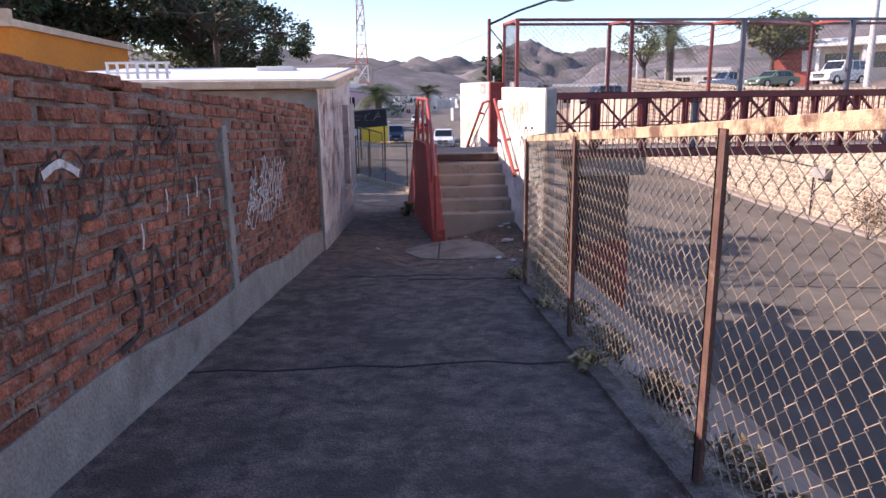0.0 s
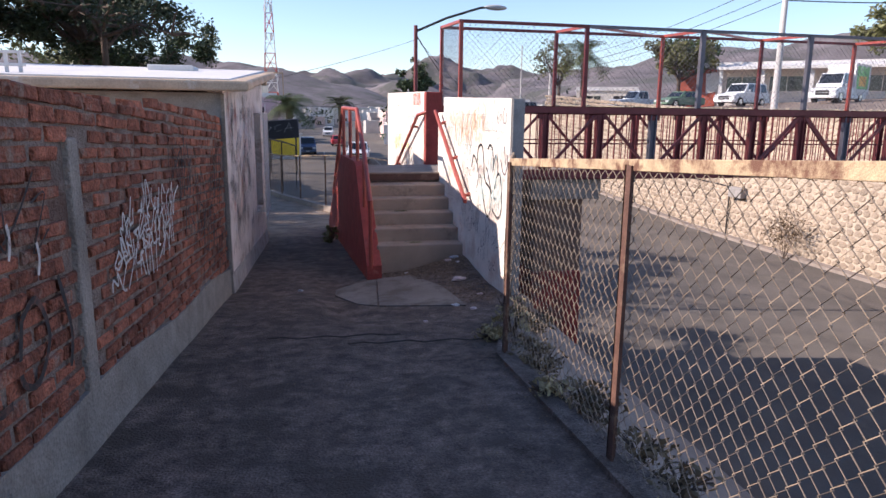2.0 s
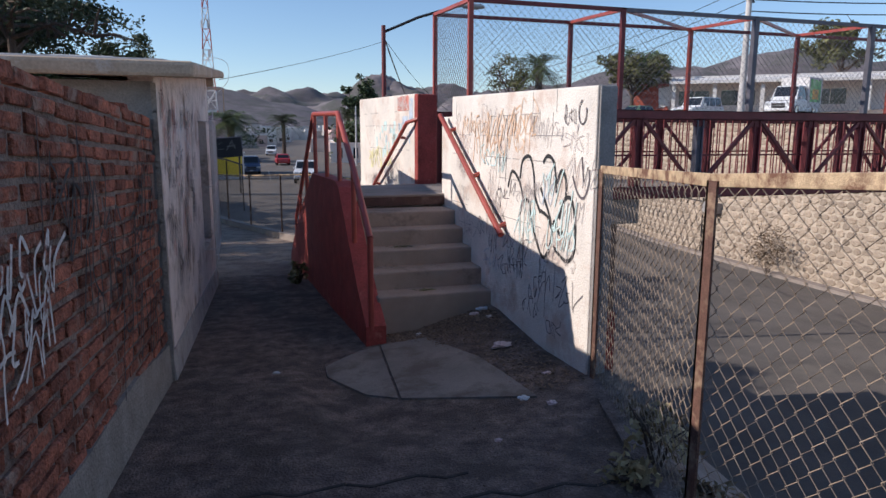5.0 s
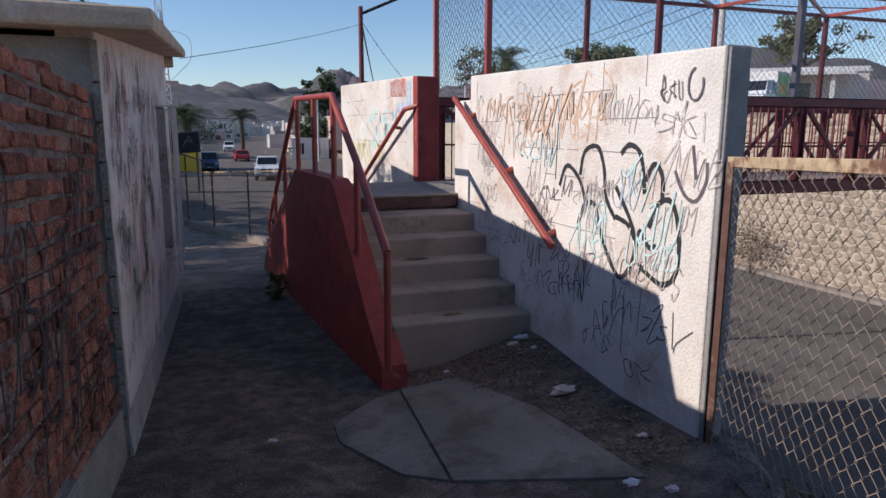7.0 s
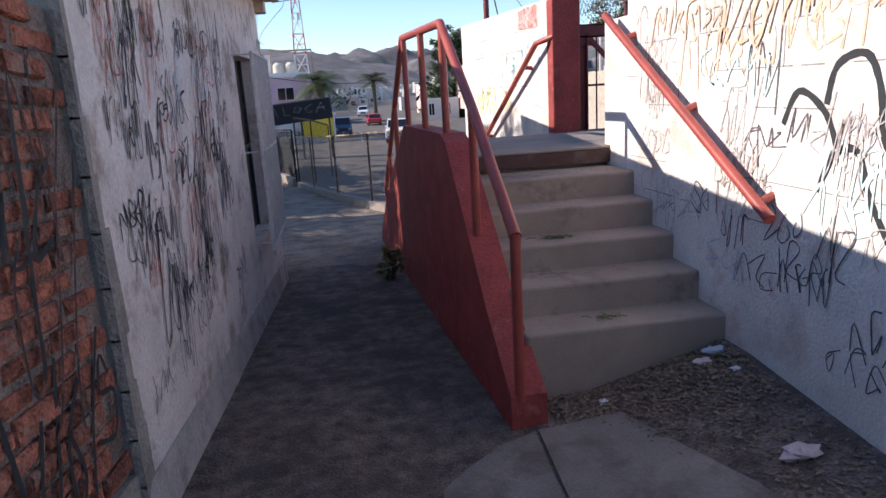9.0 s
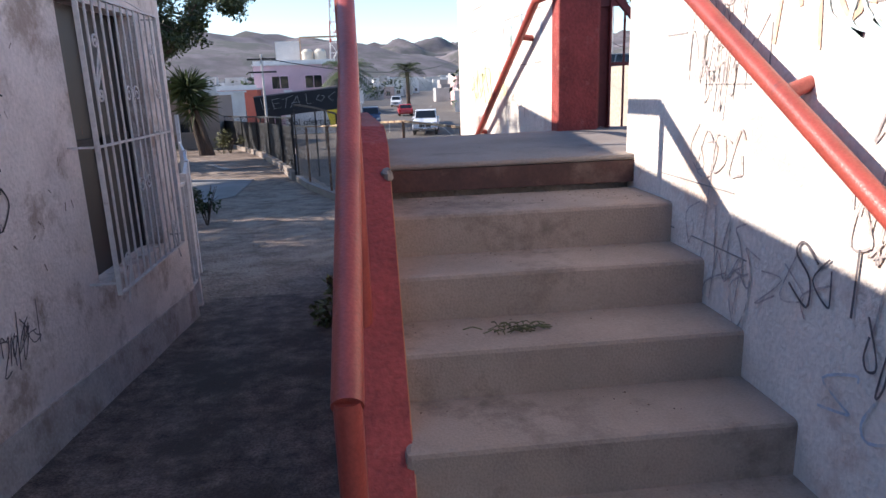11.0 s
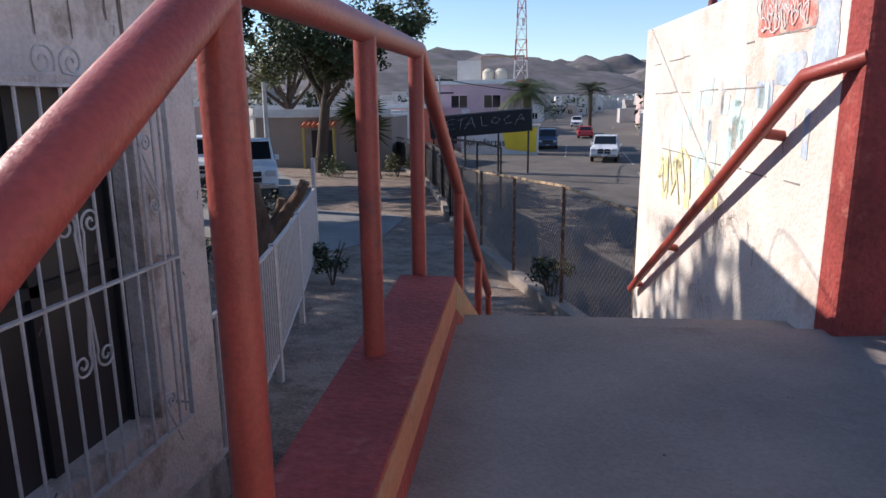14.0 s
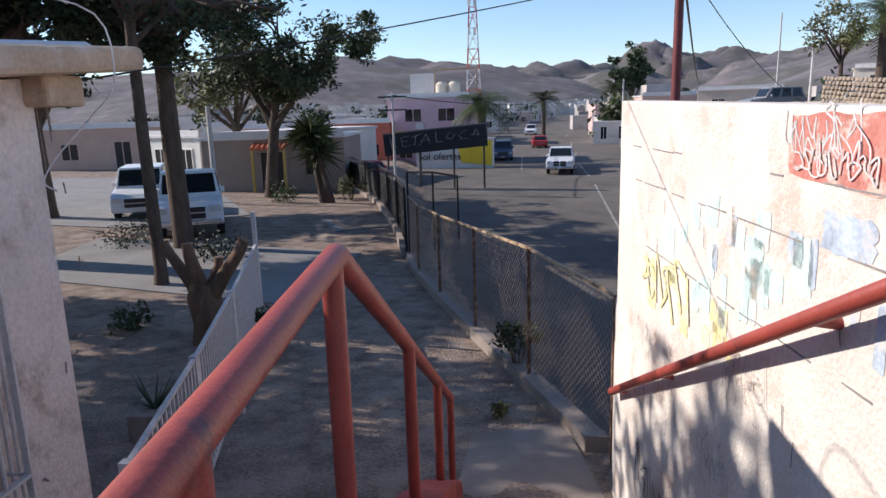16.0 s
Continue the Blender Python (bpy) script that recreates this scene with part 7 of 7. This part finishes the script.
# meter box and conduit on the stone wall
box = thing("meter_box", (20.0, 19.9, -1.6), "grey electrical box with a conduit on the stone wall", "meter box")
m = Mesh()
m.box(19.95, 20.3, 19.4, 20.4, -1.85, -1.35)
part("box", m, MIDGREY, box, bevel=0.02)
m = Mesh()
m.tube([(20.18, 20.6, -1.2), (20.18, 20.6, -3.95)], 0.04, 8)
m.tube([(20.2, 19.9, -1.4), (20.2, 34, -0.9)], 0.025, 6)
part("conduit", m, DARKSTEEL, box)
# yard slab, lane strip and painted road lines
m = Mesh()
flat_piece(m, [(-11, 15.2), (-4.0, 13.2), (-3.4, 14.6), (-3.6, 18.4), (-12, 20.5)], 0.03)
flat_piece(m, [(-5.2, 22.0), (-3.2, 23.5), (-3.6, 27), (-6.5, 25)], 0.03)
flat_piece(m, [(-30, 26), (-12.5, 22.5), (-9.5, 26), (-20, 44), (-30, 44)], 0.03)
solo("pavement_2", m, mat("drive_concrete", (0.24, 0.225, 0.215), 0.93, 0.18, 0.8, 40, 0.3), "pale concrete drive slab in the yard", "pavement", kind="structure")
for x0, y0, x1, y1 in ((5.2, 22, 6.4, 60), (6.6, 66, 7.6, 74), (8.0, 84, 9.0, 94), (1.4, 56, 1.8, 70), (9.4, 108, 10.8, 120)):
    m = Mesh()
    n5 = 8
    for i in range(n5):
        a, b = i / n5, (i + 1) / n5
        xa, ya, xb, yb = x0 + (x1 - x0) * a, y0 + (y1 - y0) * a, x0 + (x1 - x0) * b, y0 + (y1 - y0) * b
        m.add([(xa - 0.07, ya, road_z(ya) + 0.012), (xa + 0.07, ya, road_z(ya) + 0.012), (xb + 0.07, yb, road_z(yb) + 0.012), (xb - 0.07, yb, road_z(yb) + 0.012)], [(0, 1, 2, 3)])
    solo("road_line", m, ROADPAINT, "worn pale line on the asphalt", "road marking", kind="structure")
kb = Mesh()
ys2 = axis_steps([(-14, 60, 1.5)])
for a, b in zip(ys2, ys2[1:]):
    kb.hexa([(stone_x(a) - 0.45, a, road_z(a) - 0.2), (stone_x(a) + 0.05, a, road_z(a) - 0.2), (stone_x(b) + 0.05, b, road_z(b) - 0.2), (stone_x(b) - 0.45, b, road_z(b) - 0.2),
             (stone_x(a) - 0.45, a, road_z(a) + 0.13), (stone_x(a) + 0.05, a, road_z(a) + 0.13), (stone_x(b) + 0.05, b, road_z(b) + 0.13), (stone_x(b) - 0.45, b, road_z(b) + 0.13)])
solo("kerb_4", kb, SLAB, "pale kerb along the foot of the stone wall", "kerb", kind="structure")


# ---- stone wall across the road ----
swall = thing("wall_far", (20.4, 10, road_z(10)), "tan rubble stone retaining wall along the sunken road", "wall", kind="structure")
m = Mesh()
for a, b in zip(ys2, ys2[1:]):
    ha, hb = 2.3 - road_z(a), 2.3 - road_z(b)
    m.hexa([(stone_x(a) + 0.02, a, road_z(a) - 0.3), (stone_x(a) + 0.45, a, road_z(a) - 0.3), (stone_x(b) + 0.45, b, road_z(b) - 0.3), (stone_x(b) + 0.02, b, road_z(b) - 0.3),
            (stone_x(a) + 0.08, a, road_z(a) + ha), (stone_x(a) + 0.45, a, road_z(a) + ha), (stone_x(b) + 0.45, b, road_z(b) + hb), (stone_x(b) + 0.08, b, road_z(b) + hb)])
part("mortar_core", m, STONEJOINT, swall)


def stone_shape(rng, w, h):
    n = 7
    out = []
    for i in range(n):
        a = 2 * math.pi * i / n + rng.uniform(-0.2, 0.2)
        c, s = math.cos(a), math.sin(a)
        q = (abs(c) ** 3 + abs(s) ** 3) ** (-1 / 3)
        out.append((w / 2 * c * q * rng.uniform(0.88, 1.0), h / 2 * s * q * rng.uniform(0.88, 1.0)))
    back = [(0.06, u, v) for u, v in out]
    rim = [(0.0, u, v) for u, v in out]
    face = [(-0.035, u * 0.78, v * 0.78) for u, v in out]
    f = [(i, (i + 1) % n, n + (i + 1) % n, n + i) for i in range(n)] + [(n + i, n + (i + 1) % n, 2 * n + (i + 1) % n, 2 * n + i) for i in range(n)] + [tuple(range(2 * n, 3 * n))]
    return back + rim + face, [tuple(reversed(q)) for q in f]


rng = random.Random(91)
kinds = []
for i in range(14):
    v, f = stone_shape(rng, 0.42 * rng.uniform(0.8, 1.15), 0.27 * rng.uniform(0.85, 1.15))
    s = Mesh()
    s.add(v, f)
    kinds.append(s)
datas = [mesh_of("stone", s, STONE) for s in kinds]
rest = Mesh()
count = 0
for row in range(23):
    y = 3 + (row % 2) * 0.2
    while y < 46:
        z = road_z(y) + 0.27 + row * 0.275 + rng.uniform(-0.02, 0.02)
        x = stone_x(y) + 0.02 + 0.06 * (row / 23)
        k = rng.randrange(14)
        if 14.0 < y < 22.0 and row > 4 and count < 300:
            ob = new("stone", datas[k])
            ob.parent = swall
            ob.location = Vector((x, y, z)) - swall.location
            ob.rotation_euler = (rng.uniform(-0.2, 0.2), 0, 0)
            count += 1
        else:
            rest.add([(x + p[0], y + p[1], z + p[2]) for p in kinds[k].v], kinds[k].f)
        y += 0.40 + rng.uniform(-0.02, 0.03)
part("stone_courses", rest, STONE, swall, "more rubble stones", kind="stuff")

# ---- bricks ----
COURSE, LONG = 0.09, 0.285


def brick_shape(rng):
    L, H2, D = 0.258 * rng.uniform(0.84, 1.05), 0.07 * rng.uniform(0.8, 1.1), 0.05
    c = 0.005
    j = lambda: rng.uniform(-0.008, 0.008)
    vs = []
    for x, s in ((-D, 0.0), (-c, 0.0), (rng.uniform(0.0, 0.004), c * 1.4)):
        for u, v in ((-1, -1), (1, -1), (1, 1), (-1, 1)):
            vs.append((x + j() * 0.5, u * (L / 2 - s) + j(), v * (H2 / 2 - s) + j() * 0.6))
    f = []
    for o in (0, 4):
        f += [(o + i, o + (i + 1) % 4, o + 4 + (i + 1) % 4, o + 4 + i) for i in range(4)]
    return vs, f + [(8, 9, 10, 11)]


rng = random.Random(95)
bk = []
for i in range(16):
    v, f = brick_shape(rng)
    s = Mesh()
    s.add(v, f)
    bk.append(s)
bdata = [mesh_of("brick", s, BRICK) for s in bk]
rest = Mesh()
count = 0
slope_a = math.atan(0.0585)
for row in range(32):
    y = -13.4 + (row % 2) * LONG / 2 + rng.uniform(-0.03, 0.03)
    while y < -0.9:
        z = 0.02 + row * COURSE + (-3 - y) * 0.052 + rng.uniform(-0.004, 0.004)
        ok = base_top(y) - 0.01 < z < wall_top(y) - 0.01 + 0.02 * math.sin(y * 3)
        if ok and abs(y + 5.36) > 0.16 and abs(y + 9.4) > 0.16 or ok and z > 1.86 and abs(y + 5.36) < 0.3:
            k = rng.randrange(16)
            out = rng.uniform(-0.006, 0.012)
            x = wall_x(y) + out
            tilt = -math.atan(0.052) + rng.uniform(-0.022, 0.022)
            if -6.4 < y < -3.0 and count < 300:
                ob = new("brick", bdata[k])
                ob.parent = BWALL
                ob.location = Vector((x, y, z)) - BWALL.location
                ob.rotation_euler = (tilt, 0, -slope_a)
                count += 1
            else:
                c, s = math.cos(tilt), math.sin(tilt)
                rest.add([(x + p[0] + p[1] * 0.0585, y + p[1] * c - p[2] * s, z + p[1] * s + p[2] * c) for p in bk[k].v], bk[k].f)
        y += LONG + rng.uniform(-0.006, 0.008)
part("brick_courses", rest, BRICK, BWALL, "more red bricks", kind="stuff")
m = Mesh()
for i in range(26):
    y = rng.uniform(-12, -1.2)
    z = wall_top(y) + 0.01
    L = rng.uniform(0.1, 0.24)
    m.hexa([(wall_x(y) - 0.13, y - L / 2, z - 0.06), (wall_x(y) - 0.004, y - L / 2, z - 0.06), (wall_x(y) - 0.004, y + L / 2, z - 0.07), (wall_x(y) - 0.13, y + L / 2, z - 0.07),
            (wall_x(y) - 0.125, y - L / 2, z), (wall_x(y) - 0.012, y - L / 2 + 0.02, z - 0.01), (wall_x(y) - 0.01, y + L / 2 - 0.01, z - 0.015), (wall_x(y) - 0.12, y + L / 2, z)])
part("loose_brick", m, BRICK, BWALL, "broken bricks along the top", kind="stuff")
